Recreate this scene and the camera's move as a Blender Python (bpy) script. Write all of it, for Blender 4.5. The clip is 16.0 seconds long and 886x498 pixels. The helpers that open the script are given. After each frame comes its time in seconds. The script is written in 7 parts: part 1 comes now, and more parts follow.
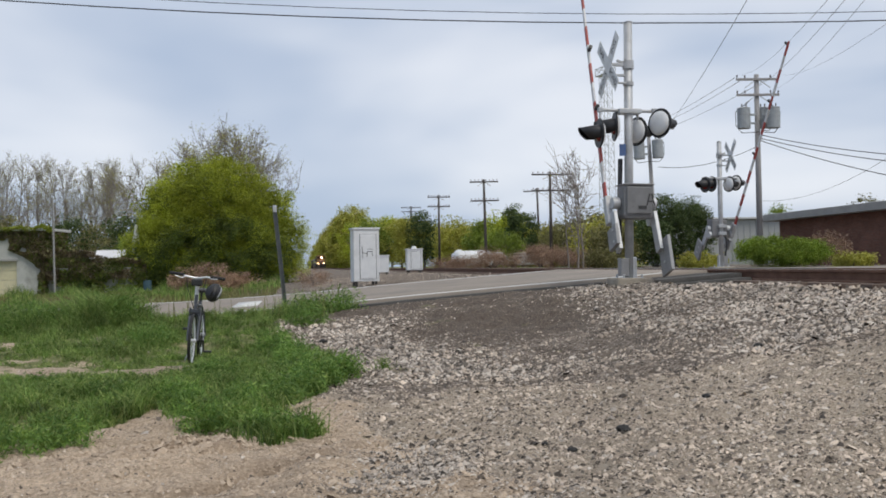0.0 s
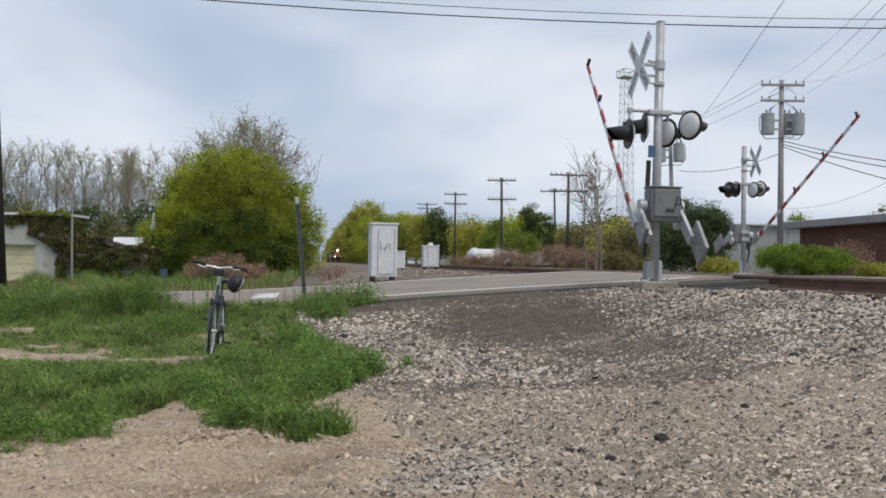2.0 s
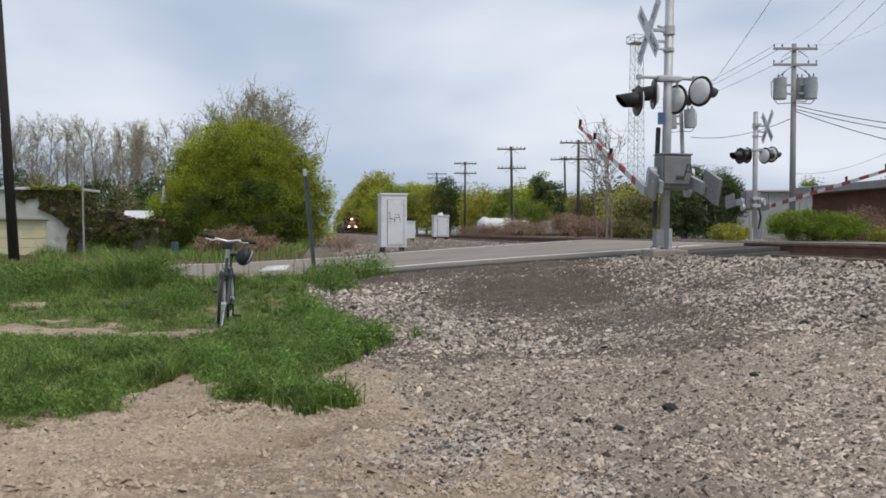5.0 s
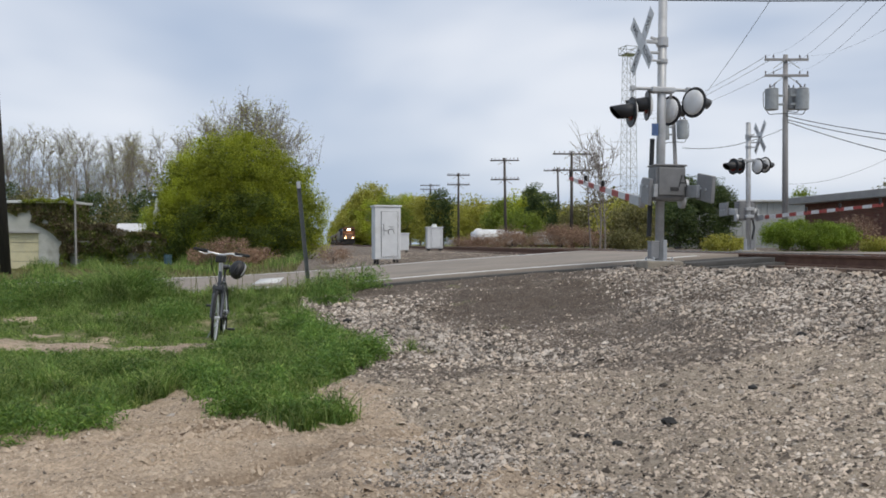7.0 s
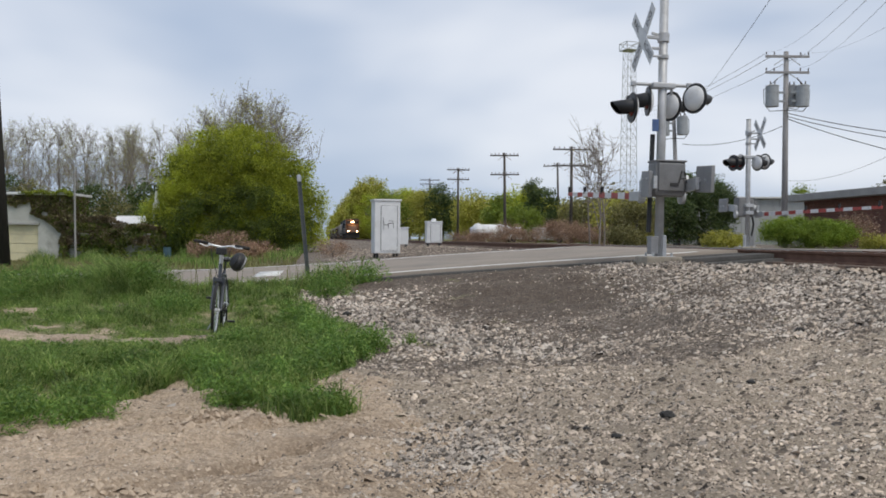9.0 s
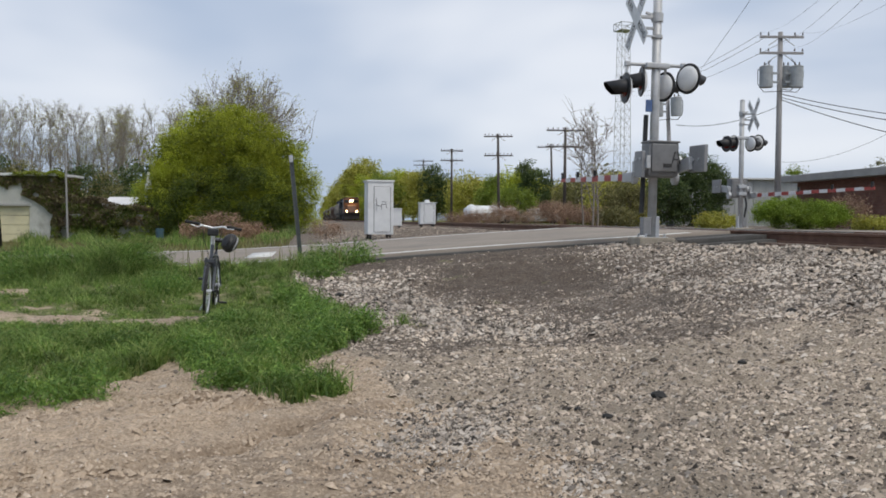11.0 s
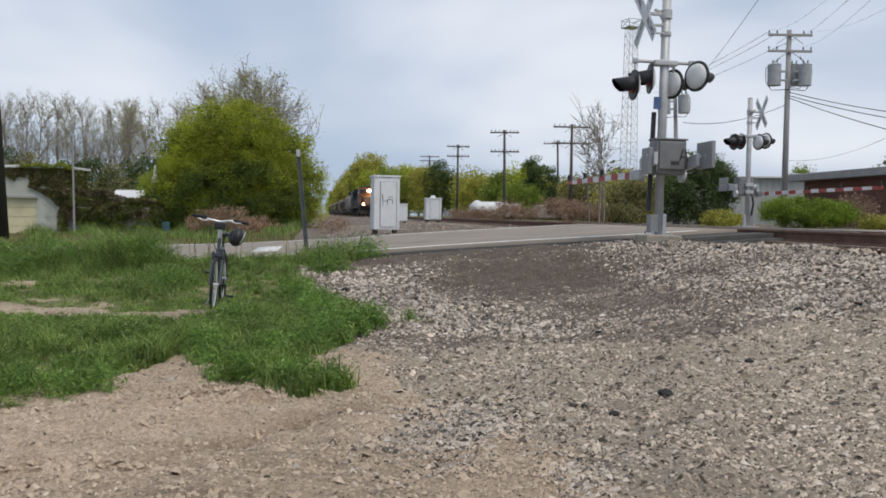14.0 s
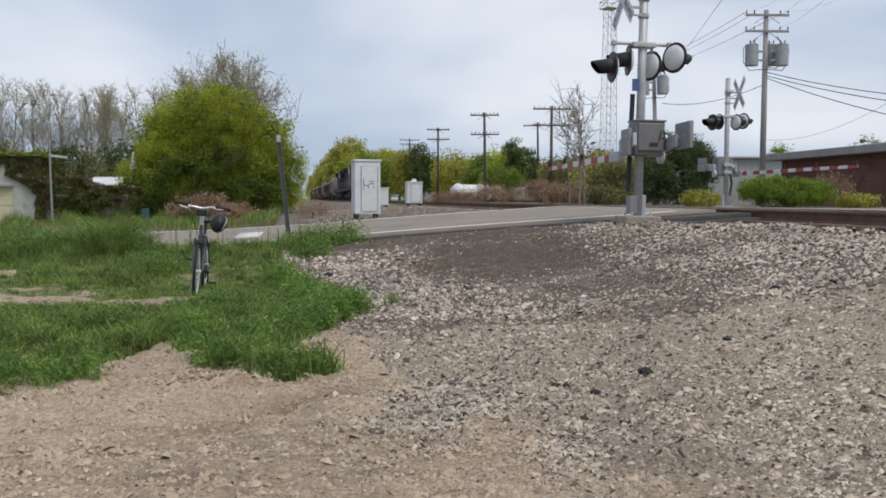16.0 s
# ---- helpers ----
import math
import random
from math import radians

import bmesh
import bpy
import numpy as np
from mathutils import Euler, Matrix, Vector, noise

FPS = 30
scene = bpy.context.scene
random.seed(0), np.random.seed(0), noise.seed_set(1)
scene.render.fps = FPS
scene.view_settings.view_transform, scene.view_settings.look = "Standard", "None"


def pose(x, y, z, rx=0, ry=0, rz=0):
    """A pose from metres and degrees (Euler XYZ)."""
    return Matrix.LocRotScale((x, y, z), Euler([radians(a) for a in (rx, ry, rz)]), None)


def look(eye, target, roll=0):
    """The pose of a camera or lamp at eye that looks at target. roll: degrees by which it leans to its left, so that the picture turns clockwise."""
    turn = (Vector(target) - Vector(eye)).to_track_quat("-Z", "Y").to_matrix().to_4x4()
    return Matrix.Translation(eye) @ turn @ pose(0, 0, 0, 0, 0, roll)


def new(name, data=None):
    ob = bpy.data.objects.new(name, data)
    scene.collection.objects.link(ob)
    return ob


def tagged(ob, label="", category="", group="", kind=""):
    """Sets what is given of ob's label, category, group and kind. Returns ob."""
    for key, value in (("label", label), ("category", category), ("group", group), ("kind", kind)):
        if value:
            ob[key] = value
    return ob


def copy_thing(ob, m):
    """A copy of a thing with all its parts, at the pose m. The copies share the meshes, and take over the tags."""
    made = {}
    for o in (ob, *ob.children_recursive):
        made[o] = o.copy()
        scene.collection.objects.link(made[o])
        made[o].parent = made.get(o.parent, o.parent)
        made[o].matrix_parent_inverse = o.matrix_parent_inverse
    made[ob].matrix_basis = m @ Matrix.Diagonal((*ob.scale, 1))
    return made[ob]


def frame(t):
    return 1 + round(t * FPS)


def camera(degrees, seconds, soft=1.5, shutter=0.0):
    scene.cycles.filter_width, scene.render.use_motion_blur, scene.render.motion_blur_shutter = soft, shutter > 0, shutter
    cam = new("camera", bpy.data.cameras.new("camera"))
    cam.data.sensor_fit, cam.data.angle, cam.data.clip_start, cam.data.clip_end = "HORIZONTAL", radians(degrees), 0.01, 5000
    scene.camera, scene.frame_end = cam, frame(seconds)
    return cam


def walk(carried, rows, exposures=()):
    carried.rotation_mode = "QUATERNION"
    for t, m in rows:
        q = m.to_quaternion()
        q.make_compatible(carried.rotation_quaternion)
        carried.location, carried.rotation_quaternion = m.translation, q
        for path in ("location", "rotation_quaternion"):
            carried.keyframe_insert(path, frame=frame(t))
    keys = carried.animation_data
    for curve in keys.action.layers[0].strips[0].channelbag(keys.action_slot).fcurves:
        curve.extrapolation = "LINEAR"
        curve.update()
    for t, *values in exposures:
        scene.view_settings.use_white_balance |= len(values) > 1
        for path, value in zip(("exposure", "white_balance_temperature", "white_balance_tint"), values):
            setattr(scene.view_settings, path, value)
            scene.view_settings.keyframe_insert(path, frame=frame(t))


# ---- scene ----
PATH = [
    (0, (0.127, -0.185, 1.446), (0.169, 1.814, 1.485), -0.9),
    (0.5, (0.126, -0.167, 1.438), (0.158, 1.832, 1.481), -1.2),
    (1, (0.121, -0.178, 1.445), (0.148, 1.822, 1.482), -1.3),
    (1.5, (0.116, -0.107, 1.425), (0.119, 1.893, 1.437), -0.6),
    (2, (-0.018, -0.012, 1.443), (-0.008, 1.988, 1.476), 0.9),
    (2.5, (-0.051, 0.014, 1.444), (-0.072, 2.013, 1.438), -0.1),
    (3, (-0.016, 0.057, 1.446), (-0.071, 2.056, 1.43), 0.7),
    (3.5, (0.023, 0.065, 1.441), (0.001, 2.063, 1.38), 0.9),
    (4, (0.011, 0.037, 1.44), (-0.011, 2.035, 1.355), 1.3),
    (4.5, (0.008, 0.015, 1.45), (-0.028, 2.013, 1.372), 0.5),
    (4.7, (0.011, 0.017, 1.457), (-0.01, 2.017, 1.401), 0.5),
    (6.8, (0.005, 0.044, 1.451), (-0.005, 2.044, 1.446), -0.4),
    (7, (-0.005, 0.071, 1.47), (-0.004, 2.071, 1.459), -0.0),
    (7.5, (0.011, 0.063, 1.455), (0.026, 2.063, 1.417), 0.1),
    (8, (0.004, 0.068, 1.453), (-0.012, 2.067, 1.403), 0.7),
    (8.5, (-0.013, 0.039, 1.46), (-0.05, 2.038, 1.422), 0.5),
    (9, (-0.016, 0.047, 1.458), (-0.013, 2.047, 1.435), 0.4),
    (9.2, (0.008, 0.077, 1.457), (0.01, 2.077, 1.434), 0.9),
    (11.5, (-0.012, 0.067, 1.453), (0.007, 2.066, 1.381), 0.3),
    (12, (-0.025, 0.03, 1.456), (-0.013, 2.028, 1.384), 0.3),
    (12.5, (-0.019, 0.045, 1.455), (0.005, 2.045, 1.408), -0.1),
    (13, (-0.018, 0.051, 1.456), (-0.013, 2.05, 1.391), 0.3),
    (13.5, (-0.02, 0.054, 1.454), (-0.015, 2.053, 1.382), 0.6),
    (14, (-0.019, 0.072, 1.453), (-0.013, 2.07, 1.377), 0.9),
    (14.5, (-0.025, 0.052, 1.455), (-0.032, 2.05, 1.359), 0.9),
    (15, (-0.019, 0.046, 1.454), (-0.015, 2.043, 1.349), 0.6),
    (15.5, (-0.025, 0.02, 1.453), (-0.004, 2.017, 1.345), 0.4),
    (16, (-0.027, 0.002, 1.46), (0.022, 1.998, 1.346), 0.2),
]
cam = camera(54.0, 16.0, soft=1.75)
walk(cam, [(t, look(eye, target, roll)) for t, eye, target, roll in PATH])

# ---- overcast daylight ----
SUN_EL, SUN_AZ = radians(48), radians(150)
world = bpy.data.worlds.new("world")
scene.world = world
world.use_nodes = True
wn, wl = world.node_tree.nodes, world.node_tree.links
wn.clear()
w_out = wn.new("ShaderNodeOutputWorld")
w_bg = wn.new("ShaderNodeBackground")
w_sky = wn.new("ShaderNodeTexSky")
w_sky.sky_type = "NISHITA"
w_sky.sun_disc = False
w_sky.sun_elevation, w_sky.sun_rotation = SUN_EL, SUN_AZ
w_co = wn.new("ShaderNodeTexCoord")
w_map = wn.new("ShaderNodeMapping")
w_map.inputs["Scale"].default_value = (1.0, 1.0, 3.2)
w_map.inputs["Location"].default_value = (0.35, 0.2, 0.1)
w_n = wn.new("ShaderNodeTexNoise")
w_n.inputs["Scale"].default_value = 1.5
w_n.inputs["Detail"].default_value = 3.5
w_n.inputs["Roughness"].default_value = 0.5
w_n.inputs["Distortion"].default_value = 0.3
w_ramp = wn.new("ShaderNodeValToRGB")
w_ramp.color_ramp.interpolation = "EASE"
w_ramp.color_ramp.elements[0].position = 0.36
w_ramp.color_ramp.elements[0].color = (4.75, 5.75, 7.5, 1)
w_ramp.color_ramp.elements[1].position = 0.64
w_ramp.color_ramp.elements[1].color = (8.9, 9.3, 10.1, 1)
w_mix = wn.new("ShaderNodeMixRGB")
w_mix.inputs[0].default_value = 0.9
w_bg.inputs["Strength"].default_value = 0.094
wl.new(w_co.outputs["Generated"], w_map.inputs["Vector"])
wl.new(w_map.outputs["Vector"], w_n.inputs["Vector"])
w_dot = wn.new("ShaderNodeVectorMath")
w_dot.operation = "DOT_PRODUCT"
w_dot.inputs[1].default_value = (0.60, 0.33, 1.05)
w_add = wn.new("ShaderNodeMath")
w_add.operation = "MULTIPLY_ADD"
w_add.inputs[1].default_value = 0.42
wl.new(w_co.outputs["Generated"], w_dot.inputs[0])
wl.new(w_dot.outputs["Value"], w_add.inputs[0])
w_off = wn.new("ShaderNodeMath")
w_off.operation = "SUBTRACT"
w_off.inputs[1].default_value = 0.235
wl.new(w_n.outputs[0], w_off.inputs[0])
wl.new(w_off.outputs[0], w_add.inputs[2])
wl.new(w_add.outputs[0], w_ramp.inputs[0])
wl.new(w_sky.outputs[0], w_mix.inputs[1])
wl.new(w_ramp.outputs[0], w_mix.inputs[2])
wl.new(w_mix.outputs[0], w_bg.inputs["Color"])
wl.new(w_bg.outputs[0], w_out.inputs["Surface"])
sun = new("sun", bpy.data.lights.new("sun", "SUN"))
sun.data.energy, sun.data.angle, sun.data.color = 1.5, radians(25), (1.0, 0.93, 0.82)
sun.matrix_world = look((0, 0, 30), (-0.35 * 20, 0.55 * 20, 30 - 20))

# ---- materials ----
def nodes_of(name):
    m = bpy.data.materials.new(name)
    m.use_nodes = True
    return m, m.node_tree.nodes, m.node_tree.links, m.node_tree.nodes["Principled BSDF"]


def surface(name, a, b, rough=0.8, metal=0.0, scale=4.0, fine=60.0, bump=0.15, vary=0.0, dirt=None, dirt_amount=0.5, stretch=(1, 1, 1)):
    """Two-scale procedural surface: patches between colours a and b, fine grain, optional stains and a random shift a piece."""
    m, n, l, p = nodes_of(name)
    co = n.new("ShaderNodeTexCoord")
    mp = n.new("ShaderNodeMapping")
    mp.inputs["Scale"].default_value = stretch
    l.new(co.outputs["Object"], mp.inputs["Vector"])
    n1, n2 = n.new("ShaderNodeTexNoise"), n.new("ShaderNodeTexNoise")
    for k, s in ((n1, scale), (n2, fine)):
        k.inputs["Scale"].default_value = s
        k.inputs["Detail"].default_value = 6
        l.new(mp.outputs[0], k.inputs["Vector"])
    add = n.new("ShaderNodeMath")
    add.operation = "MULTIPLY_ADD"
    add.inputs[1].default_value = 0.45
    l.new(n2.outputs[0], add.inputs[0])
    sc = n.new("ShaderNodeMath")
    sc.operation = "MULTIPLY"
    sc.inputs[1].default_value = 0.55
    l.new(n1.outputs[0], sc.inputs[0])
    l.new(sc.outputs[0], add.inputs[2])
    ramp = n.new("ShaderNodeValToRGB")
    ramp.color_ramp.elements[0].position, ramp.color_ramp.elements[1].position = 0.36, 0.64
    ramp.color_ramp.elements[0].color, ramp.color_ramp.elements[1].color = (*a, 1), (*b, 1)
    l.new(add.outputs[0], ramp.inputs[0])
    col = ramp.outputs[0]
    if dirt:
        n3 = n.new("ShaderNodeTexNoise")
        n3.inputs["Scale"].default_value = scale * 0.6
        n3.inputs["Detail"].default_value = 8
        n3.inputs["Roughness"].default_value = 0.7
        l.new(mp.outputs[0], n3.inputs["Vector"])
        r3 = n.new("ShaderNodeValToRGB")
        r3.color_ramp.elements[0].position, r3.color_ramp.elements[1].position = 0.5, 0.68
        r3.color_ramp.elements[1].color = (dirt_amount, dirt_amount, dirt_amount, 1)
        r3.color_ramp.elements[0].color = (0, 0, 0, 1)
        l.new(n3.outputs[0], r3.inputs[0])
        mx = n.new("ShaderNodeMixRGB")
        mx.inputs[2].default_value = (*dirt, 1)
        l.new(r3.outputs[0], mx.inputs[0])
        l.new(col, mx.inputs[1])
        col = mx.outputs[0]
    if vary:
        oi = n.new("ShaderNodeObjectInfo")
        ge = n.new("ShaderNodeNewGeometry")
        sm = n.new("ShaderNodeMath")
        sm.operation = "ADD"
        l.new(oi.outputs["Random"], sm.inputs[0])
        l.new(ge.outputs["Random Per Island"], sm.inputs[1])
        mr = n.new("ShaderNodeMapRange")
        mr.inputs["From Max"].default_value = 2.0
        mr.inputs["To Min"].default_value, mr.inputs["To Max"].default_value = 1 - vary, 1 + vary
        l.new(sm.outputs[0], mr.inputs[0])
        hv = n.new("ShaderNodeHueSaturation")
        l.new(mr.outputs[0], hv.inputs["Value"])
        l.new(col, hv.inputs["Color"])
        col = hv.outputs[0]
    l.new(col, p.inputs["Base Color"])
    p.inputs["Roughness"].default_value, p.inputs["Metallic"].default_value = rough, metal
    if bump:
        bp = n.new("ShaderNodeBump")
        bp.inputs["Strength"].default_value, bp.inputs["Distance"].default_value = bump, 0.02
        l.new(n2.outputs[0], bp.inputs["Height"])
        l.new(bp.outputs[0], p.inputs["Normal"])
    return m


def leafy(name, a, b, tip=(0.2, 0.2, 0.02), through_light=0.35, patch=0.9, swing=0.3):
    """Leaves: colour by island between a, b and tip, some light let through."""
    m, n, l, p = nodes_of(name)
    ge = n.new("ShaderNodeNewGeometry")
    ramp = n.new("ShaderNodeValToRGB")
    ramp.color_ramp.elements[0].color, ramp.color_ramp.elements[1].color = (*a, 1), (*tip, 1)
    e = ramp.color_ramp.elements.new(0.6)
    e.color = (*b, 1)
    l.new(ge.outputs["Random Per Island"], ramp.inputs[0])
    co, ns = n.new("ShaderNodeTexCoord"), n.new("ShaderNodeTexNoise")
    ns.inputs["Scale"].default_value = patch
    l.new(co.outputs["Object"], ns.inputs["Vector"])
    mr = n.new("ShaderNodeMapRange")
    mr.inputs["From Min"].default_value, mr.inputs["From Max"].default_value = 0.3, 0.7
    mr.inputs["To Min"].default_value, mr.inputs["To Max"].default_value = 1 - swing, 1 + swing
    l.new(ns.outputs[0], mr.inputs[0])
    hv = n.new("ShaderNodeHueSaturation")
    l.new(mr.outputs[0], hv.inputs["Value"])
    l.new(ramp.outputs[0], hv.inputs["Color"])
    p.inputs["Roughness"].default_value = 0.6
    l.new(hv.outputs[0], p.inputs["Base Color"])
    tr = n.new("ShaderNodeBsdfTranslucent")
    l.new(hv.outputs[0], tr.inputs["Color"])
    mx = n.new("ShaderNodeMixShader")
    mx.inputs[0].default_value = through_light
    l.new(p.outputs[0], mx.inputs[1])
    l.new(tr.outputs[0], mx.inputs[2])
    l.new(mx.outputs[0], n["Material Output"].inputs["Surface"])
    return m


def glowing(name, colour, strength):
    m, n, l, p = nodes_of(name)
    p.inputs["Emission Color"].default_value = (*colour, 1)
    p.inputs["Emission Strength"].default_value = strength
    p.inputs["Base Color"].default_value = (*colour, 1)
    return m


M = {}
M["galv"] = surface("galvanised", (0.42, 0.43, 0.44), (0.56, 0.57, 0.58), 0.5, 0.35, 6, 80, 0.05, dirt=(0.25, 0.24, 0.22), dirt_amount=0.35)
M["case_grey"] = surface("weathered_cast_case", (0.17, 0.17, 0.172), (0.235, 0.235, 0.235), 0.55, 0.2, 5, 90, 0.05, dirt=(0.11, 0.105, 0.1), dirt_amount=0.5)
M["alu_box"] = surface("aluminium_case", (0.24, 0.24, 0.242), (0.32, 0.32, 0.322), 0.5, 0.2, 5, 90, 0.05, dirt=(0.2, 0.2, 0.2), dirt_amount=0.4)
M["white_paint"] = surface("white_paint", (0.66, 0.67, 0.68), (0.78, 0.79, 0.79), 0.5, 0, 3, 70, 0.04, dirt=(0.42, 0.4, 0.36), dirt_amount=0.35)
M["black_paint"] = surface("black_paint", (0.012, 0.012, 0.013), (0.03, 0.03, 0.032), 0.45, 0, 8, 90, 0.05)
M["white_sign"] = surface("sign_white", (0.62, 0.63, 0.64), (0.74, 0.75, 0.76), 0.45, 0, 6, 60, 0.02, dirt=(0.4, 0.4, 0.38), dirt_amount=0.4)
M["red_band"] = surface("red_band", (0.30, 0.035, 0.03), (0.42, 0.06, 0.045), 0.5, 0, 9, 60, 0.03, dirt=(0.4, 0.25, 0.22), dirt_amount=0.3)
M["white_band"] = surface("white_band", (0.6, 0.6, 0.6), (0.74, 0.74, 0.74), 0.5, 0, 9, 60, 0.03, dirt=(0.4, 0.36, 0.34), dirt_amount=0.4)
M["red_lens"] = surface("red_lens", (0.10, 0.008, 0.006), (0.16, 0.012, 0.01), 0.15, 0, 20, 90, 0.02)
M["blue_sign"] = surface("blue_sign", (0.07, 0.12, 0.27), (0.1, 0.17, 0.34), 0.4, 0, 10, 60, 0.02)
M["ink"] = surface("dark_lettering", (0.03, 0.03, 0.03), (0.06, 0.06, 0.06), 0.6, 0, 10, 60, 0.0)
M["concrete"] = surface("concrete", (0.30, 0.26, 0.2), (0.42, 0.38, 0.31), 0.9, 0, 4, 70, 0.3, dirt=(0.2, 0.16, 0.12), dirt_amount=0.5)
M["old_wood"] = surface("weathered_pole_wood", (0.05, 0.042, 0.038), (0.11, 0.095, 0.085), 0.9, 0, 3, 40, 0.3, stretch=(6, 6, 0.6))
M["grey_wood"] = surface("grey_pole_wood", (0.25, 0.24, 0.235), (0.37, 0.36, 0.355), 0.9, 0, 3, 40, 0.3, stretch=(6, 6, 0.6))
M["dark_wood"] = surface("creosoted_pole_wood", (0.012, 0.01, 0.009), (0.03, 0.026, 0.022), 0.85, 0, 3, 40, 0.3, stretch=(6, 6, 0.6))
M["transformer"] = surface("transformer_grey", (0.30, 0.32, 0.33), (0.40, 0.42, 0.43), 0.5, 0.1, 4, 60, 0.03, dirt=(0.2, 0.19, 0.17), dirt_amount=0.3)
M["porcelain"] = surface("brown_insulator", (0.05, 0.035, 0.03), (0.1, 0.07, 0.06), 0.3, 0, 10, 60, 0)
M["wire"] = surface("cable_black", (0.015, 0.015, 0.017), (0.03, 0.03, 0.033), 0.6, 0, 4, 50, 0)
M["rail"] = surface("rusty_rail", (0.10, 0.05, 0.032), (0.19, 0.10, 0.065), 0.8, 0.1, 5, 70, 0.2)
M["rail_top"] = surface("worn_rail_top", (0.32, 0.31, 0.3), (0.45, 0.44, 0.43), 0.3, 0.8, 5, 70, 0.03)
M["tie"] = surface("tie_wood", (0.075, 0.052, 0.04), (0.17, 0.125, 0.1), 0.9, 0, 6, 50, 0.4, vary=0.3)
M["asphalt"] = surface("old_asphalt", (0.235, 0.20, 0.165), (0.30, 0.258, 0.215), 0.9, 0, 0.9, 120, 0.25, dirt=(0.14, 0.13, 0.12), dirt_amount=0.5)
M["asphalt_dark"] = surface("broken_asphalt_edge", (0.05, 0.048, 0.045), (0.1, 0.095, 0.088), 0.95, 0, 3, 90, 0.5)
M["road_paint"] = surface("worn_road_paint", (0.55, 0.55, 0.53), (0.78, 0.78, 0.75), 0.8, 0, 3, 60, 0.1, dirt=(0.2, 0.19, 0.18), dirt_amount=0.6)
M["steel_post"] = surface("green_steel_post", (0.07, 0.08, 0.08), (0.12, 0.13, 0.13), 0.6, 0.2, 6, 60, 0.05, dirt=(0.25, 0.24, 0.22), dirt_amount=0.3)

# ---- helpers for building ----
def part(name, bm, mat, parent=None, label="", smooth=False):
    me = bpy.data.meshes.new(name)
    bm.to_mesh(me)
    bm.free()
    for m in (mat if isinstance(mat, (list, tuple)) else [mat]):
        me.materials.append(m)
    if smooth:
        me.shade_smooth()
    ob = new(name, me)
    ob.parent = parent
    if label:
        ob["label"] = label
    return ob


def thing(name, label, category, m=None, group="", kind=""):
    ob = new(name)
    ob.empty_display_size = 0.2
    if m is not None:
        ob.matrix_basis = m
    return tagged(ob, label, category, group, kind)


def box(bm, c, s, turn=(0, 0, 0), bevel=0.0, mat=0):
    vs = bmesh.ops.create_cube(bm, size=1.0)["verts"]
    m = pose(*c, *turn) @ Matrix.Diagonal((*s, 1))
    bmesh.ops.transform(bm, matrix=m, verts=vs)
    fs = {f for v in vs for f in v.link_faces}
    for f in fs:
        f.material_index = mat
    if bevel:
        bmesh.ops.bevel(bm, geom=list({e for v in vs for e in v.link_edges}), offset=bevel, segments=2, affect="EDGES", profile=0.6)
    return bm


def rod(bm, a, b, r0, r1=None, n=10, mat=0, caps=True):
    a, b = Vector(a), Vector(b)
    d = b - a
    q = d.to_track_quat("Z", "Y").to_matrix().to_4x4()
    vs = bmesh.ops.create_cone(bm, cap_ends=caps, segments=n, radius1=r0, radius2=r0 if r1 is None else r1, depth=d.length)["verts"]
    bmesh.ops.transform(bm, matrix=Matrix.Translation((a + b) / 2) @ q, verts=vs)
    for f in {f for v in vs for f in v.link_faces}:
        f.material_index = mat
    return bm


def ring(bm, c, axis, radius, r, n=28, k=8, mat=0, arc=None):
    """A torus round axis."""
    q = Vector(axis).to_track_quat("Z", "Y").to_matrix()
    a0, a1 = arc or (0, 2 * math.pi)
    closed = arc is None
    rows = []
    for i in range(n if closed else n + 1):
        t = a0 + (a1 - a0) * i / n
        o = Vector((math.cos(t), math.sin(t), 0))
        rows.append([bm.verts.new(Vector(c) + q @ (o * (radius + r * math.cos(w)) + Vector((0, 0, r * math.sin(w))))) for w in [2 * math.pi * j / k for j in range(k)]])
    for i in range(n):
        A, B = rows[i], rows[(i + 1) % len(rows)]
        for j in range(k):
            f = bm.faces.new((A[j], B[j], B[(j + 1) % k], A[(j + 1) % k]))
            f.material_index = mat
            f.smooth = True
    return bm


def pipe(bm, pts, r, n=8, mat=0):
    for a, b in zip(pts, pts[1:]):
        rod(bm, a, b, r, n=n, mat=mat)
    return bm


def mesh_object(name, verts, faces, mats, parent=None, face_mats=None, smooth=False):
    me = bpy.data.meshes.new(name)
    verts = np.asarray(verts, dtype=np.float32)
    faces = np.asarray(faces, dtype=np.int32)
    k = faces.shape[1]
    me.vertices.add(len(verts))
    me.vertices.foreach_set("co", verts.ravel())
    me.loops.add(faces.size)
    me.loops.foreach_set("vertex_index", faces.ravel())
    me.polygons.add(len(faces))
    me.polygons.foreach_set("loop_start", np.arange(0, faces.size, k, dtype=np.int32))
    if face_mats is not None:
        me.polygons.foreach_set("material_index", np.asarray(face_mats, dtype=np.int32))
    me.update(calc_edges=True)
    me.validate()
    for m in mats:
        me.materials.append(m)
    if smooth:
        me.shade_smooth()
    ob = new(name, me)
    ob.parent = parent
    return ob


# ---- lie of the land: u is the distance across the track ----
SLOPE = 0.147
TRACK = math.atan(SLOPE)          # the track's way, turned left of +y
U_RAIL = 7.7                      # near rail
U_MID = U_RAIL + 0.735
RAIL_TOP = 1.31


def across(x, y):
    return x + SLOPE * y


def smooth01(t):
    t = np.clip(t, 0, 1)
    return t * t * (3 - 2 * t)


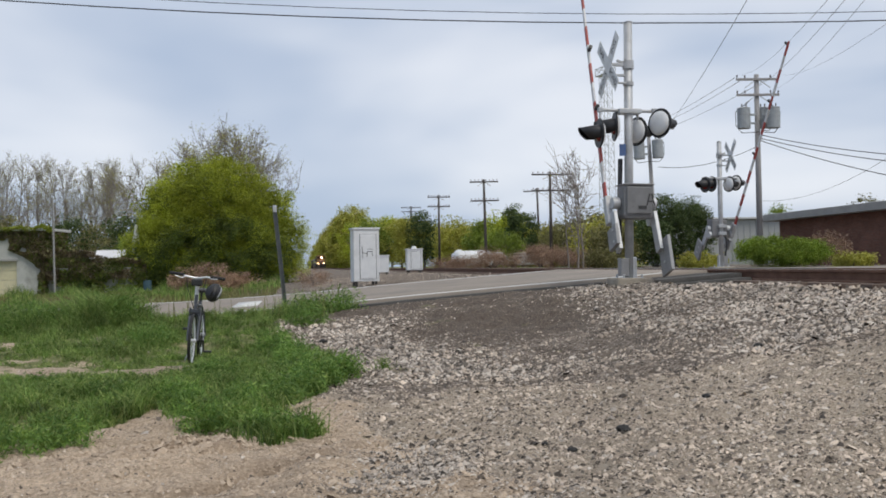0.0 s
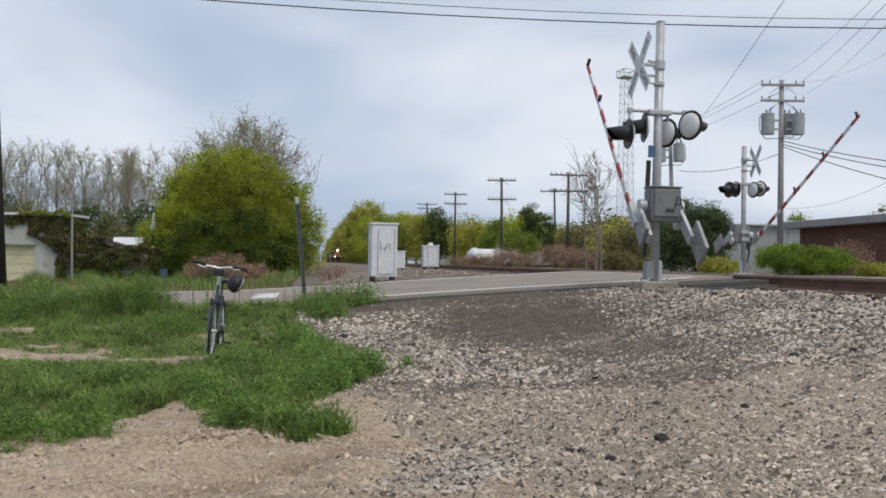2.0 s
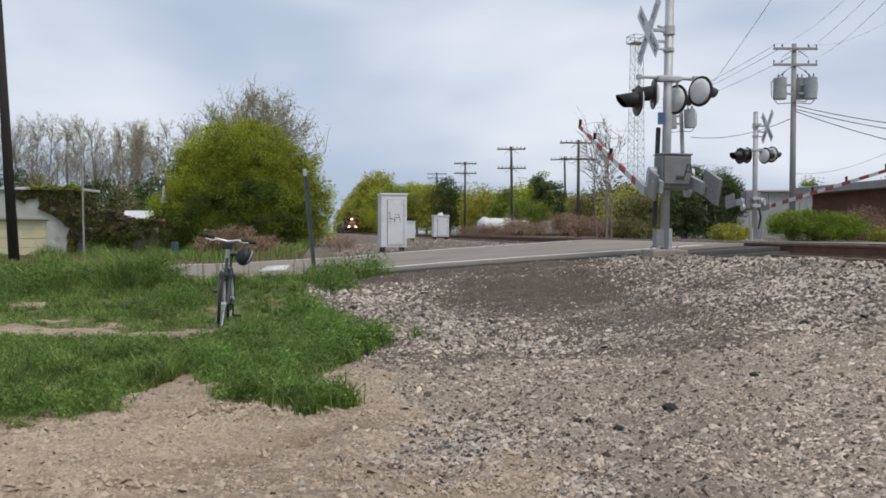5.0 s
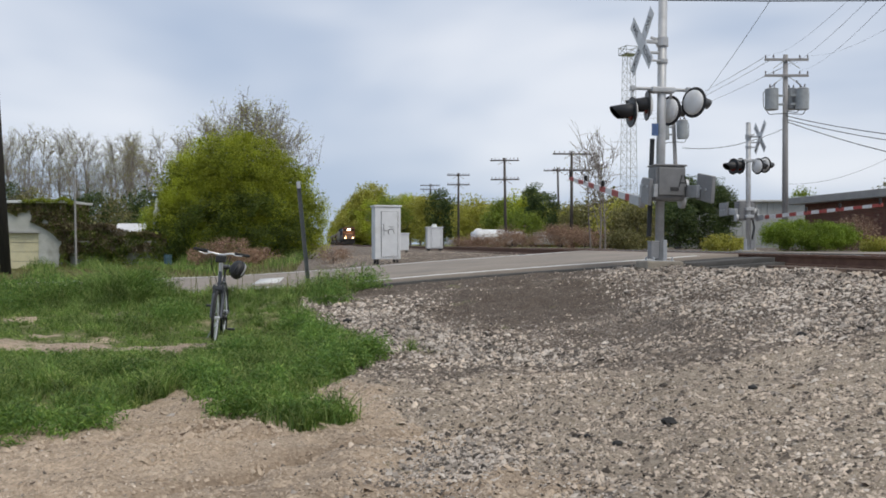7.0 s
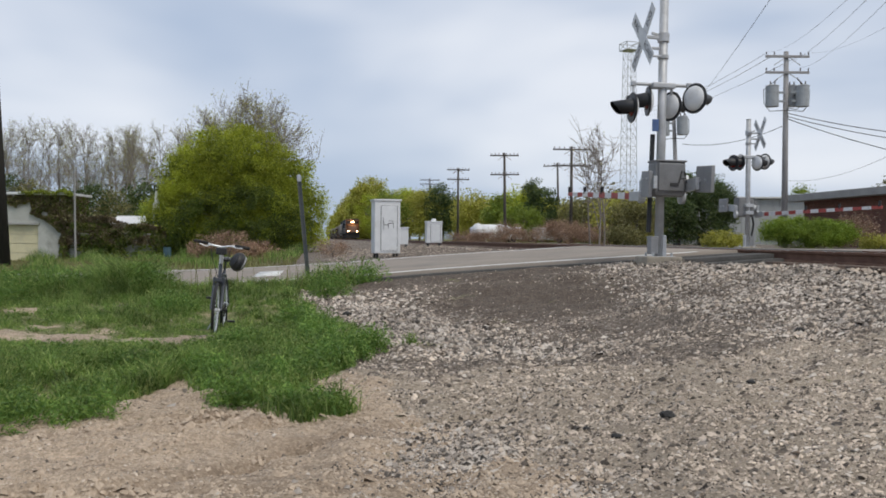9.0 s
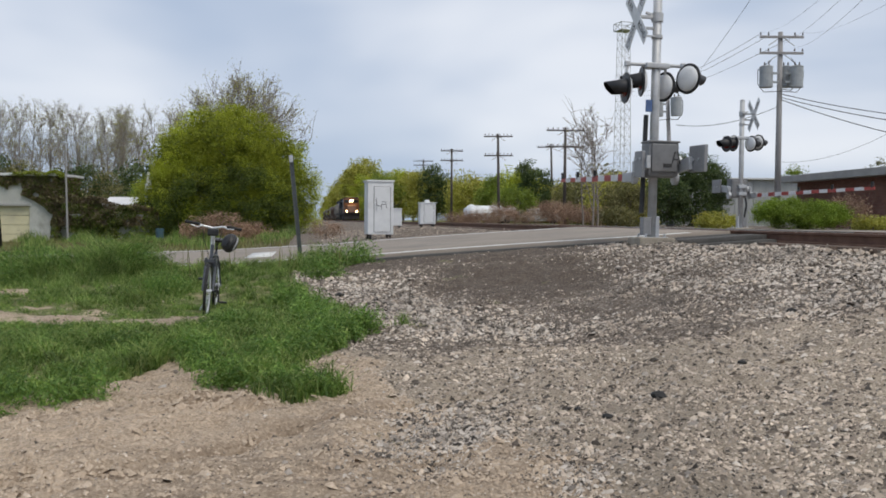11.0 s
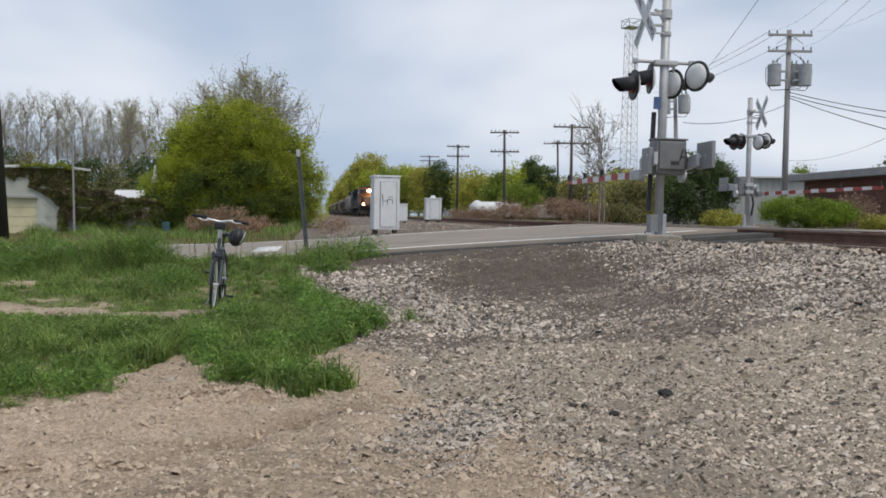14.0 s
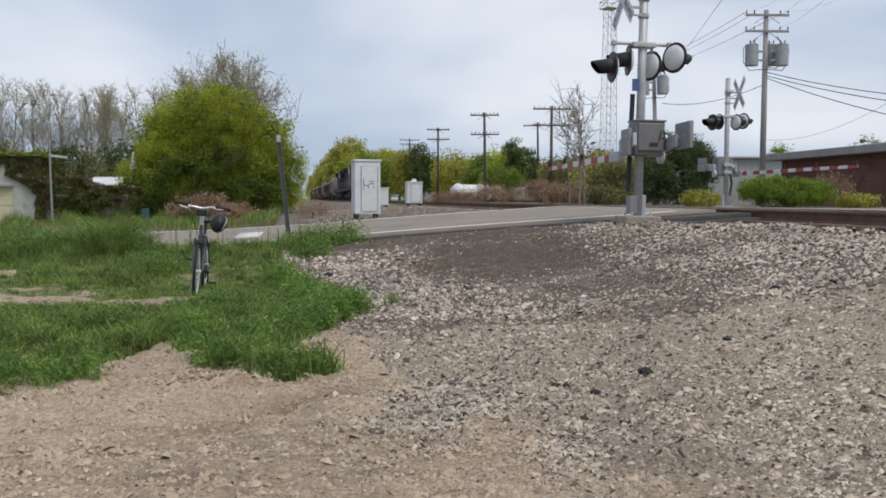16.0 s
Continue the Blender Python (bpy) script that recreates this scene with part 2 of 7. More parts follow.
def road_z(u):
    return np.interp(u, [-60, -18, -9, -2.6, 0.7, 2, 4.1, 6, 7.7, 9.2, 11, 14, 60], [0.05, 0.12, 0.36, 0.57, 0.77, 0.89, 1.05, 1.18, 1.31, 1.31, 1.27, 1.25, 1.25])


def bank_z(u):
    return np.interp(u, [-60, 0.5, 2.2, 3.6, 5.2, 6.4, 7.0, 10.0, 11.2, 13, 60], [0.3, 0.31, 0.335, 0.50, 0.80, 1.0, 1.03, 1.03, 0.95, 1.1, 1.2])


def ground_base(x, y):
    u = across(x, y)
    w = smooth01((y - 10.3) / 4.7)
    edge = smooth01((u - 5.6) / 1.0) * smooth01((11.0 - u) / 0.8)
    far = (road_z(u) - 0.07) * (1 - edge) + 1.1 * edge
    far = np.where(u < 5.0, road_z(u) - 0.07, far)
    z = bank_z(u) * (1 - w) + far * w
    on_road = smooth01((y - 15.0) / 0.5) * smooth01((25.2 - y) / 0.4)
    return z - 0.05 * on_road


def value_noise(x, y, seed=0):
    """Smooth lattice noise from 0 to 1."""
    x, y = np.asarray(x, dtype=float), np.asarray(y, dtype=float)
    ix, iy = np.floor(x), np.floor(y)
    fx, fy = x - ix, y - iy
    fx, fy = fx * fx * (3 - 2 * fx), fy * fy * (3 - 2 * fy)

    def h(a, b):
        v = np.sin(a * 127.1 + b * 311.7 + seed * 74.7) * 43758.5453
        return v - np.floor(v)

    return (h(ix, iy) * (1 - fx) + h(ix + 1, iy) * fx) * (1 - fy) + (h(ix, iy + 1) * (1 - fx) + h(ix + 1, iy + 1) * fx) * fy


def clod_ground(x, y):
    """Where the bare earth is torn up and cloddy."""
    a = np.exp(-(((x + 1.45) / 0.5) ** 2 + ((y - 5.45) / 0.28) ** 2)) + 0.6 * np.exp(-(((x + 2.45) / 0.35) ** 2 + ((y - 5.15) / 0.12) ** 2))
    b = 0.7 * np.exp(-(((x + 1.4) / 0.5) ** 2 + ((y - 3.9) / 0.1) ** 2)) + 0.5 * np.exp(-(((x + 2.2) / 0.6) ** 2 + ((y - 3.5) / 0.25) ** 2))
    return np.clip(a + b, 0, 1)


def ground_z(x, y):
    x, y = np.asarray(x, dtype=float), np.asarray(y, dtype=float)
    z = ground_base(x, y)
    near = smooth01((30 - np.hypot(x, y)) / 15) * (1 - smooth01((y - 14.6) / 0.8))
    z = z + near * (0.025 * np.sin(1.7 * x + 0.6 * y) * np.sin(1.1 * y - 0.5 * x + 1) + 0.012 * np.sin(5.1 * x + 2.3 * y) * np.sin(4.3 * y - 1.9 * x))
    z = z + near * 0.012 * (np.sin(9.3 * x + 3.1 * y + 2 * np.sin(4 * y)) * np.sin(8.1 * y - 5.7 * x) + np.sin(17 * x - 6 * y) * np.sin(15 * y + 4 * x) * 0.6)
    # torn earth: long low ridges, clods, and one curved wheel rut
    bare = near * smooth01((1.2 - x) / 1.5) * smooth01((7.6 - y) / 1.0)
    z = z + bare * (0.05 * (value_noise(1.3 * x + 0.3 * y, 4.2 * y - 0.5 * x, 1) - 0.5) + 0.034 * (value_noise(4.1 * x, 9.5 * y, 2) - 0.5) + 0.018 * (value_noise(13 * x, 19 * y, 3) - 0.5))
    z = z + near * clod_ground(x, y) * (0.17 * (value_noise(6.5 * x, 9 * y, 4) - 0.6) + 0.08 * (value_noise(17 * x, 21 * y, 5) - 0.5))
    z = z + near * 0.03 * (value_noise(6 * x, 6 * y, 6) - 0.5) + near * 0.05 * (value_noise(1.9 * x, 2.1 * y, 7) - 0.5)
    rut = np.exp(-((y - 5.55 - 0.75 * x + 0.25 * x * x) / 0.10) ** 2) * smooth01((0.5 - x) / 0.4) * smooth01((x + 1.6) / 0.5)
    z = z - near * 0.055 * rut
    # low heap beside the mast, a hollow in front of it
    z = z + 0.06 * np.exp(-(((x - 4.6) / 0.9) ** 2 + ((y - 12.3) / 0.5) ** 2)) - 0.14 * np.exp(-(((x + 2.9) / 1.1) ** 2 + ((y - 11.4) / 1.1) ** 2)) - 0.10 * np.exp(-(((x - 1.5) / 2.2) ** 2 + ((y - 12.6) / 0.9) ** 2))
    return z


def grass_mask(x, y):
    x, y = np.asarray(x, dtype=float), np.asarray(y, dtype=float)
    wob = 0.17 * np.sin(3.1 * x + 1.3 * y) + 0.14 * np.sin(2.3 * y - 4.1 * x + 2) + 0.1 * np.sin(11 * x + 3 * y)
    wob = wob * 0.25 + 0.3 * (value_noise(2.6 * x, 2.6 * y, 11) - 0.5) + 0.2 * (value_noise(7 * x, 7 * y, 12) - 0.5)
    front = np.interp(x, [-9, -4.2, -2.9, -2.7, -2.55, -2.33, -2.22, -2.1, -1.95, -1.66, -1.4, -1.2, -1.05, -0.9], [5.7, 5.6, 5.5, 5.6, 5.8, 5.75, 6.3, 7.0, 6.75, 6.35, 6.0, 5.8, 6.5, 7.2])
    right = np.interp(y, [5, 6.5, 7.1, 8.8, 9.2, 10, 11.5, 12.6, 13.3, 13.9, 14.4, 15.2, 16], [-1.05, -0.95, -0.88, -0.78, -0.6, -0.72, -1.2, -1.75, -2.15, -2.1, -1.5, -1.35, -1.2])
    g = smooth01((y - front + 0.8 * wob) / 0.22) * smooth01((right - x + 0.8 * wob) / 0.25) * smooth01((15.9 - y) / 0.4)
    bare = 0.92 * np.exp(-(((x + 5.2) / 2.0) ** 2 + ((y - 9.85 + wob) / 0.6) ** 2) ** 2) + 1.0 * np.exp(-(((x + 3.1) / 0.9) ** 2 + ((y - 9.7 + wob) / 0.6) ** 2)) + 0.8 * np.exp(-(((x + 2.1) / 0.55) ** 2 + ((y - 8.7 + wob) / 0.3) ** 2)) + 0.6 * np.exp(-(((x + 6.5) / 1.6) ** 2 + ((y - 12.6 + wob) / 0.35) ** 2))
    bare = bare + 0.55 * smooth01((value_noise(1.7 * x, 2.3 * y, 13) - 0.62) / 0.15)
    g = g * (1 - np.clip(bare, 0, 0.88))
    tuft = np.exp(-((((x + 0.86) / 0.27) ** 2 + ((y - 5.7) / 0.27) ** 2)) ** 2)
    strand = 0.5 * np.exp(-(((x + 0.2) / 0.45) ** 2 + ((y - 9.1) / 0.2) ** 2))
    verge = smooth01((y - 24.8) / 0.6) * smooth01((-0.5 - across(x, y)) / 2.5)
    return np.clip(np.maximum.reduce([g, tuft, strand, verge]), 0, 1)


def spread(lo, hi, step, far, grow=1.18):
    mid = list(np.arange(lo, hi + 1e-6, step))
    a, d = lo, step
    left = []
    while a > -far:
        d *= grow
        a -= d
        left.append(a)
    b, d = hi, step
    right = []
    while b < far:
        d *= grow
        b += d
        right.append(b)
    return np.array(left[::-1] + mid + right)


gx, gy = spread(-9, 10, 0.11, 2500), spread(2.0, 27, 0.11, 2500)
gx = np.concatenate([gx[gx < -3.6], np.arange(-3.6, 3.6, 0.04), gx[gx > 3.6]])
gy = np.concatenate([gy[gy < 2.6], np.arange(2.6, 8.4, 0.04), gy[gy > 8.4]])
GX, GY = np.meshgrid(gx, gy)
GZ = ground_z(GX, GY)
gi = np.arange(GX.size).reshape(GX.shape)
quads = np.stack([gi[:-1, :-1], gi[:-1, 1:], gi[1:, 1:], gi[1:, :-1]], -1).reshape(-1, 4)


def ground_material():
    m, n, l, p = nodes_of("ground_earth_gravel_grass")
    co = n.new("ShaderNodeTexCoord")

    def noise_at(s, detail=6, rough=0.6):
        k = n.new("ShaderNodeTexNoise")
        k.inputs["Scale"].default_value, k.inputs["Detail"].default_value, k.inputs["Roughness"].default_value = s, detail, rough
        l.new(co.outputs["Object"], k.inputs["Vector"])
        return k.outputs[0]

    def ramp_of(src, stops):
        r = n.new("ShaderNodeValToRGB")
        els = r.color_ramp.elements
        els[0].position, els[0].color = stops[0][0], (*stops[0][1], 1)
        els[1].position, els[1].color = stops[-1][0], (*stops[-1][1], 1)
        for pos, c in stops[1:-1]:
            e = els.new(pos)
            e.color = (*c, 1)
        l.new(src, r.inputs[0])
        return r.outputs[0]

    def mix(fac, a, b):
        k = n.new("ShaderNodeMixRGB")
        l.new(fac, k.inputs[0])
        l.new(a, k.inputs[1])
        l.new(b, k.inputs[2])
        return k.outputs[0]

    def mask(name, wobble):
        at = n.new("ShaderNodeAttribute")
        at.attribute_name = name
        ad = n.new("ShaderNodeMath")
        ad.operation = "MULTIPLY_ADD"
        ad.inputs[1].default_value = 2.2
        l.new(wobble, ad.inputs[0])
        sb = n.new("ShaderNodeMath")
        sb.operation = "SUBTRACT"
        sb.inputs[1].default_value = 0.62
        l.new(at.outputs["Fac"], sb.inputs[0])
        l.new(sb.outputs[0], ad.inputs[2])
        return ramp_of(ad.outputs[0], [(0.8, (0, 0, 0)), (1.1, (1, 1, 1))])

    wob = noise_at(2.2, 8, 0.65)
    fine = noise_at(45, 6, 0.7)
    mid = noise_at(7, 8, 0.7)
    vor = n.new("ShaderNodeTexVoronoi")
    vor.inputs["Scale"].default_value = 26
    l.new(co.outputs["Object"], vor.inputs["Vector"])
    vor2 = n.new("ShaderNodeTexVoronoi")
    vor2.inputs["Scale"].default_value = 60
    l.new(co.outputs["Object"], vor2.inputs["Vector"])
    bw = n.new("ShaderNodeRGBToBW")
    l.new(vor.outputs["Color"], bw.inputs[0])
    bw2 = n.new("ShaderNodeRGBToBW")
    l.new(vor2.outputs["Color"], bw2.inputs[0])
    mp = n.new("ShaderNodeMapping")
    mp.inputs["Scale"].default_value = (0.9, 4.5, 1.0)
    mp.inputs["Rotation"].default_value = (0, 0, 0.16)
    l.new(co.outputs["Object"], mp.inputs["Vector"])
    st = n.new("ShaderNodeTexNoise")
    st.inputs["Scale"].default_value, st.inputs["Detail"].default_value, st.inputs["Roughness"].default_value = 1.6, 9, 0.72
    l.new(mp.outputs[0], st.inputs["Vector"])
    earth = mix(fine, ramp_of(mid, [(0.3, (0.33, 0.248, 0.175)), (0.7, (0.53, 0.425, 0.32))]), ramp_of(bw2.outputs[0], [(0.2, (0.26, 0.198, 0.14)), (0.8, (0.6, 0.485, 0.37))]))
    streak = n.new("ShaderNodeMixRGB")
    streak.blend_type = "MULTIPLY"
    streak.inputs[0].default_value = 1.0
    l.new(earth, streak.inputs[1])
    l.new(ramp_of(st.outputs[0], [(0.32, (0.62, 0.58, 0.54)), (0.44, (1.12, 1.1, 1.07)), (0.7, (1.4, 1.37, 1.32))]), streak.inputs[2])
    earth = streak.outputs[0]
    stones = ramp_of(bw.outputs[0], [(0.15, (0.05, 0.039, 0.03)), (0.5, (0.13, 0.103, 0.08)), (0.9, (0.36, 0.3, 0.245))])
    small = ramp_of(bw2.outputs[0], [(0.15, (0.085, 0.065, 0.049)), (0.5, (0.18, 0.142, 0.108)), (0.9, (0.4, 0.33, 0.265))])
    packed = mix(fine, ramp_of(mid, [(0.3, (0.30, 0.24, 0.175)), (0.7, (0.48, 0.40, 0.305))]), ramp_of(bw2.outputs[0], [(0.15, (0.25, 0.197, 0.142)), (0.9, (0.59, 0.50, 0.395))]))
    gravel = mix(mask("packed", wob), mix(wob, stones, small), packed)
    cinder_fine = ramp_of(bw2.outputs[0], [(0.2, (0.06, 0.045, 0.033)), (0.6, (0.15, 0.116, 0.087)), (0.9, (0.3, 0.25, 0.2))])
    cinder = ramp_of(mid, [(0.3, (0.07, 0.05, 0.036)), (0.7, (0.145, 0.107, 0.078))])
    turf = ramp_of(mid, [(0.3, (0.10, 0.13, 0.035)), (0.5, (0.17, 0.19, 0.06)), (0.66, (0.38, 0.31, 0.19))])
    broad = noise_at(0.55, 4, 0.6)
    # darker brown painted in for the shadows of clods and rut
    torn = n.new("ShaderNodeAttribute")
    torn.attribute_name = "torn"
    softly = n.new("ShaderNodeMath")
    softly.operation = "MULTIPLY"
    l.new(torn.outputs["Fac"], softly.inputs[0])
    l.new(ramp_of(mid, [(0.3, (0.25, 0.25, 0.25)), (0.62, (1, 1, 1))]), softly.inputs[1])
    soft = softly.outputs[0]
    clod_shade = ramp_of(mid, [(0.3, (0.15, 0.10, 0.064)), (0.7, (0.30, 0.215, 0.14))])
    col = mix(mask("earth", wob), gravel, mix(soft, earth, clod_shade))
    shade = n.new("ShaderNodeHueSaturation")
    rng_ = n.new("ShaderNodeMapRange")
    rng_.inputs["From Min"].default_value, rng_.inputs["From Max"].default_value = 0.3, 0.7
    rng_.inputs["To Min"].default_value, rng_.inputs["To Max"].default_value = 0.72, 1.22
    l.new(broad, rng_.inputs[0])
    l.new(rng_.outputs[0], shade.inputs["Value"])
    l.new(col, shade.inputs["Color"])
    col = shade.outputs[0]
    col = mix(mask("cinder", wob), col, mix(fine, cinder, cinder_fine))
    col = mix(mask("grass", wob), col, turf)
    l.new(col, p.inputs["Base Color"])
    p.inputs["Roughness"].default_value = 0.95
    ad = n.new("ShaderNodeMath")
    ad.operation = "ADD"
    st2 = n.new("ShaderNodeMath")
    st2.operation = "MULTIPLY_ADD"
    st2.inputs[1].default_value = 2.5
    l.new(st.outputs[0], st2.inputs[0])
    l.new(fine, st2.inputs[2])
    l.new(bw.outputs[0], ad.inputs[0])
    l.new(st2.outputs[0], ad.inputs[1])
    bp = n.new("ShaderNodeBump")
    bp.inputs["Strength"].default_value, bp.inputs["Distance"].default_value = 0.9, 0.03
    l.new(ad.outputs[0], bp.inputs["Height"])
    l.new(bp.outputs[0], p.inputs["Normal"])
    return m


ground = mesh_object("ground", np.stack([GX, GY, GZ], -1).reshape(-1, 3), quads, [ground_material()], smooth=True)
tagged(ground, "bare tan earth, grey gravel and patchy spring grass", "ground", kind="structure")


def earth_mask(x, y):
    edge = np.interp(x, [-9, -2, -0.8, -0.4, -0.1, 0.3, 1.4, 3, 9], [7.6, 7.6, 7.4, 6.9, 5.7, 4.8, 3.7, 3.0, 2.4])
    e = smooth01((edge - y + 0.3 + 0.7 * (value_noise(2.3 * x, 2.7 * y, 71) - 0.5)) / 1.3) * smooth01((2.2 - x) / 2.2)
    return np.clip(np.maximum.reduce([e, 0.9 * grass_mask(x, y), smooth01((-2.3 - x) / 0.8) * smooth01((13.5 - y) / 1.0)]), 0, 1)


def clod_shade_mask(x, y):
    """Shadow at the clods and in the wheel rut, put into the earth's colour."""
    rut = np.exp(-((y - 5.55 - 0.75 * x + 0.25 * x * x) / 0.13) ** 2) * smooth01((0.5 - x) / 0.4) * smooth01((x + 1.6) / 0.5)
    return np.clip(0.9 * clod_ground(x, y) * (0.3 + value_noise(6 * x, 9 * y, 61)) + 0.6 * rut, 0, 1)


def packed_mask(x, y):
    """Driven-over ground: pale fines pressed between the stones."""
    edge = np.interp(x, [-1, 0.3, 1.2, 2.2, 3.2, 5], [7.6, 7.9, 7.7, 7.3, 7.2, 7.4])
    p = smooth01((edge - y + 1.0 + 1.6 * (value_noise(1.1 * x, 1.4 * y, 21) - 0.5) + 0.9 * (value_noise(3.1 * x, 3.6 * y, 23) - 0.5)) / 2.4)
    return np.clip(p * (1 - 0.8 * stone_heap(x, y)), 0, 1)


def stone_heap(x, y):
    return np.clip(1.2 * np.exp(-(((x - 0.0 - 0.12 * (y - 4.6)) / 0.36) ** 2 + ((y - 4.65) / 0.62) ** 2)) + 0.8 * np.exp(-(((x - 0.62) / 0.2) ** 2 + ((y - 3.85) / 0.3) ** 2)), 0, 1)


def cinder_mask(x, y):
    a = 1.0 * np.exp(-((((x - 1.25) / 1.75) ** 2 + ((y - 12.5) / 1.35) ** 2)) ** 1.6)
    b = 0.62 * np.exp(-(((x - 1.75) / 0.9) ** 2 + ((y - 9.9) / 0.75) ** 2))
    c = 0.95 * np.exp(-(((x - 3.45) / 0.5) ** 2 + ((y - 11.35) / 0.5) ** 2))
    d = 0.9 * smooth01((y - 13.7) / 0.5) * smooth01((x + 1.9) / 0.5) * smooth01((3.0 - x) / 0.6)
    e = 0.6 * np.exp(-(((x - 3.3) / 0.8) ** 2 + ((y - 9.3) / 0.4) ** 2)) + 0.5 * np.exp(-(((x - 4.6) / 0.7) ** 2 + ((y - 10.4) / 0.35) ** 2))
    return np.clip(np.maximum.reduce([a, b, c, d, e]) + 0.25 * (value_noise(2.1 * x, 2.6 * y, 22) - 0.5) * (y > 8), 0, 1)


FAR_TURF = smooth01((np.hypot(GX, GY) - 60) / 30) * smooth01((np.abs(across(GX, GY) - U_MID) - 6) / 3)
for key, val in (("grass", np.maximum(grass_mask(GX, GY), FAR_TURF)), ("earth", earth_mask(GX, GY)), ("cinder", cinder_mask(GX, GY)), ("packed", packed_mask(GX, GY)), ("torn", clod_shade_mask(GX, GY))):
    at = ground.data.attributes.new(key, "FLOAT", "POINT")
    at.data.foreach_set("value", np.asarray(val, dtype=np.float32).ravel())


def strip(name, us, y0, y1, mat, lift, cols=4, parent=None, zf=None):
    """A slab that follows the road's fall between two lines; its sides reach down into the ground."""
    zf = zf or road_z
    ny = cols
    V, F = [], []
    ys = [y0 + (y1 - y0) * j / ny for j in range(ny + 1)]
    for u in us:
        for y in ys:
            x = u - SLOPE * y
            V.append((x, y, float(zf(u)) + lift))
    k = ny + 1
    for i in range(len(us) - 1):
        for j in range(ny):
            F.append((i * k + j, (i + 1) * k + j, (i + 1) * k + j + 1, i * k + j + 1))
    base = len(V)
    for v in list(V):
        V.append((v[0], v[1], v[2] - 0.12))
    for i in range(len(us) - 1):
        F.append((i * k + base, (i + 1) * k + base, (i + 1) * k, i * k))
        a = i * k + ny
        F.append((a, a + k, a + k + base, a + base))
    for j in range(ny):
        F.append((j, j + 1, j + 1 + base, j + base))
        a = (len(us) - 1) * k + j
        F.append((a + 1, a, a + base, a + 1 + base))
    return mesh_object(name, V, F, [mat], parent)


ROAD_Y0, ROAD_Y1 = 15.55, 24.6
road = strip("road", list(np.linspace(-60, 7.55, 90)), ROAD_Y0, ROAD_Y1, M["asphalt"], 0.0, 6)
tagged(road, "worn grey asphalt road climbing to the level crossing", "road", kind="structure")
road_far = strip("road", list(np.linspace(9.35, 80, 60)), ROAD_Y0, ROAD_Y1, M["asphalt"], 0.0, 6)
tagged(road_far, "worn grey asphalt road beyond the tracks", "road", kind="structure")
crossing = strip("crossing_surface", [7.86, 8.2, 8.7, 9.08], ROAD_Y0 - 1.1, ROAD_Y1 + 0.2, M["asphalt_dark"], 0.0, 6)
tagged(crossing, "dark asphalt filling between the rails at the crossing", "crossing", kind="structure")
crumble = strip("trim", list(np.linspace(-3.5, 7.5, 50)), ROAD_Y0 - 0.42, ROAD_Y0 - 0.004, M["asphalt_dark"], -0.045, 2)
tagged(crumble, "crumbling dark asphalt edge of the road", "road edge", kind="structure")
apron = strip("trim", list(np.linspace(6.2, 7.62, 14)), ROAD_Y0 - 1.1, ROAD_Y0 - 0.43, M["asphalt_dark"], -0.05, 3)
for near_y, low in ((1.45, 0.12), (1.8, 0.19)):
    shoulder = strip("trim", list(np.linspace(6.0, 7.6, 12)), ROAD_Y0 - near_y, ROAD_Y0 - near_y + 0.346, M["asphalt_dark"], -low, 2)
    tagged(shoulder, "crumbling dark shoulder falling away from the crossing", "road edge", kind="structure")
tagged(apron, "patched asphalt shoulder ramped up to the rail", "road edge", kind="structure")
for side, y in (("near", 15.86), ("far", 24.2)):
    ln = strip("trim", list(np.linspace(-40, 7.0, 60)), y, y + 0.26, M["road_paint"], 0.004, 1)
    tagged(ln, "worn white edge line painted on the road", "road marking", kind="structure")
stop_line = strip("trim", [-1.27, -0.72], 17.9, 20.6, M["road_paint"], 0.005, 2)
tagged(stop_line, "white stop line painted across the lane", "road marking", kind="structure")

# ---- the railway ----
track = thing("railway_track", "single railway track with rusty rails on wooden ties", "railway track", pose(U_MID, 0, 0, 0, 0, math.degrees(TRACK)), kind="structure")
LEN0, LEN1 = -40.0, 900.0


def rail_bm(y0, y1):
    prof = [(-0.075, 0), (0.075, 0), (0.075, 0.012), (0.012, 0.03), (0.012, 0.125), (0.036, 0.135), (0.036, 0.168), (0.026, 0.175), (-0.026, 0.175), (-0.036, 0.168), (-0.036, 0.135), (-0.012, 0.125), (-0.012, 0.03), (-0.075, 0.012)]
    bm = bmesh.new()
    a = [bm.verts.new((x, y0, z)) for x, z in prof]
    b = [bm.verts.new((x, y1, z)) for x, z in prof]
    for i in range(len(prof)):
        j = (i + 1) % len(prof)
        f = bm.faces.new((a[i], a[j], b[j], b[i]))
        f.material_index = 1 if i == 7 else 0
    bm.faces.new(a[::-1])
    bm.faces.new(b)
    return bm


for dx in (-0.735, 0.735):
    r = part("rail", rail_bm(LEN0, LEN1), [M["rail"], M["rail_top"]], track, "rusty steel rail with a bright worn top")
    r.location = (dx, 0, RAIL_TOP - 0.175)
tb = bmesh.new()
box(tb, (0, 0, 0), (2.55, 0.23, 0.18), bevel=0.012)
tie0 = part("tie", tb, M["tie"], track)
tie_me = tie0.data
ties_y = [y for y in np.arange(-14, 160, 0.53) if not (ROAD_Y0 - 0.9 < y < ROAD_Y1 + 0.9)]
for i, y in enumerate(ties_y):
    o = tie0 if i == 0 else new("tie", tie_me)
    o.parent = track
    o.location = (random.uniform(-0.05, 0.05), float(y), RAIL_TOP - 0.175 - 0.09)
    o.rotation_euler = (0, 0, random.uniform(-0.02, 0.02))

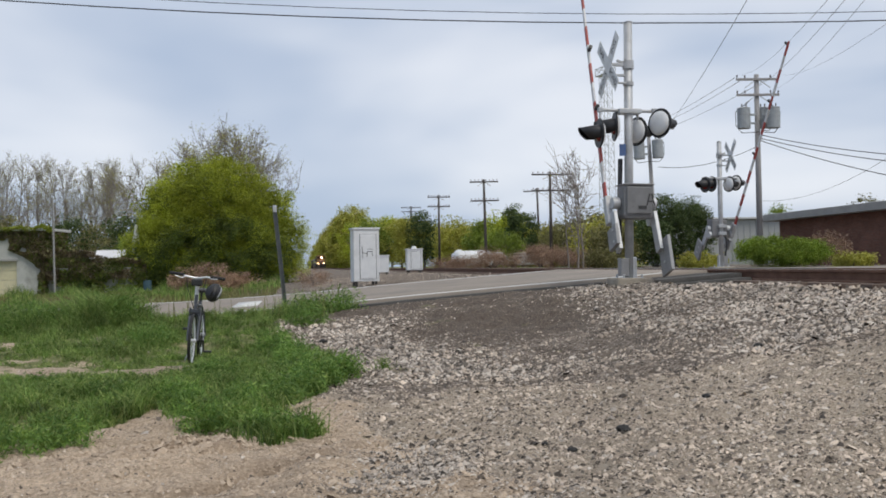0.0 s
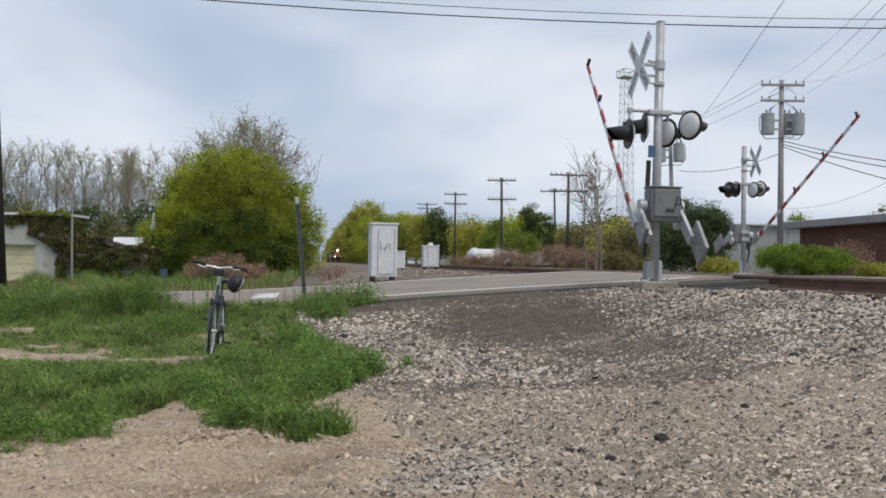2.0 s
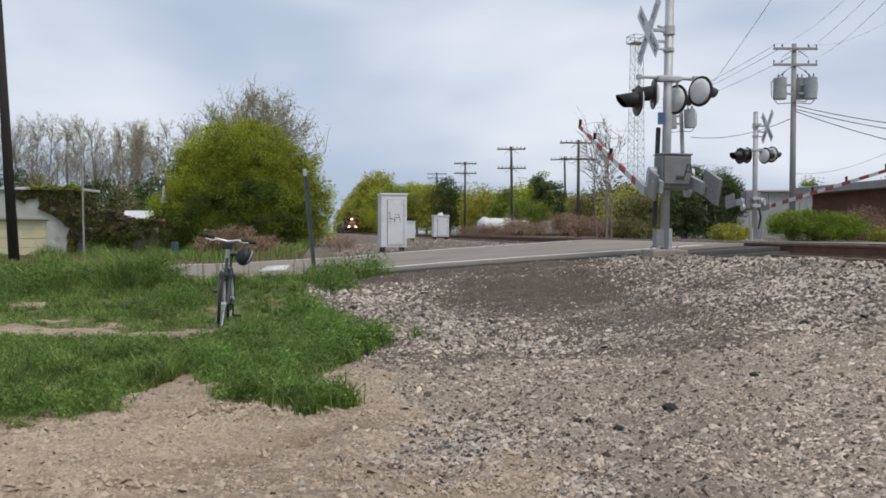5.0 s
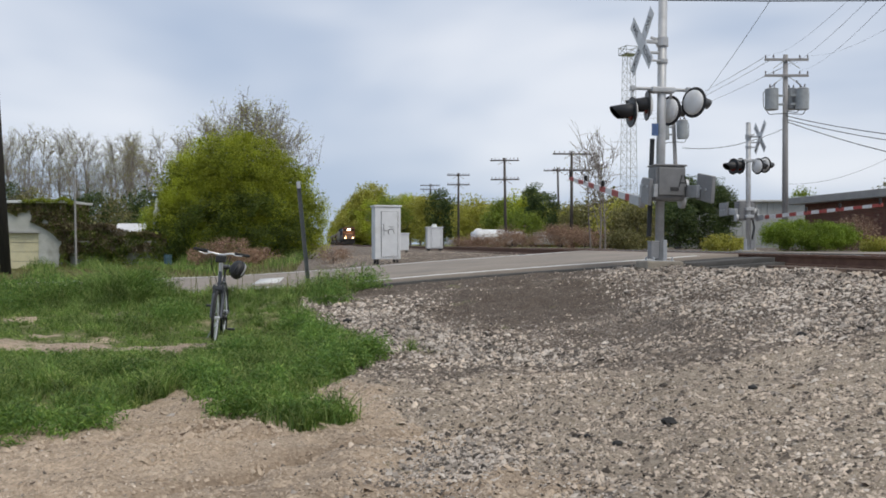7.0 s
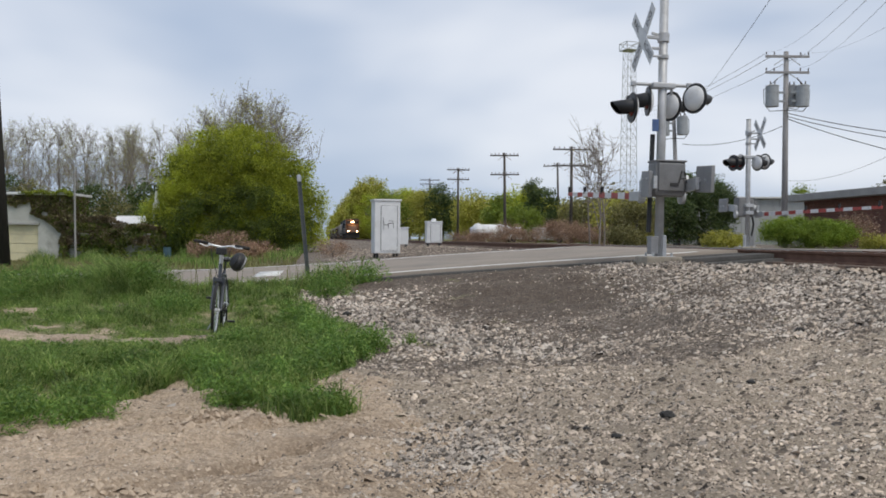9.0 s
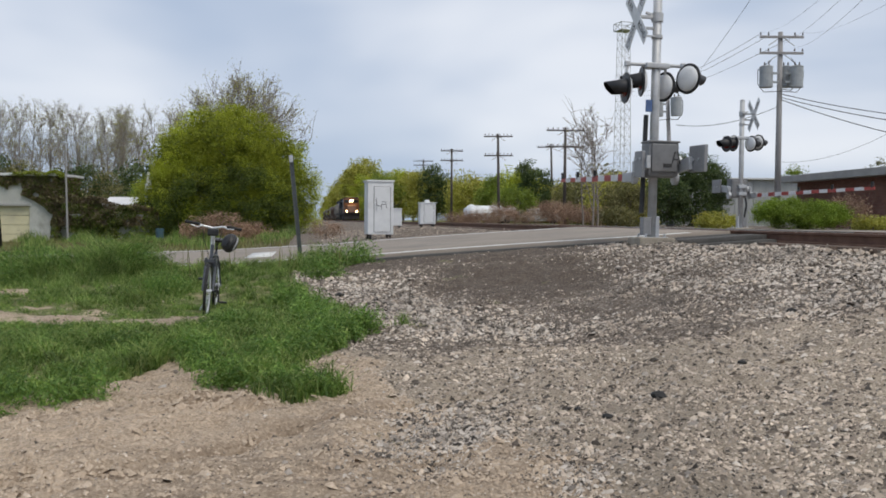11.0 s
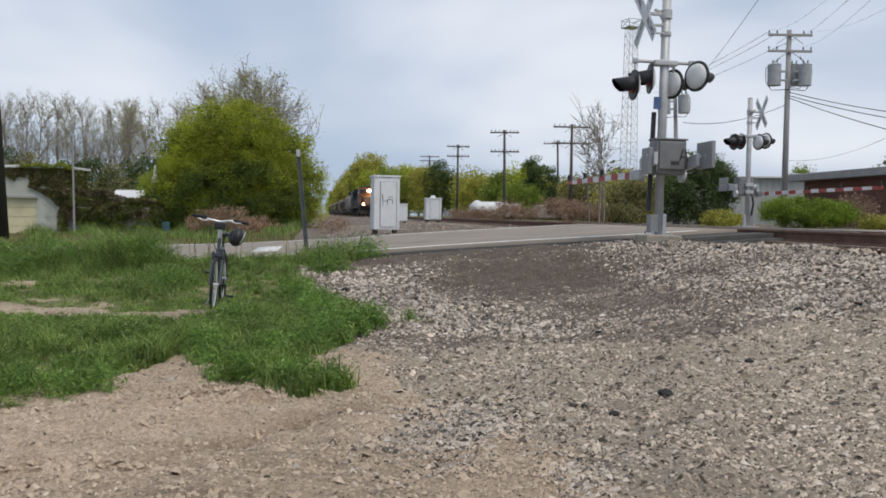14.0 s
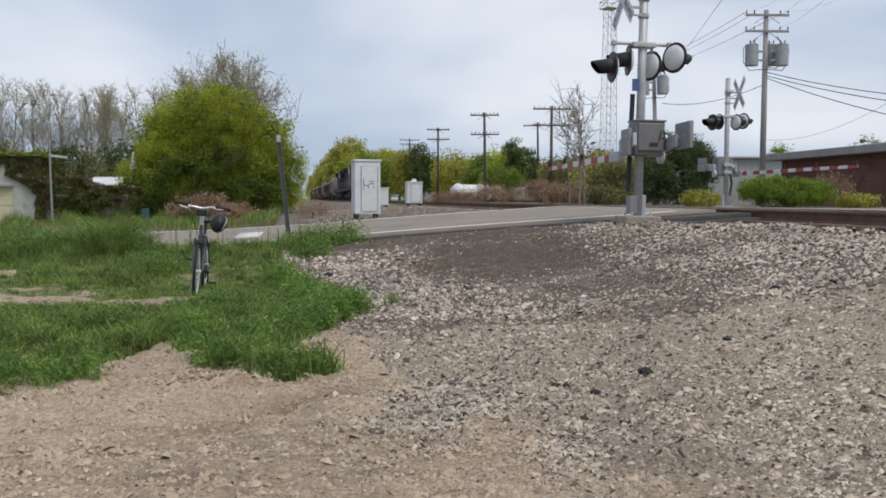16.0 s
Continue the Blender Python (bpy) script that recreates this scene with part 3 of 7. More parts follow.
# ---- crossing signals ----
def light_unit(parent, at, yaw, lit_side):
    """A flasher: black background disc with a pale back, round housing, long hood, red lens. Faces local +x, turned by yaw."""
    q = Matrix.Translation(at) @ Matrix.Rotation(radians(yaw), 4, "Z")

    def put(bm):
        bmesh.ops.transform(bm, matrix=q, verts=bm.verts)
        return bm

    bm = bmesh.new()
    rod(bm, (-0.012, 0, 0), (0.012, 0, 0), 0.238, n=40)
    disc = part("background_disc", put(bm), M["black_paint"], parent, "round black background disc")
    bm = bmesh.new()
    ring(bm, (0, 0, 0), (1, 0, 0), 0.236, 0.015, 40, 6)
    part("rim", put(bm), M["black_paint"], disc)
    bm = bmesh.new()
    bmesh.ops.create_uvsphere(bm, u_segments=28, v_segments=12, radius=1)
    bmesh.ops.transform(bm, matrix=Matrix.Translation((-0.014, 0, 0)) @ Matrix.Diagonal((0.075, 0.205, 0.205, 1)), verts=bm.verts)
    bmesh.ops.bisect_plane(bm, geom=bm.verts[:] + bm.edges[:] + bm.faces[:], plane_co=(-0.013, 0, 0), plane_no=(1, 0, 0), clear_outer=True)
    part("back_cover", put(bm), M["white_paint"], disc, "pale domed back of the lamp", True)
    bm = bmesh.new()
    k, n = 16, 22
    top, bot = [], []
    for i in range(n + 1):
        a = radians(-35 + 250 * i / n)
        ln = 0.36 - 0.16 * (abs(i / n - 0.5) * 2) ** 2
        for lst, r in ((top, 0.150), (bot, 0.143)):
            lst.append((bm.verts.new((0.012, r * math.cos(a), r * math.sin(a))), bm.verts.new((ln, 0.8 * r * math.cos(a), 0.8 * r * math.sin(a) - 0.035))))
    for i in range(n):
        for lst in (top, bot):
            bm.faces.new((lst[i][0], lst[i + 1][0], lst[i + 1][1], lst[i][1]))
        bm.faces.new((top[i][1], top[i + 1][1], bot[i + 1][1], bot[i][1]))
    part("hood", put(bm), M["black_paint"], disc, "long black hood", True)
    bm = bmesh.new()
    bmesh.ops.create_uvsphere(bm, u_segments=20, v_segments=10, radius=1)
    bmesh.ops.transform(bm, matrix=Matrix.Translation((0.012, 0, 0)) @ Matrix.Diagonal((0.05, 0.15, 0.15, 1)), verts=bm.verts)
    part("lens", put(bm), M["red_lens"], disc, "dark red lens", True)
    return disc


def crossbuck(parent, z, mast_r, yaw):
    """Two crossed white blades with lettering bars, facing local -y turned by yaw, on a short bracket."""
    q = Matrix.Rotation(radians(yaw), 4, "Z")
    off = 0.36
    for sgn in (1, -1):
        bm = bmesh.new()
        box(bm, (0, -off - 0.006 * sgn, z), (1.22, 0.006, 0.228), (0, 45 * sgn, 0), 0.002)
        bmesh.ops.transform(bm, matrix=q, verts=bm.verts)
        blade = part("crossbuck_blade", bm, M["white_sign"], parent, "white blade of the crossbuck sign")
        for face in (-1, 1):
            words = ("RAIL", "ROAD") if sgn > 0 else ("CROSS", "ING")
            for w, word in enumerate(words):
                cu = bpy.data.curves.new("lettering", "FONT")
                cu.body, cu.size, cu.align_x, cu.align_y, cu.extrude = word, 0.15, "CENTER", "CENTER", 0.001
                t = new("lettering", cu)
                dg = bpy.context.evaluated_depsgraph_get()
                me = bpy.data.meshes.new_from_object(t.evaluated_get(dg))
                bpy.data.objects.remove(t)
                along = -0.36 if w == 0 else 0.36
                if face > 0:
                    along = -along
                tilt = Matrix.Rotation(radians(45 * sgn), 4, "Y")
                m = q @ Matrix.Translation((0, -off - 0.006 * sgn + face * 0.0055, z)) @ tilt @ Matrix.Translation((along * face * face if face < 0 else -along, 0, 0)) @ Matrix.Rotation(radians(90), 4, "X")
                if face > 0:
                    m = m @ Matrix.Rotation(radians(180), 4, "Y")
                me.transform(m)
                me.materials.clear()
                me.materials.append(M["ink"])
                o = new("lettering", me)
                o.parent = blade
    bm = bmesh.new()
    box(bm, (0, -off / 2, z + 0.02), (0.06, off, 0.05), bevel=0.006)
    box(bm, (0, -off / 2, z - 0.16), (0.05, off, 0.04), bevel=0.006)
    bmesh.ops.transform(bm, matrix=q, verts=bm.verts)
    part("sign_bracket", bm, M["galv"], parent, "grey metal bracket behind the sign")
    bm = bmesh.new()
    rod(bm, (0, 0, z - 0.05), (0, 0, z + 0.09), mast_r + 0.022, n=20)
    box(bm, (0.02, 0.12, z + 0.03), (0.1, 0.16, 0.05), (0, -20, -60), 0.01)
    box(bm, (-0.1, 0.02, z + 0.07), (0.2, 0.05, 0.04), (0, 15, 0), 0.01)
    part("clamp", bm, M["galv"], parent)
    bm = bmesh.new()
    rod(bm, (0, 0, z - 0.33), (0, 0, z - 0.27), mast_r + 0.018, n=20)
    box(bm, (-0.14, -0.05, z - 0.30), (0.24, 0.04, 0.03), bevel=0.006)
    part("clamp", bm, M["galv"], parent)


def gate_arm(length, weight_side):
    """The arm with its counterweight, turning round local x at its origin; the arm lies along local +y."""
    arm = new("gate_arm")
    arm.empty_display_size = 0.2
    arm["label"] = "red and white striped gate arm"
    n = int(round(length / 0.405))
    step = length / n
    for i in range(n):
        bm = bmesh.new()
        t = 1 - 0.5 * i / n
        box(bm, (-0.02, 0.28 + (i + 0.5) * step, 0), (0.035, step - 0.001, 0.085 * t + 0.03), bevel=0.004)
        part("stripe", bm, M["red_band"] if (n - 1 - i) % 2 == 0 else M["white_band"], arm, "red stripe of the arm" if (n - 1 - i) % 2 == 0 else "white stripe of the arm")
    for f in (0.42, 0.70, 0.985):
        bm = bmesh.new()
        rod(bm, (-0.02, 0.28 + f * length, 0.05), (-0.02, 0.28 + f * length, 0.16), 0.03, 0.036, 12)
        box(bm, (-0.02, 0.28 + f * length, 0.04), (0.05, 0.07, 0.05), bevel=0.008)
        part("arm_lamp", bm, M["black_paint"], arm, "small dark lamp on the gate arm")
    bm = bmesh.new()
    box(bm, (0.0, 0.16, 0), (0.10, 0.5, 0.16), bevel=0.012)
    part("arm_socket", bm, M["galv"], arm, "galvanised socket holding the arm")
    for side in (0.03, 0.72):
        bm = bmesh.new()
        box(bm, (side, -0.30, 0.20), (0.06, 0.70, 0.2), (-6, 0, 0), 0.006)
        rod(bm, (side - 0.035, 0, 0), (side + 0.035, 0, 0), 0.11, n=20)
        part("counterweight_lever", bm, M["galv"], arm, "grey lever of the counterweight")
    for side, yy, w in ((0.79, -0.76, 0.6), (-0.03, -0.40, 0.36)):
        bm = bmesh.new()
        box(bm, (side, yy, 0.30 if side > 0 else 0.2), (0.06, w, 0.42), bevel=0.012)
        plate = part("counterweight", bm, M["alu_box"], arm, "flat grey counterweight plate")
        for k in (-1, 1):
            bm = bmesh.new()
            rod(bm, (side - 0.045, yy + 0.1 * k, 0.28), (side + 0.045, yy + 0.1 * k, 0.28), 0.022, n=8)
            part("bolt", bm, M["galv"], plate)
    return arm


def crossing_signal(label, base, top_z, yaw, box_z, light_z, buck_z, arm_len, arm_at, mast_r=0.073, units=(), arm_span=0.62, buck_yaw=0, lean=0.0):
    """Mast on its foot with crossbuck, flashers on a cross arm, gate machine and gate."""
    s = thing("crossing_signal", label, "crossing signal", pose(*base, 0, lean, yaw), group="crossing signals")
    H = top_z - base[2]
    bm = bmesh.new()
    rod(bm, (0, 0, 0.05), (0, 0, H), mast_r, n=24)
    rod(bm, (0, 0, H), (0, 0, H + 0.025), mast_r + 0.008, 0.03, 24)
    part("mast", bm, M["galv"], s, "round galvanised steel mast", True)
    bm = bmesh.new()
    box(bm, (-0.115, -0.02, 0.22), (0.14, 0.17, 0.28), bevel=0.02)
    box(bm, (-0.115, -0.02, 0.365), (0.15, 0.18, 0.03), bevel=0.01)
    part("junction_box", bm, M["alu_box"], s, "grey cable box at the foot of the mast")
    bm = bmesh.new()
    box(bm, (0.07, -0.02, 0.2), (0.07, 0.12, 0.4), bevel=0.015)
    box(bm, (0, 0, 0.03), (0.42, 0.42, 0.05), bevel=0.01)
    for i in (-1, 1):
        for j in (-1, 1):
            rod(bm, (0.16 * i, 0.16 * j, 0.0), (0.16 * i, 0.16 * j, 0.11), 0.02, n=8)
    part("foot", bm, M["galv"], s, "bolted cast foot of the mast")
    bm = bmesh.new()
    box(bm, (0, 0, -0.08), (0.62, 0.56, 0.26), bevel=0.03)
    part("footing", bm, M["concrete"], s, "brown stained concrete footing")
    # gate machine
    zb = box_z - base[2]
    bm = bmesh.new()
    box(bm, (0.05, -0.14, zb), (0.53, 0.36, 0.58), bevel=0.065)
    machine = part("gate_machine", bm, M["case_grey"], s, "grey cast aluminium gate machine case")
    bm = bmesh.new()
    box(bm, (0.05, -0.15, zb + 0.285), (0.535, 0.38, 0.03), bevel=0.012)
    part("lid", bm, M["case_grey"], machine)
    bm = bmesh.new()
    box(bm, (0.05, -0.33, zb + 0.02), (0.44, 0.03, 0.46), bevel=0.02)
    part("door", bm, M["case_grey"], machine, "hinged front door of the case")
    bm = bmesh.new()
    box(bm, (0.10, -0.352, zb - 0.1), (0.14, 0.012, 0.055), bevel=0.003)
    part("plate", bm, M["ink"], machine, "small dark plate")
    for a, b, w in (((0.20, -0.350, zb + 0.03), 14, 0.2), ((0.285, -0.350, zb + 0.03), -14, 0.2), ((0.243, -0.350, zb + 0.0), 90, 0.09)):
        bm = bmesh.new()
        box(bm, a, (0.022, 0.006, w), (0, b, 0))
        part("mark", bm, M["ink"], machine, "dark stencilled mark")
    for side in (-1, 1):
        bm = bmesh.new()
        rod(bm, (0.03 + side * 0.26, -0.12, zb - 0.02), (0.03 + side * 0.38, -0.12, zb - 0.02), 0.10, n=20)
        part("shaft_bearing", bm, M["galv"], machine)
    bm = bmesh.new()
    if lean:
        rod(bm, (-0.16, 0.06, 0.45), (-0.13, 0.05, zb + 0.75), 0.04, n=10)
    else:
        pipe(bm, [(-0.12, 0.02, 0.1), (-0.13, 0.02, 0.45), (-0.2, 0.0, 0.75), (-0.18, -0.06, zb - 0.25)], 0.03, 8)
    part("conduit", bm, M["black_paint"], s, "dark upright conduit beside the mast")
    bm = bmesh.new()
    box(bm, (0, 0, zb + 0.06), (0.26, 0.28, 0.1), bevel=0.01)
    box(bm, (0, 0, zb - 0.17), (0.26, 0.28, 0.1), bevel=0.01)
    part("clamp", bm, M["galv"], s)
    # flashers
    zl = light_z - base[2]
    bm = bmesh.new()
    rod(bm, (-arm_span, 0, zl + 0.06), (arm_span, 0, zl + 0.06), 0.028, n=12)
    box(bm, (0, -0.01, zl + 0.04), (0.4, 0.2, 0.09), bevel=0.02)
    part("cross_arm", bm, M["galv"], s, "grey pipe carrying the flashers")
    for (x, y, dz, face) in units:
        bm = bmesh.new()
        rod(bm, (x * 0.9, y * 0.3, zl + 0.05), (x, y, zl + dz), 0.022, n=10)
        box(bm, (x * 0.92, y * 0.4, zl + 0.05), (0.08, 0.08, 0.08), bevel=0.012)
        part("lamp_bracket", bm, M["galv"], s)
        light_unit(s, (x, y, zl + dz), face, True)
    crossbuck(s, buck_z - base[2], mast_r, buck_yaw)
    arm = gate_arm(arm_len, 1)
    arm.parent = s
    return s, arm


TRACK_DEG = math.degrees(TRACK)
near_base = (3.59, 14.5, float(ground_base(3.59, 14.5)) + 0.06)
near_signal, near_arm = crossing_signal(
    "galvanised crossing signal with crossbuck, twin flashers and striped gate", near_base, 5.55, TRACK_DEG, 2.47, 3.98, 4.80, 4.32, None,
    units=((-0.57, -0.14, -0.36, 178), (-0.20, 0.12, -0.20, 170), (0.20, 0.12, -0.27, 22), (0.46, -0.24, -0.18, 26)), buck_yaw=-90, arm_span=0.5, lean=0.8)
far_base = (9.46, 27.0, float(ground_base(9.46, 27.0)) + 0.05)
far_signal, far_arm = crossing_signal(
    "galvanised crossing signal standing beyond the tracks, gate over the road", far_base, 5.22, TRACK_DEG + 180, 2.5, 4.02, 4.78, 6.1, None,
    units=((0.55, 0.12, -0.16, 14), (0.22, -0.1, -0.12, 10), (-0.26, 0.1, -0.14, 196), (-0.60, -0.1, -0.08, 200)), buck_yaw=-98, arm_span=0.6)
bm = bmesh.new()
box(bm, (-0.13, -0.06, 3.36 - near_base[2]), (0.11, 0.012, 0.2), (0, 0, -12), 0.003)
part("blue_sign", bm, M["blue_sign"], near_signal, "small blue notice plate on the mast")

NEAR_GATE = [(0, 71), (0.5, 66.5), (1, 58.75), (1.5, 52.25), (2, 46.75), (2.5, 41), (3, 36.25), (3.5, 31.5), (4, 27.5), (4.5, 23.5), (4.7, 22), (5.8, 15.5), (6.8, 9.9), (7, 9), (7.5, 7.4), (8, 5.5), (8.5, 4.3), (9, 3.4), (10, 2.4), (11.5, 1.7), (12, 1.5), (14, 0.4), (16, -0.7)]
FAR_GATE = [(0, 54), (0.5, 46.5), (1, 39.75), (1.5, 33.5), (2, 28), (2.5, 22), (3, 17), (3.5, 13.4), (4, 10.5), (4.7, 7.5), (5.8, 4), (6.8, 1.6), (7, 1.0), (7.5, 0.3), (8, 0), (16, 0)]

# ---- cabinets, posts and poles ----
def gz(x, y):
    return float(ground_z(x, y))


def relay_cabinet(x, y, w, d, h, yaw, label, doors=True, cap=False):
    z = gz(x, y)
    s = thing("signal_cabinet", label, "cabinet", pose(x, y, z, 0, 0, yaw), group="signal cabinets")
    lift = 0.14
    bm = bmesh.new()
    box(bm, (0, 0, lift + h / 2), (w, d, h), bevel=0.015)
    body = part("body", bm, M["white_paint"], s, "white painted sheet metal body")
    bm = bmesh.new()
    box(bm, (0, 0, lift + h + 0.03), (w + 0.07, d + 0.07, 0.06), bevel=0.015)
    part("roof_cap", bm, M["white_paint"], s)
    if cap:
        bm = bmesh.new()
        rod(bm, (0, 0, lift + h + 0.05), (0, 0, lift + h + 0.2), 0.16, 0.1, 14)
        part("vent", bm, M["white_paint"], s, "small round roof vent")
    for i in (-1, 1):
        for j in (-1, 1):
            bm = bmesh.new()
            box(bm, (i * (w / 2 - 0.1), j * (d / 2 - 0.08), lift / 2 - 0.04), (0.07, 0.07, lift + 0.1), bevel=0.006)
            part("leg", bm, M["black_paint"], s, "short dark leg")
    if doors:
        for k, dz, dh in ((0, 0.0, 0.86),):
            bm = bmesh.new()
            box(bm, (0.06 * w, -d / 2 - 0.012, lift + h * 0.48), (w * 0.62, 0.022, h * dh), bevel=0.006)
            door = part("door", bm, M["white_paint"], s, "flush white cabinet door")
            bm = bmesh.new()
            for sx, sz, lw, lh in ((-0.26, 0.48, 0.014, h * dh), (0.38, 0.48, 0.010, h * dh), (0.06, 0.48 + dh / 2, w * 0.64, 0.014), (0.06, 0.48 - dh / 2, w * 0.64, 0.012)):
                box(bm, (sx * w, -d / 2 - 0.004, lift + h * sz), (lw, 0.012, lh))
            part("door_gap", bm, M["ink"], s, "dark gap round the door")
            bm = bmesh.new()
            box(bm, (-0.16 * w, -d / 2 - 0.04, lift + h * 0.5), (0.025, 0.03, 0.16), bevel=0.006)
            part("handle", bm, M["galv"], door, "metal door handle")
            for q in (0.2, 0.76):
                bm = bmesh.new()
                rod(bm, (0.385 * w, -d / 2 - 0.02, lift + h * q), (0.385 * w, -d / 2 - 0.02, lift + h * (q + 0.06)), 0.018, n=8)
                part("hinge", bm, M["galv"], door)
        for (cx, cz, sw, sh, tw) in () if cap else ((-0.17, 0.60, 0.022, 0.30, -3), (-0.08, 0.545, 0.2, 0.02, 8), (0.02, 0.52, 0.02, 0.16, 5), (0.12, 0.575, 0.22, 0.022, -4), (0.13, 0.62, 0.2, 0.018, 3), (0.22, 0.53, 0.018, 0.14, -8)):
            bm = bmesh.new()
            box(bm, (cx * w, -d / 2 - 0.026, lift + h * cz), (sw * w / 1.0, 0.004, sh * h / 1.8 if sh > 0.05 else sh), (0, tw, 0))
            part("scrawl", bm, M["ink"], s, "black spray-paint stroke")
    return s


relay_cabinet(-1.84, 28.3, 0.84, 0.62, 1.68, 15, "tall white relay cabinet with a black scrawl on its door", True)
relay_cabinet(-2.12, 46.0, 0.62, 0.5, 0.85, 9, "small white box standing behind the tall cabinet", False)
relay_cabinet(0.0 - 0.45, 46.0, 0.82, 0.7, 1.08, 9, "squat white equipment cabinet with a roof vent", True, True)


def channel_post(x, y, h, lean):
    z = gz(x, y)
    s = thing("sign_post", "leaning steel channel post without its sign", "post", pose(x, y, z - 0.1, 0, lean, 12) @ Matrix.Diagonal((0.5, 0.6, 1, 1)))
    bm = bmesh.new()
    box(bm, (0, 0, h / 2), (0.07, 0.012, h), bevel=0.002)
    for i in (-1, 1):
        box(bm, (0.04 * i, -0.022, h / 2), (0.012, 0.05, h), bevel=0.002)
        box(bm, (0.055 * i, -0.045, h / 2), (0.035, 0.008, h), bevel=0.002)
    part("channel", bm, M["steel_post"], s)
    bm = bmesh.new()
    box(bm, (0, -0.03, h - 0.03), (0.13, 0.07, 0.12), bevel=0.01)
    part("tip", bm, M["galv"], s, "pale bare metal tip")
    for k in range(9):
        bm = bmesh.new()
        box(bm, (0, -0.008, 0.5 + 0.17 * k), (0.018, 0.006, 0.03))
        part("slot", bm, M["ink"], s)
    return s


channel_post(-2.32, 15.2, 2.0, -5.5)


def insulator(bm, x, y, z):
    rod(bm, (x, y, z), (x, y, z + 0.06), 0.018, n=6)
    rod(bm, (x, y, z + 0.06), (x, y, z + 0.17), 0.045, 0.03, 8)


def telegraph_pole(x, y, h, arms, yaw, span=2.6, lean=0.0, wood="old_wood", r=0.15):
    z = gz(x, y)
    s = thing("telegraph_pole", "weathered wooden telegraph pole with crossarms", "utility pole", pose(x, y, z - 0.3, 0, lean, yaw), group="telegraph poles along the track")
    bm = bmesh.new()
    rod(bm, (0, 0, 0), (0, 0, h + 0.3), r, r * 0.68, 12)
    part("pole", bm, M[wood], s, "", True)
    for k, dz in enumerate(arms):
        bm = bmesh.new()
        box(bm, (0, -0.14, h + 0.3 - dz), (span, 0.1, 0.12), bevel=0.01)
        a = part("crossarm", bm, M[wood], s)
        bm = bmesh.new()
        for t in (-1, 1):
            box(bm, (t * 0.32, -0.15, h + 0.3 - dz - 0.2), (0.72, 0.012, 0.035), (0, t * 33, 0))
        part("brace", bm, M["rail"], a)
        for i in range(8):
            px = -span / 2 + 0.12 + (span - 0.24) * i / 7
            if abs(px) < 0.15:
                continue
            bm = bmesh.new()
            insulator(bm, px, -0.14, h + 0.36 - dz)
            part("insulator", bm, M["porcelain"], a)
    return s


def sighted(px, py, d):
    """A place d metres ahead of the viewer's stand, from its bearing to the side and its height over the horizon."""
    return ((px - 784) / 1538.7 * d, d, 1.45 + (433 - py) / 1538.7 * d)


def pole_at(px, top, d, arms, yaw, **kw):
    x, y, z = sighted(px, top, d)
    return telegraph_pole(x, y, z - gz(x, y), arms, yaw, **kw)


pole_at(1012, 268, 70, (0.25, 1.55), 4, span=3.1)
pole_at(991, 297, 96, (0.35,), 4, span=3.2, lean=-1.5)
pole_at(896, 280, 78, (0.25, 1.95), 6, span=2.6, lean=-1.0)
pole_at(812, 307, 100, (0.25, 1.35), 4, span=2.6)
pole_at(762, 326, 150, (0.3, 1.0), 4, span=3.4)


def sagging(name, label, a, b, sag, r, group="overhead wires", n=24):
    a, b = Vector(a), Vector(b)
    bm = bmesh.new()
    pts = [a.lerp(b, i / n) - Vector((0, 0, 4 * sag * (i / n) * (1 - i / n))) for i in range(n + 1)]
    rows = []
    side = (b - a).cross(Vector((0, 0, 1))).normalized()
    for p in pts:
        rows.append([bm.verts.new(p + side * (r * math.cos(t)) + Vector((0, 0, r * math.sin(t)))) for t in (0.5, 2.07, 3.64, 5.21)])
    for A, B in zip(rows, rows[1:]):
        for j in range(4):
            bm.faces.new((A[j], B[j], B[(j + 1) % 4], A[(j + 1) % 4]))
    o = part(name, bm, M["wire"])
    return tagged(o, label, "wire", group)


def transformer(parent, x, y, z, r=0.33, h=1.05):
    bm = bmesh.new()
    rod(bm, (x, y, z - h / 2), (x, y, z + h / 2), r, n=20)
    rod(bm, (x, y, z + h / 2), (x, y, z + h / 2 + 0.06), r + 0.02, r * 0.7, 20)
    box(bm, (x * 0.55, y, z + 0.2), (abs(x) * 0.7, 0.1, 0.1), bevel=0.01)
    box(bm, (x * 0.55, y, z - 0.25), (abs(x) * 0.7, 0.1, 0.1), bevel=0.01)
    t = part("transformer_can", bm, M["transformer"], parent, "grey steel transformer can")
    for i in (-1, 1):
        bm = bmesh.new()
        rod(bm, (x + 0.1 * i, y - 0.05, z + h / 2 + 0.04), (x + 0.12 * i, y - 0.07, z + h / 2 + 0.24), 0.045, 0.025, 8)
        part("bushing", bm, M["porcelain"], t)
    return t


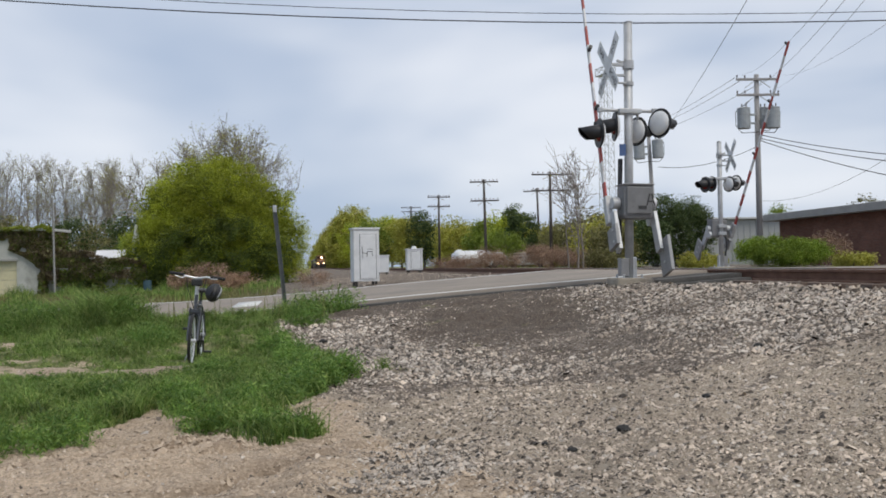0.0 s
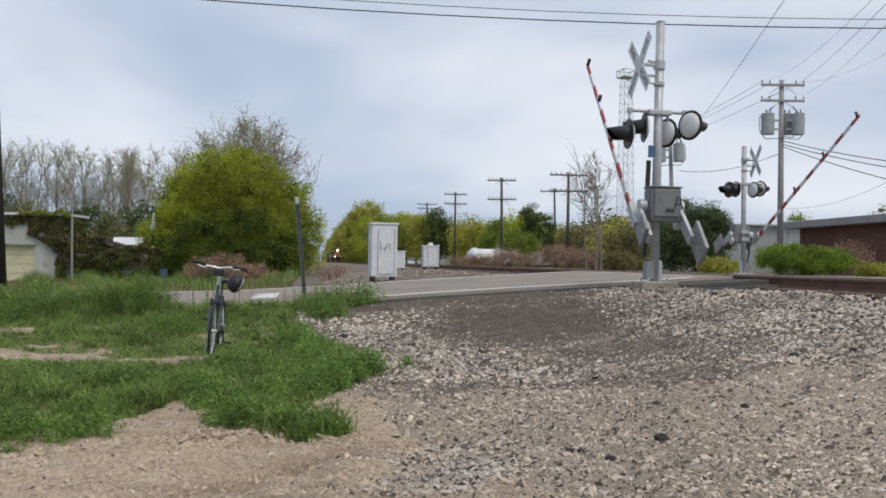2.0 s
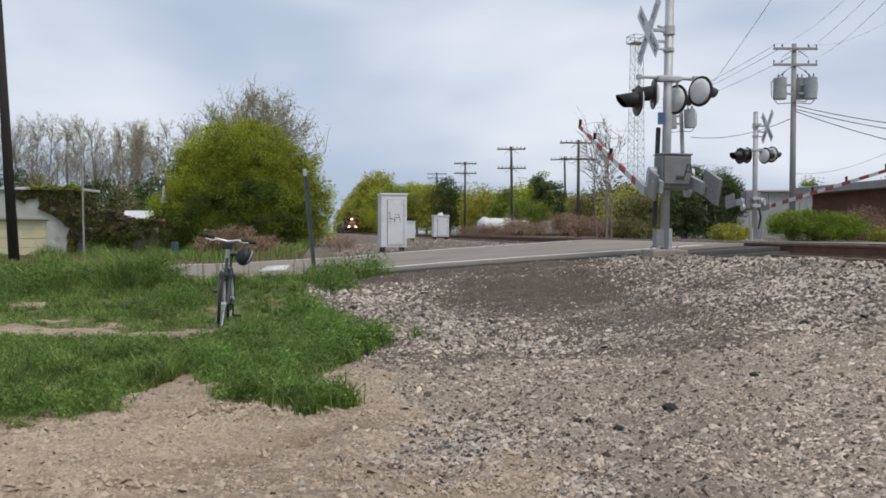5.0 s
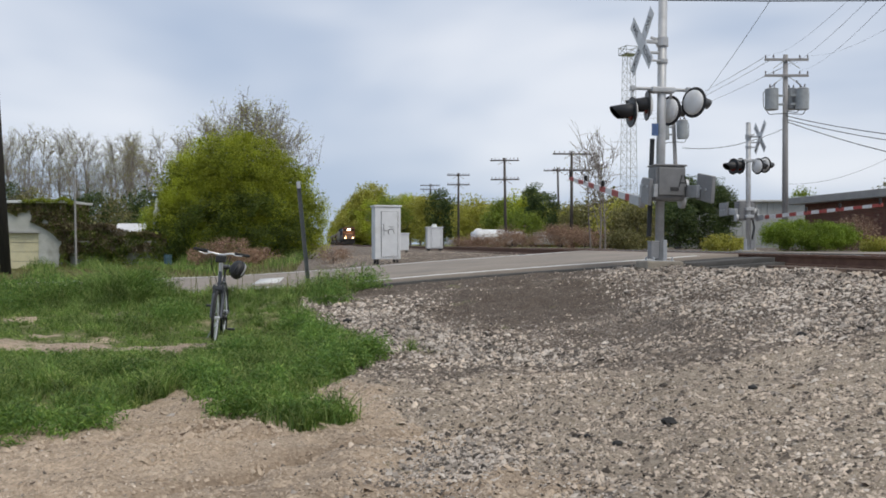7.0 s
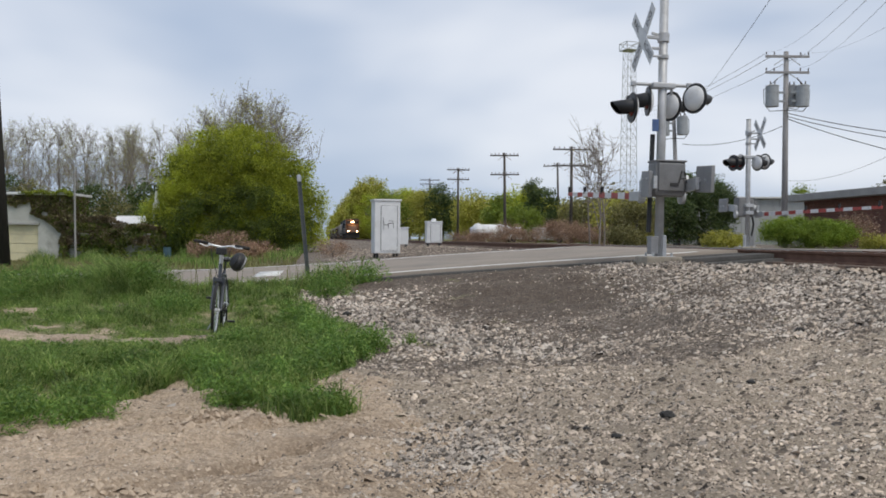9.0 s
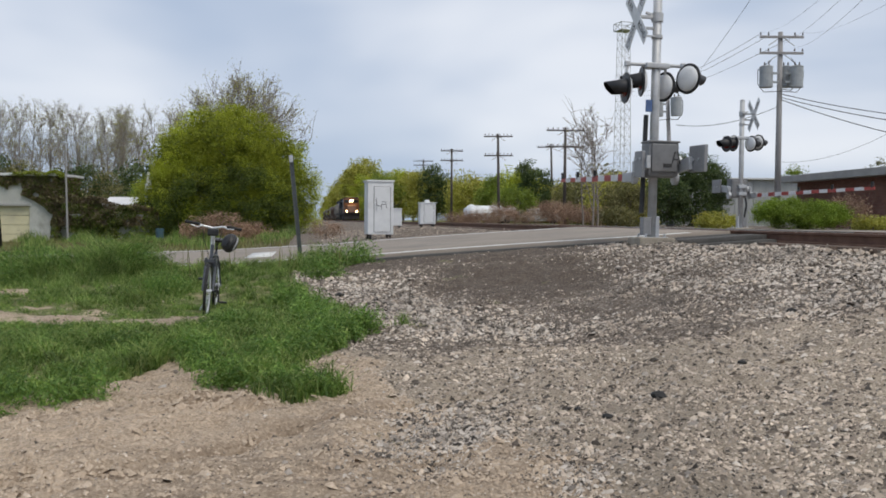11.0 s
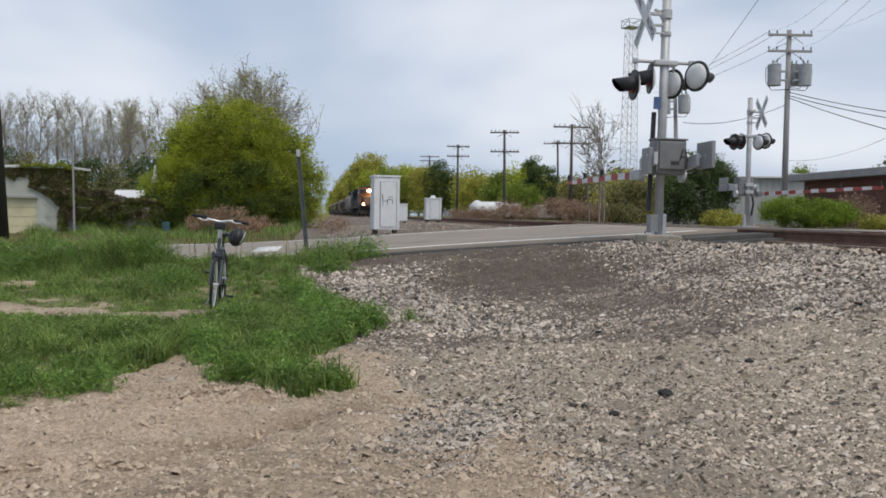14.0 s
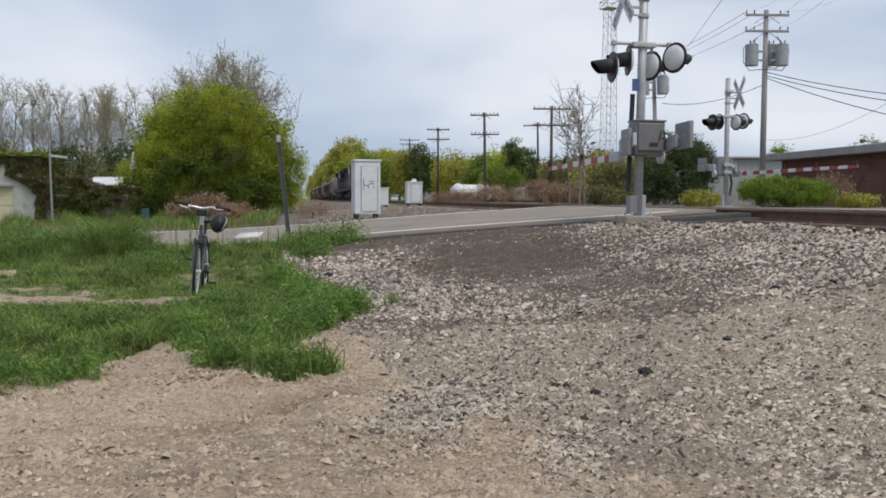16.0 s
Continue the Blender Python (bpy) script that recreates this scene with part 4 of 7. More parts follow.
def utility_pole(x, y, h, yaw, label, arms, cans, wood="grey_wood", lean=0, r=0.17, span=2.3):
    z = gz(x, y)
    s = thing("utility_pole", label, "utility pole", pose(x, y, z - 0.3, 0, lean, yaw), group="utility poles")
    bm = bmesh.new()
    rod(bm, (0, 0, 0), (0, 0, h + 0.3), r, r * 0.7, 14)
    part("pole", bm, M[wood], s, "", True)
    for dz in arms:
        bm = bmesh.new()
        box(bm, (0, -0.16, h + 0.3 - dz), (span, 0.1, 0.12), bevel=0.01)
        a = part("crossarm", bm, M[wood], s)
        bm = bmesh.new()
        for t in (-1, 1):
            box(bm, (t * 0.35, -0.15, h + 0.3 - dz - 0.22), (0.8, 0.014, 0.04), (0, t * 35, 0))
        part("brace", bm, M["galv"], a)
        for px in (-0.48, -0.3, 0.3, 0.48):
            bm = bmesh.new()
            insulator(bm, px * span, -0.16, h + 0.36 - dz)
            part("insulator", bm, M["porcelain"], a)
    for cx, cy, dz in cans:
        transformer(s, cx, cy, h + 0.3 - dz)
    for k in range(len(cans)):
        cx, cy, dz = cans[k]
        bm = bmesh.new()
        sg = 1 if cx > 0 else -1
        pts = [(sg * 0.5, -0.2, h + 0.3 - dz + 0.9), (cx + sg * 0.42, -0.2, h + 0.3 - dz + 0.35), (cx + sg * 0.4, -0.2, h + 0.3 - dz - 0.35), (cx + sg * 0.1, -0.2, h + 0.3 - dz - 0.75), (0, -0.2, h + 0.3 - dz - 0.7)]
        pipe(bm, pts, 0.018, 6)
        part("jumper_cable", bm, M["wire"], s)
    return s


XF = sighted(1389, 98, 45)
UP = utility_pole(XF[0], 45, XF[2] - gz(XF[0], 45), 0, "tall grey wooden utility pole carrying transformers", (0.28, 1.1), ((-0.8, -0.25, 2.35), (0.72, -0.35, 2.35), (0.42, 0.35, 2.25)), span=2.25)
X2 = sighted(1202, 170, 52)
UP2 = utility_pole(X2[0] + 0.0, 52, sighted(1202, 205, 52)[2] - gz(X2[0], 52), 0, "grey wooden utility pole with a pair of transformers", (), ((-0.68, -0.2, 0.9), (0.42, -0.3, 0.9)), lean=-2.5, r=0.15)
# the dark pole at the edge of the grass
DP = thing("utility_pole", "black creosoted utility pole beside the weedy verge", "utility pole", pose(-18.05, 36.0, 0.2, 0, -3.4, 0), group="utility poles")
bm = bmesh.new()
rod(bm, (0, 0, -0.2), (0, 0, 11.5), 0.215, 0.16, 16)
part("pole", bm, M["dark_wood"], DP, "", True)

# lattice tower far behind
TW = sighted(1113, 98, 120)
tower = thing("lattice_tower", "slim grey steel lattice tower with a railed top", "tower", pose(TW[0], 120, gz(TW[0], 120), 0, 0, 20))
th = TW[2] - gz(TW[0], 120)
cw = 0.62
for i, j in ((-1, -1), (1, -1), (1, 1), (-1, 1)):
    bm = bmesh.new()
    rod(bm, (i * cw * 1.5, j * cw * 1.5, 0), (i * cw, j * cw, th), 0.04, 0.035, 5)
    part("leg", bm, M["galv"], tower)
levels = 22
for k in range(levels):
    z0, z1 = th * k / levels, th * (k + 1) / levels
    c0, c1 = cw * (1.5 - 0.5 * k / levels), cw * (1.5 - 0.5 * (k + 1) / levels)
    bm = bmesh.new()
    cs = ((-1, -1), (1, -1), (1, 1), (-1, 1))
    for q in range(4):
        a, b = cs[q], cs[(q + 1) % 4]
        rod(bm, (a[0] * c0, a[1] * c0, z0), (b[0] * c1, b[1] * c1, z1), 0.018, n=4)
        rod(bm, (b[0] * c0, b[1] * c0, z0), (a[0] * c1, a[1] * c1, z1), 0.018, n=4)
        rod(bm, (a[0] * c1, a[1] * c1, z1), (b[0] * c1, b[1] * c1, z1), 0.018, n=4)
    part("lattice_bay", bm, M["galv"], tower)
bm = bmesh.new()
box(bm, (0, 0, th), (2.0, 2.0, 0.08))
for i in range(4):
    a, b = cs[i], cs[(i + 1) % 4]
    rod(bm, (a[0], a[1], th + 1.0), (b[0], b[1], th + 1.0), 0.05, n=5)
    rod(bm, (a[0], a[1], th), (a[0], a[1], th + 1.05), 0.05, n=5)
    rod(bm, (a[0] * 1.0, a[1], th), (b[0], b[1], th + 1.0), 0.04, n=5)
part("platform", bm, M["galv"], tower)


# overhead wires
def wires():
    far = "thin dark overhead wire against the sky"
    sagging("cable", "thick black cable spanning high over the verge", (-45, 30.2, 14.7), (45, 30.2, 11.5), 3.0, 0.028)
    sagging("wire", far, (-45, 32.0, 15.7), (45, 32.0, 12.3), 3.04, 0.018)
    a = sighted(1206, 214, 51.8)
    b = sighted(1420, -90, 14)
    sagging("wire", far, a, b, 0.25, 0.006)
    top = XF[2]
    for dx, bx, by, r in ((-1.05, 1560, -60, 0.010), (-0.6, 1600, -70, 0.012), (0.65, 1640, -75, 0.012), (1.05, 1700, -30, 0.010)):
        sagging("wire", far, (XF[0] + dx, 44.8, top - (0.05 if abs(dx) > 1 else 0.85)), sighted(bx, by, 12), 0.35, r * 0.35)
    for k, (py, dy) in enumerate(((206, 250), (212, 264), (216, 296))):
        sagging("cable", "thick black service cable from the transformers", sighted(1392, py, 44.7), sighted(1690, dy, 33), 0.15, 0.02)
    sagging("cable", "black cable slung between two utility poles", sighted(1208, 262, 51.8), sighted(1387, 228, 45.1), 0.4, 0.02)
    for dx, py in ((-1.05, 175), (-0.5, 182), (0.9, 190)):
        sagging("wire", far, (XF[0] + dx, 45.2, top - 0.1), sighted(1120, py + 20, 150), 1.2, 0.012)
    sagging("wire", far, sighted(1387, 325, 60), sighted(1700, 200, 40), 1.0, 0.012)
    sagging("wire", "slack wire tied to the dark pole", (-18.3, 36, 4.0), (-34, 33, 5.5), 0.4, 0.02)


wires()

# ---- plants ----
rng = np.random.default_rng(7)
M["bark"] = surface("grey_bark", (0.10, 0.085, 0.075), (0.2, 0.175, 0.155), 0.9, 0, 5, 30, 0.3)
M["twig"] = surface("pale_twigs", (0.2, 0.17, 0.15), (0.32, 0.285, 0.25), 0.9, 0, 2, 30, 0.1)
M["leaf_lime"] = leafy("leaf_lime", (0.265, 0.315, 0.024), (0.375, 0.42, 0.036), (0.52, 0.55, 0.06), 0.45, 0.6, 0.42)
M["leaf_spring"] = leafy("leaf_spring", (0.30, 0.31, 0.05), (0.40, 0.39, 0.065), (0.50, 0.45, 0.09))
M["leaf_dark"] = leafy("leaf_dark", (0.035, 0.062, 0.02), (0.075, 0.115, 0.032), (0.15, 0.19, 0.05))
M["leaf_mid"] = leafy("leaf_mid", (0.15, 0.21, 0.028), (0.21, 0.28, 0.038), (0.30, 0.35, 0.05))
M["leaf_bright"] = leafy("leaf_bright", (0.11, 0.18, 0.015), (0.21, 0.31, 0.03), (0.36, 0.44, 0.06))
M["leaf_brown"] = leafy("dead_stems", (0.21, 0.125, 0.08), (0.34, 0.215, 0.14), (0.46, 0.32, 0.21), 0.1)
# dimmer lime for the thicket's shaded inside; also ivy on the roof edge
M["leaf_inner_and_roof"] = leafy("leaf_inner_and_roof", (0.14, 0.18, 0.02), (0.22, 0.26, 0.03), (0.32, 0.36, 0.04), 0.45)
# darker still for shade at the thicket's foot; also the dark green ivy
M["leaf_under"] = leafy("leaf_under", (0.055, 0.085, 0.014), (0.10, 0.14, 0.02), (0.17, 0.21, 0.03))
M["leaf_olive"] = leafy("leaf_olive", (0.12, 0.12, 0.045), (0.22, 0.21, 0.075), (0.33, 0.29, 0.12))


def leaves(centres, size, tilt=1.0, aspect=0.6):
    """Bent leaf quads (two triangles each) at the places given."""
    n = len(centres)
    d = rng.normal(size=(n, 3))
    d /= np.linalg.norm(d, axis=1)[:, None]
    e = rng.normal(size=(n, 3))
    e -= (e * d).sum(1)[:, None] * d
    e /= np.linalg.norm(e, axis=1)[:, None]
    s = size * rng.uniform(0.6, 1.4, n)[:, None]
    a = centres - d * s
    b = centres + e * s * aspect
    c = centres + d * s
    f = centres - e * s * aspect
    V = np.stack([a, b, c, f], 1).reshape(-1, 3)
    F = np.arange(4 * n).reshape(-1, 4)
    return V, F


def limb_mesh(segs, sides=4):
    """Tapered tubes: rows of (ax, ay, az, bx, by, bz, r0, r1)."""
    segs = np.asarray(segs)
    a, b = segs[:, :3], segs[:, 3:6]
    d = b - a
    d = d / (np.linalg.norm(d, axis=1)[:, None] + 1e-9)
    ref = np.where(np.abs(d[:, 2:3]) < 0.9, [[0, 0, 1.0]], [[1.0, 0, 0]])
    p = np.cross(d, ref)
    p /= np.linalg.norm(p, axis=1)[:, None]
    q = np.cross(d, p)
    ang = 2 * np.pi * np.arange(sides) / sides
    ca, sa = np.cos(ang)[None, :, None], np.sin(ang)[None, :, None]
    o = p[:, None] * ca + q[:, None] * sa
    V = np.concatenate([a[:, None] + o * segs[:, 6][:, None, None], b[:, None] + o * segs[:, 7][:, None, None]], 1).reshape(-1, 3)
    base = (np.arange(len(segs)) * 2 * sides)[:, None]
    j = np.arange(sides)
    F = np.stack([base + j, base + (j + 1) % sides, base + sides + (j + 1) % sides, base + sides + j], -1).reshape(-1, 4)
    return V, F


def grow(h, spread_, levels=4, r=0.12, split=3, up=0.6, start=0.25, seed=0, wander=0.25, thick=0.004):
    """Limbs of a tree as tapered segments, and the tips."""
    rs = np.random.default_rng(seed)
    segs, tips = [], []

    def go(p, d, ln, rad, lev):
        steps = 3
        for i in range(steps):
            d2 = d + rs.normal(size=3) * wander * (0.5 if lev == 0 else 1)
            d2[2] += 0.1 * up
            d2 /= np.linalg.norm(d2)
            q = p + d2 * ln / steps
            r1 = rad * (0.86 if lev < levels else 0.6)
            segs.append((*p, *q, rad, r1))
            if lev < levels and (lev > 0 or i >= 1):
                for _ in range(split if i == steps - 1 else max(1, split - 1)):
                    s = rs.normal(size=3) * spread_
                    nd = d2 * up + s
                    nd[2] = abs(nd[2]) * 0.7 + 0.25 * up
                    nd /= np.linalg.norm(nd)
                    go(q, nd, ln * rs.uniform(0.5, 0.75), r1 * 0.62, lev + 1)
            p, d, rad = q, d2, r1
        if lev >= levels - 1:
            tips.append(p)

    go(np.zeros(3), np.array([0, 0, 1.0]), h * 0.5, r, 0)
    segs = np.array(segs)
    top = segs[:, 5].max()
    segs[:, :6] *= h / top
    segs[:, 6:] = np.maximum(segs[:, 6:], thick)
    return segs, np.array(tips) * h / top


def crown_points(lobes, n, shell=0.55, seed=0, clumps=60, clump_r=0.35):
    """Leaf places in clumps spread over lobes (x, y, z, rx, ry, rz)."""
    rs = np.random.default_rng(seed)
    lobes = np.asarray(lobes, dtype=float)
    vol = lobes[:, 3] * lobes[:, 4] * lobes[:, 5]
    ids = rs.choice(len(lobes), clumps, p=vol / vol.sum())
    d = rs.normal(size=(clumps, 3))
    d /= np.linalg.norm(d, axis=1)[:, None]
    rad = rs.uniform(shell, 1.0, clumps)[:, None] ** 0.6
    c = lobes[ids, :3] + d * rad * lobes[ids, 3:]
    k = rs.integers(0, clumps, n)
    off = np.clip(rs.normal(size=(n, 3)), -1.5, 1.5) * clump_r * rs.uniform(0.4, 1.3, clumps)[k][:, None]
    off[:, 2] *= 0.75
    return c[k] + off


def leafy_tree(name, label, x, y, lobes, n, size, mat, trunk_h, trunk_r, seed, clumps=80, clump_r=0.35, category="tree", group="", shell=0.5, aspect=0.6):
    z = gz(x, y)
    t = thing(name, label, category, pose(x, y, z - 0.05), group)
    segs, tips = grow(trunk_h, 0.55, 3, trunk_r, 2, 0.7, seed=seed)
    V, F = limb_mesh(segs)
    mesh_object("trunk", V, F, [M["bark"]], t, smooth=True)
    pts = crown_points(lobes, n, shell, seed, clumps, clump_r)
    pts[:, 2] = np.maximum(pts[:, 2], 0.06)
    V, F = leaves(pts, size, aspect=aspect)
    mesh_object("crown", V, F, [M[mat]], t)
    return t


def wood_tree(label, x, y, h, seed, wide=0.3, boughs=26, buds=700, group="", rise=1.6, low=0.3, stem_r=0.011):
    """A forest-grown tree: a long stem, boughs rising from its upper part, twigs on each."""
    rs = np.random.default_rng(seed)
    z = gz(x, y)
    t = thing("tree", label, "tree", pose(x, y, z - 0.05), group)
    segs, tips = [], []

    def run(p, d, ln, r0, steps, wander, lift):
        pts = [p]
        for i in range(steps):
            d = d + rs.normal(size=3) * wander
            d[2] += lift
            d = d / np.linalg.norm(d)
            q = p + d * ln / steps
            segs.append((*p, *q, r0 * (1 - i / steps) + 0.5 * stem_r, r0 * (1 - (i + 1) / steps) + 0.5 * stem_r))
            p = q
            pts.append(p)
        return pts

    stem = run(np.zeros(3), np.array([0, 0, 1.0]), h * 0.97, stem_r * h, 10, 0.06, 0.05)
    for b in range(boughs):
        f = low + (0.95 - low) * rs.random() ** 0.8
        k = min(int(f * 10), 9)
        p = stem[k] + (stem[k + 1] - stem[k]) * (f * 10 - k)
        a = rs.uniform(0, 2 * np.pi)
        d = np.array([np.cos(a), np.sin(a), rise])
        ln = h * wide * (1.15 - f) * rs.uniform(0.7, 1.3) + 0.06 * h
        pts = run(p, d / np.linalg.norm(d), ln, 0.4 * stem_r * h * (1.2 - f), 4, 0.14 if rise < 2 else 0.05, 0.06)
        for q in pts[1:]:
            for _ in range(3):
                e = rs.normal(size=3) * 0.6 + np.array([np.cos(a) * 0.5, np.sin(a) * 0.5, 0.8])
                tw = run(q, e / np.linalg.norm(e), ln * rs.uniform(0.2, 0.42), 0.010, 2, 0.2, 0.05)
                e = e + rs.normal(size=3) * 0.7
                tips.append(run(tw[1], e / np.linalg.norm(e), ln * rs.uniform(0.12, 0.28), 0.005, 2, 0.2, 0.05)[-1])
                tips.append(tw[-1])
    V, F = limb_mesh(segs, 4)
    mesh_object("trunk", V, F, [M["twig"]], t)
    tips = np.array(tips)
    pts = tips[rs.integers(0, len(tips), buds)] + rs.normal(size=(buds, 3)) * 0.16
    V, F = leaves(pts, 0.04)
    mesh_object("crown", V, F, [M["leaf_spring"]], t)
    return t


# the big lime-green thicket beside the track, with a bare tree rising out of it
THICKET = [(0, 0, 2.9, 4.0, 3, 2.9), (-3.0, 0, 2.0, 2.3, 2.4, 2.0), (3.0, 0, 2.3, 2.3, 2.6, 2.3), (0.1, -0.3, 5.2, 3.1, 2.4, 2.3), (-2.0, 0, 4.4, 2.3, 2, 2.0), (2.6, 0, 4.2, 2.0, 1.8, 2.0), (-1.6, -0.8, 1.3, 2.6, 2, 1.2), (1.8, -0.8, 1.3, 2.6, 2, 1.2)]
thicket = leafy_tree("thicket", "rounded lime-green spring thicket beside the track", -11.9, 50, THICKET, 290000, 0.042, "leaf_lime", 5.5, 0.14, 3, clumps=1000, clump_r=0.34, shell=0.66, aspect=0.42)
# inner leaves coloured darker to stand for shade within the crown
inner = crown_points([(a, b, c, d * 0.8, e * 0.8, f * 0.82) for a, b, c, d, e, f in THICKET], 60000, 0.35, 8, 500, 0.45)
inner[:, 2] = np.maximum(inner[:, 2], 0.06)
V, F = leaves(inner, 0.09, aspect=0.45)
mesh_object("inner_crown", V, F, [M["leaf_inner_and_roof"]], thicket)["label"] = "leaves inside the thicket, coloured darker for shade"
# low leaves coloured darkest, standing for shade at the foot
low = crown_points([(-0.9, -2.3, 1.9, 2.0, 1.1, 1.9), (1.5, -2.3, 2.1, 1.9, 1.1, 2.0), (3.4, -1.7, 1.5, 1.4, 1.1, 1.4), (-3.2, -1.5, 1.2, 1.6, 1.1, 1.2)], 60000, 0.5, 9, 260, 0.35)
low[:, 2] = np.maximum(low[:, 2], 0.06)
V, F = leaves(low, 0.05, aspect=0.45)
mesh_object("foot_leaves", V, F, [M["leaf_under"]], thicket)["label"] = "low leaves at the thicket's foot, coloured darker for shade"
for bx, by, bh, seed in ((-13.6, 53.5, 8.4, 5), (-12.5, 54, 9.6, 9), (-11.4, 53.6, 9.4, 12), (-10.2, 53.2, 8.4, 14)):
    wood_tree("leafless grey tree rising behind the lime thicket", bx, by, bh, seed, 0.5, 40, 2600, "bare trees", 0.75)
leafy_tree("bramble", "brown leafless bramble mound in front of the thicket", -9.9, 42,
           [(0, 0, 0.4, 1.9, 1.2, 0.9), (1.2, 0, 0.3, 1.2, 1, 0.7), (-1.3, 0, 0.3, 1.2, 1, 0.6)], 12000, 0.07, "leaf_brown", 1.2, 0.03, 4, clumps=120, clump_r=0.25, category="bush", shell=0.2, aspect=0.18)
# woods along the line, far off
for i, d in enumerate((245, 275, 310, 350, 400, 470, 560, 680)):
    off = 15.5 + 2.0 * (i % 2)
    h = 17.0 if i < 6 else 16
    leafy_tree("tree", "tall yellow-green spring tree along the railway", off - SLOPE * d, d, [(0, 0, h * 0.45, 7, 8, h * 0.42), (0, 0, h * 0.72, 5, 6, h * 0.3), (0, 0, h * 0.25, 6.5, 8, h * 0.25)], 30000, 0.24, "leaf_lime" if i % 2 else "leaf_spring", h * 0.7, 0.3, 20 + i, clumps=260, clump_r=1.05, group="trees along the railway")

# ---- buildings ----
M["block_wall"] = surface("weathered_block_wall", (0.40, 0.40, 0.365), (0.54, 0.54, 0.50), 0.9, 0, 0.9, 30, 0.2, dirt=(0.14, 0.13, 0.1), dirt_amount=0.6)
M["cream_door"] = surface("cream_door_paint", (0.60, 0.54, 0.34), (0.70, 0.64, 0.43), 0.6, 0, 1.5, 30, 0.05, dirt=(0.4, 0.37, 0.28), dirt_amount=0.4)
M["roof_felt"] = surface("roof_felt", (0.20, 0.19, 0.18), (0.3, 0.29, 0.27), 0.9, 0, 1, 30, 0.1)
M["roof_white"] = surface("white_roof", (0.55, 0.55, 0.55), (0.7, 0.7, 0.7), 0.7, 0, 1, 30, 0.05)


def brick_material():
    m, n, l, p = nodes_of("red_brick")
    co, br, ns = n.new("ShaderNodeTexCoord"), n.new("ShaderNodeTexBrick"), n.new("ShaderNodeTexNoise")
    mp = n.new("ShaderNodeMapping")
    mp.inputs["Rotation"].default_value = (radians(90), 0, 0)
    l.new(co.outputs["Object"], mp.inputs["Vector"])
    l.new(mp.outputs[0], br.inputs["Vector"])
    br.inputs["Color1"].default_value, br.inputs["Color2"].default_value, br.inputs["Mortar"].default_value = (0.13, 0.05, 0.034, 1), (0.2, 0.08, 0.052, 1), (0.2, 0.14, 0.11, 1)
    br.inputs["Scale"].default_value, br.inputs["Brick Width"].default_value, br.inputs["Row Height"].default_value, br.inputs["Mortar Size"].default_value = 1.0, 0.21, 0.075, 0.008
    ns.inputs["Scale"].default_value, ns.inputs["Detail"].default_value = 0.8, 8
    l.new(co.outputs["Object"], ns.inputs["Vector"])
    mr = n.new("ShaderNodeMapRange")
    mr.inputs["To Min"].default_value, mr.inputs["To Max"].default_value = 0.5, 1.5
    hv = n.new("ShaderNodeHueSaturation")
    l.new(ns.outputs[0], mr.inputs[0])
    l.new(mr.outputs[0], hv.inputs["Value"])
    l.new(br.outputs[0], hv.inputs["Color"])
    l.new(hv.outputs[0], p.inputs["Base Color"])
    p.inputs["Roughness"].default_value = 0.9
    return m


M["mortar"] = brick_material()
M["pale_metal"] = surface("pale_sheet_metal", (0.33, 0.335, 0.33), (0.42, 0.425, 0.42), 0.6, 0.1, 1, 30, 0.05)
M["fascia"] = surface("grey_fascia", (0.30, 0.295, 0.28), (0.40, 0.39, 0.37), 0.8, 0, 2, 30, 0.05)
M["glass_dark"] = surface("dark_glass", (0.01, 0.012, 0.015), (0.02, 0.022, 0.026), 0.08, 0, 5, 40, 0)
M["rubber"] = surface("tyre_rubber", (0.012, 0.012, 0.012), (0.028, 0.027, 0.026), 0.8, 0, 10, 80, 0.1)
M["bike_grey"] = surface("bicycle_frame_paint", (0.06, 0.065, 0.075), (0.11, 0.118, 0.135), 0.35, 0.2, 10, 60, 0)
M["chrome"] = surface("bright_metal", (0.6, 0.61, 0.62), (0.76, 0.77, 0.78), 0.35, 0.6, 10, 60, 0)
M["hopper_grey_h"] = surface("helmet_grey", (0.3, 0.3, 0.31), (0.4, 0.4, 0.41), 0.4, 0, 6, 50, 0)
M["ivy_brown"] = leafy("ivy_stems", (0.10, 0.07, 0.045), (0.16, 0.12, 0.07), (0.22, 0.18, 0.09), 0.15)
M["barrel"] = surface("blue_plastic", (0.04, 0.085, 0.11), (0.06, 0.12, 0.15), 0.5, 0, 4, 40, 0)


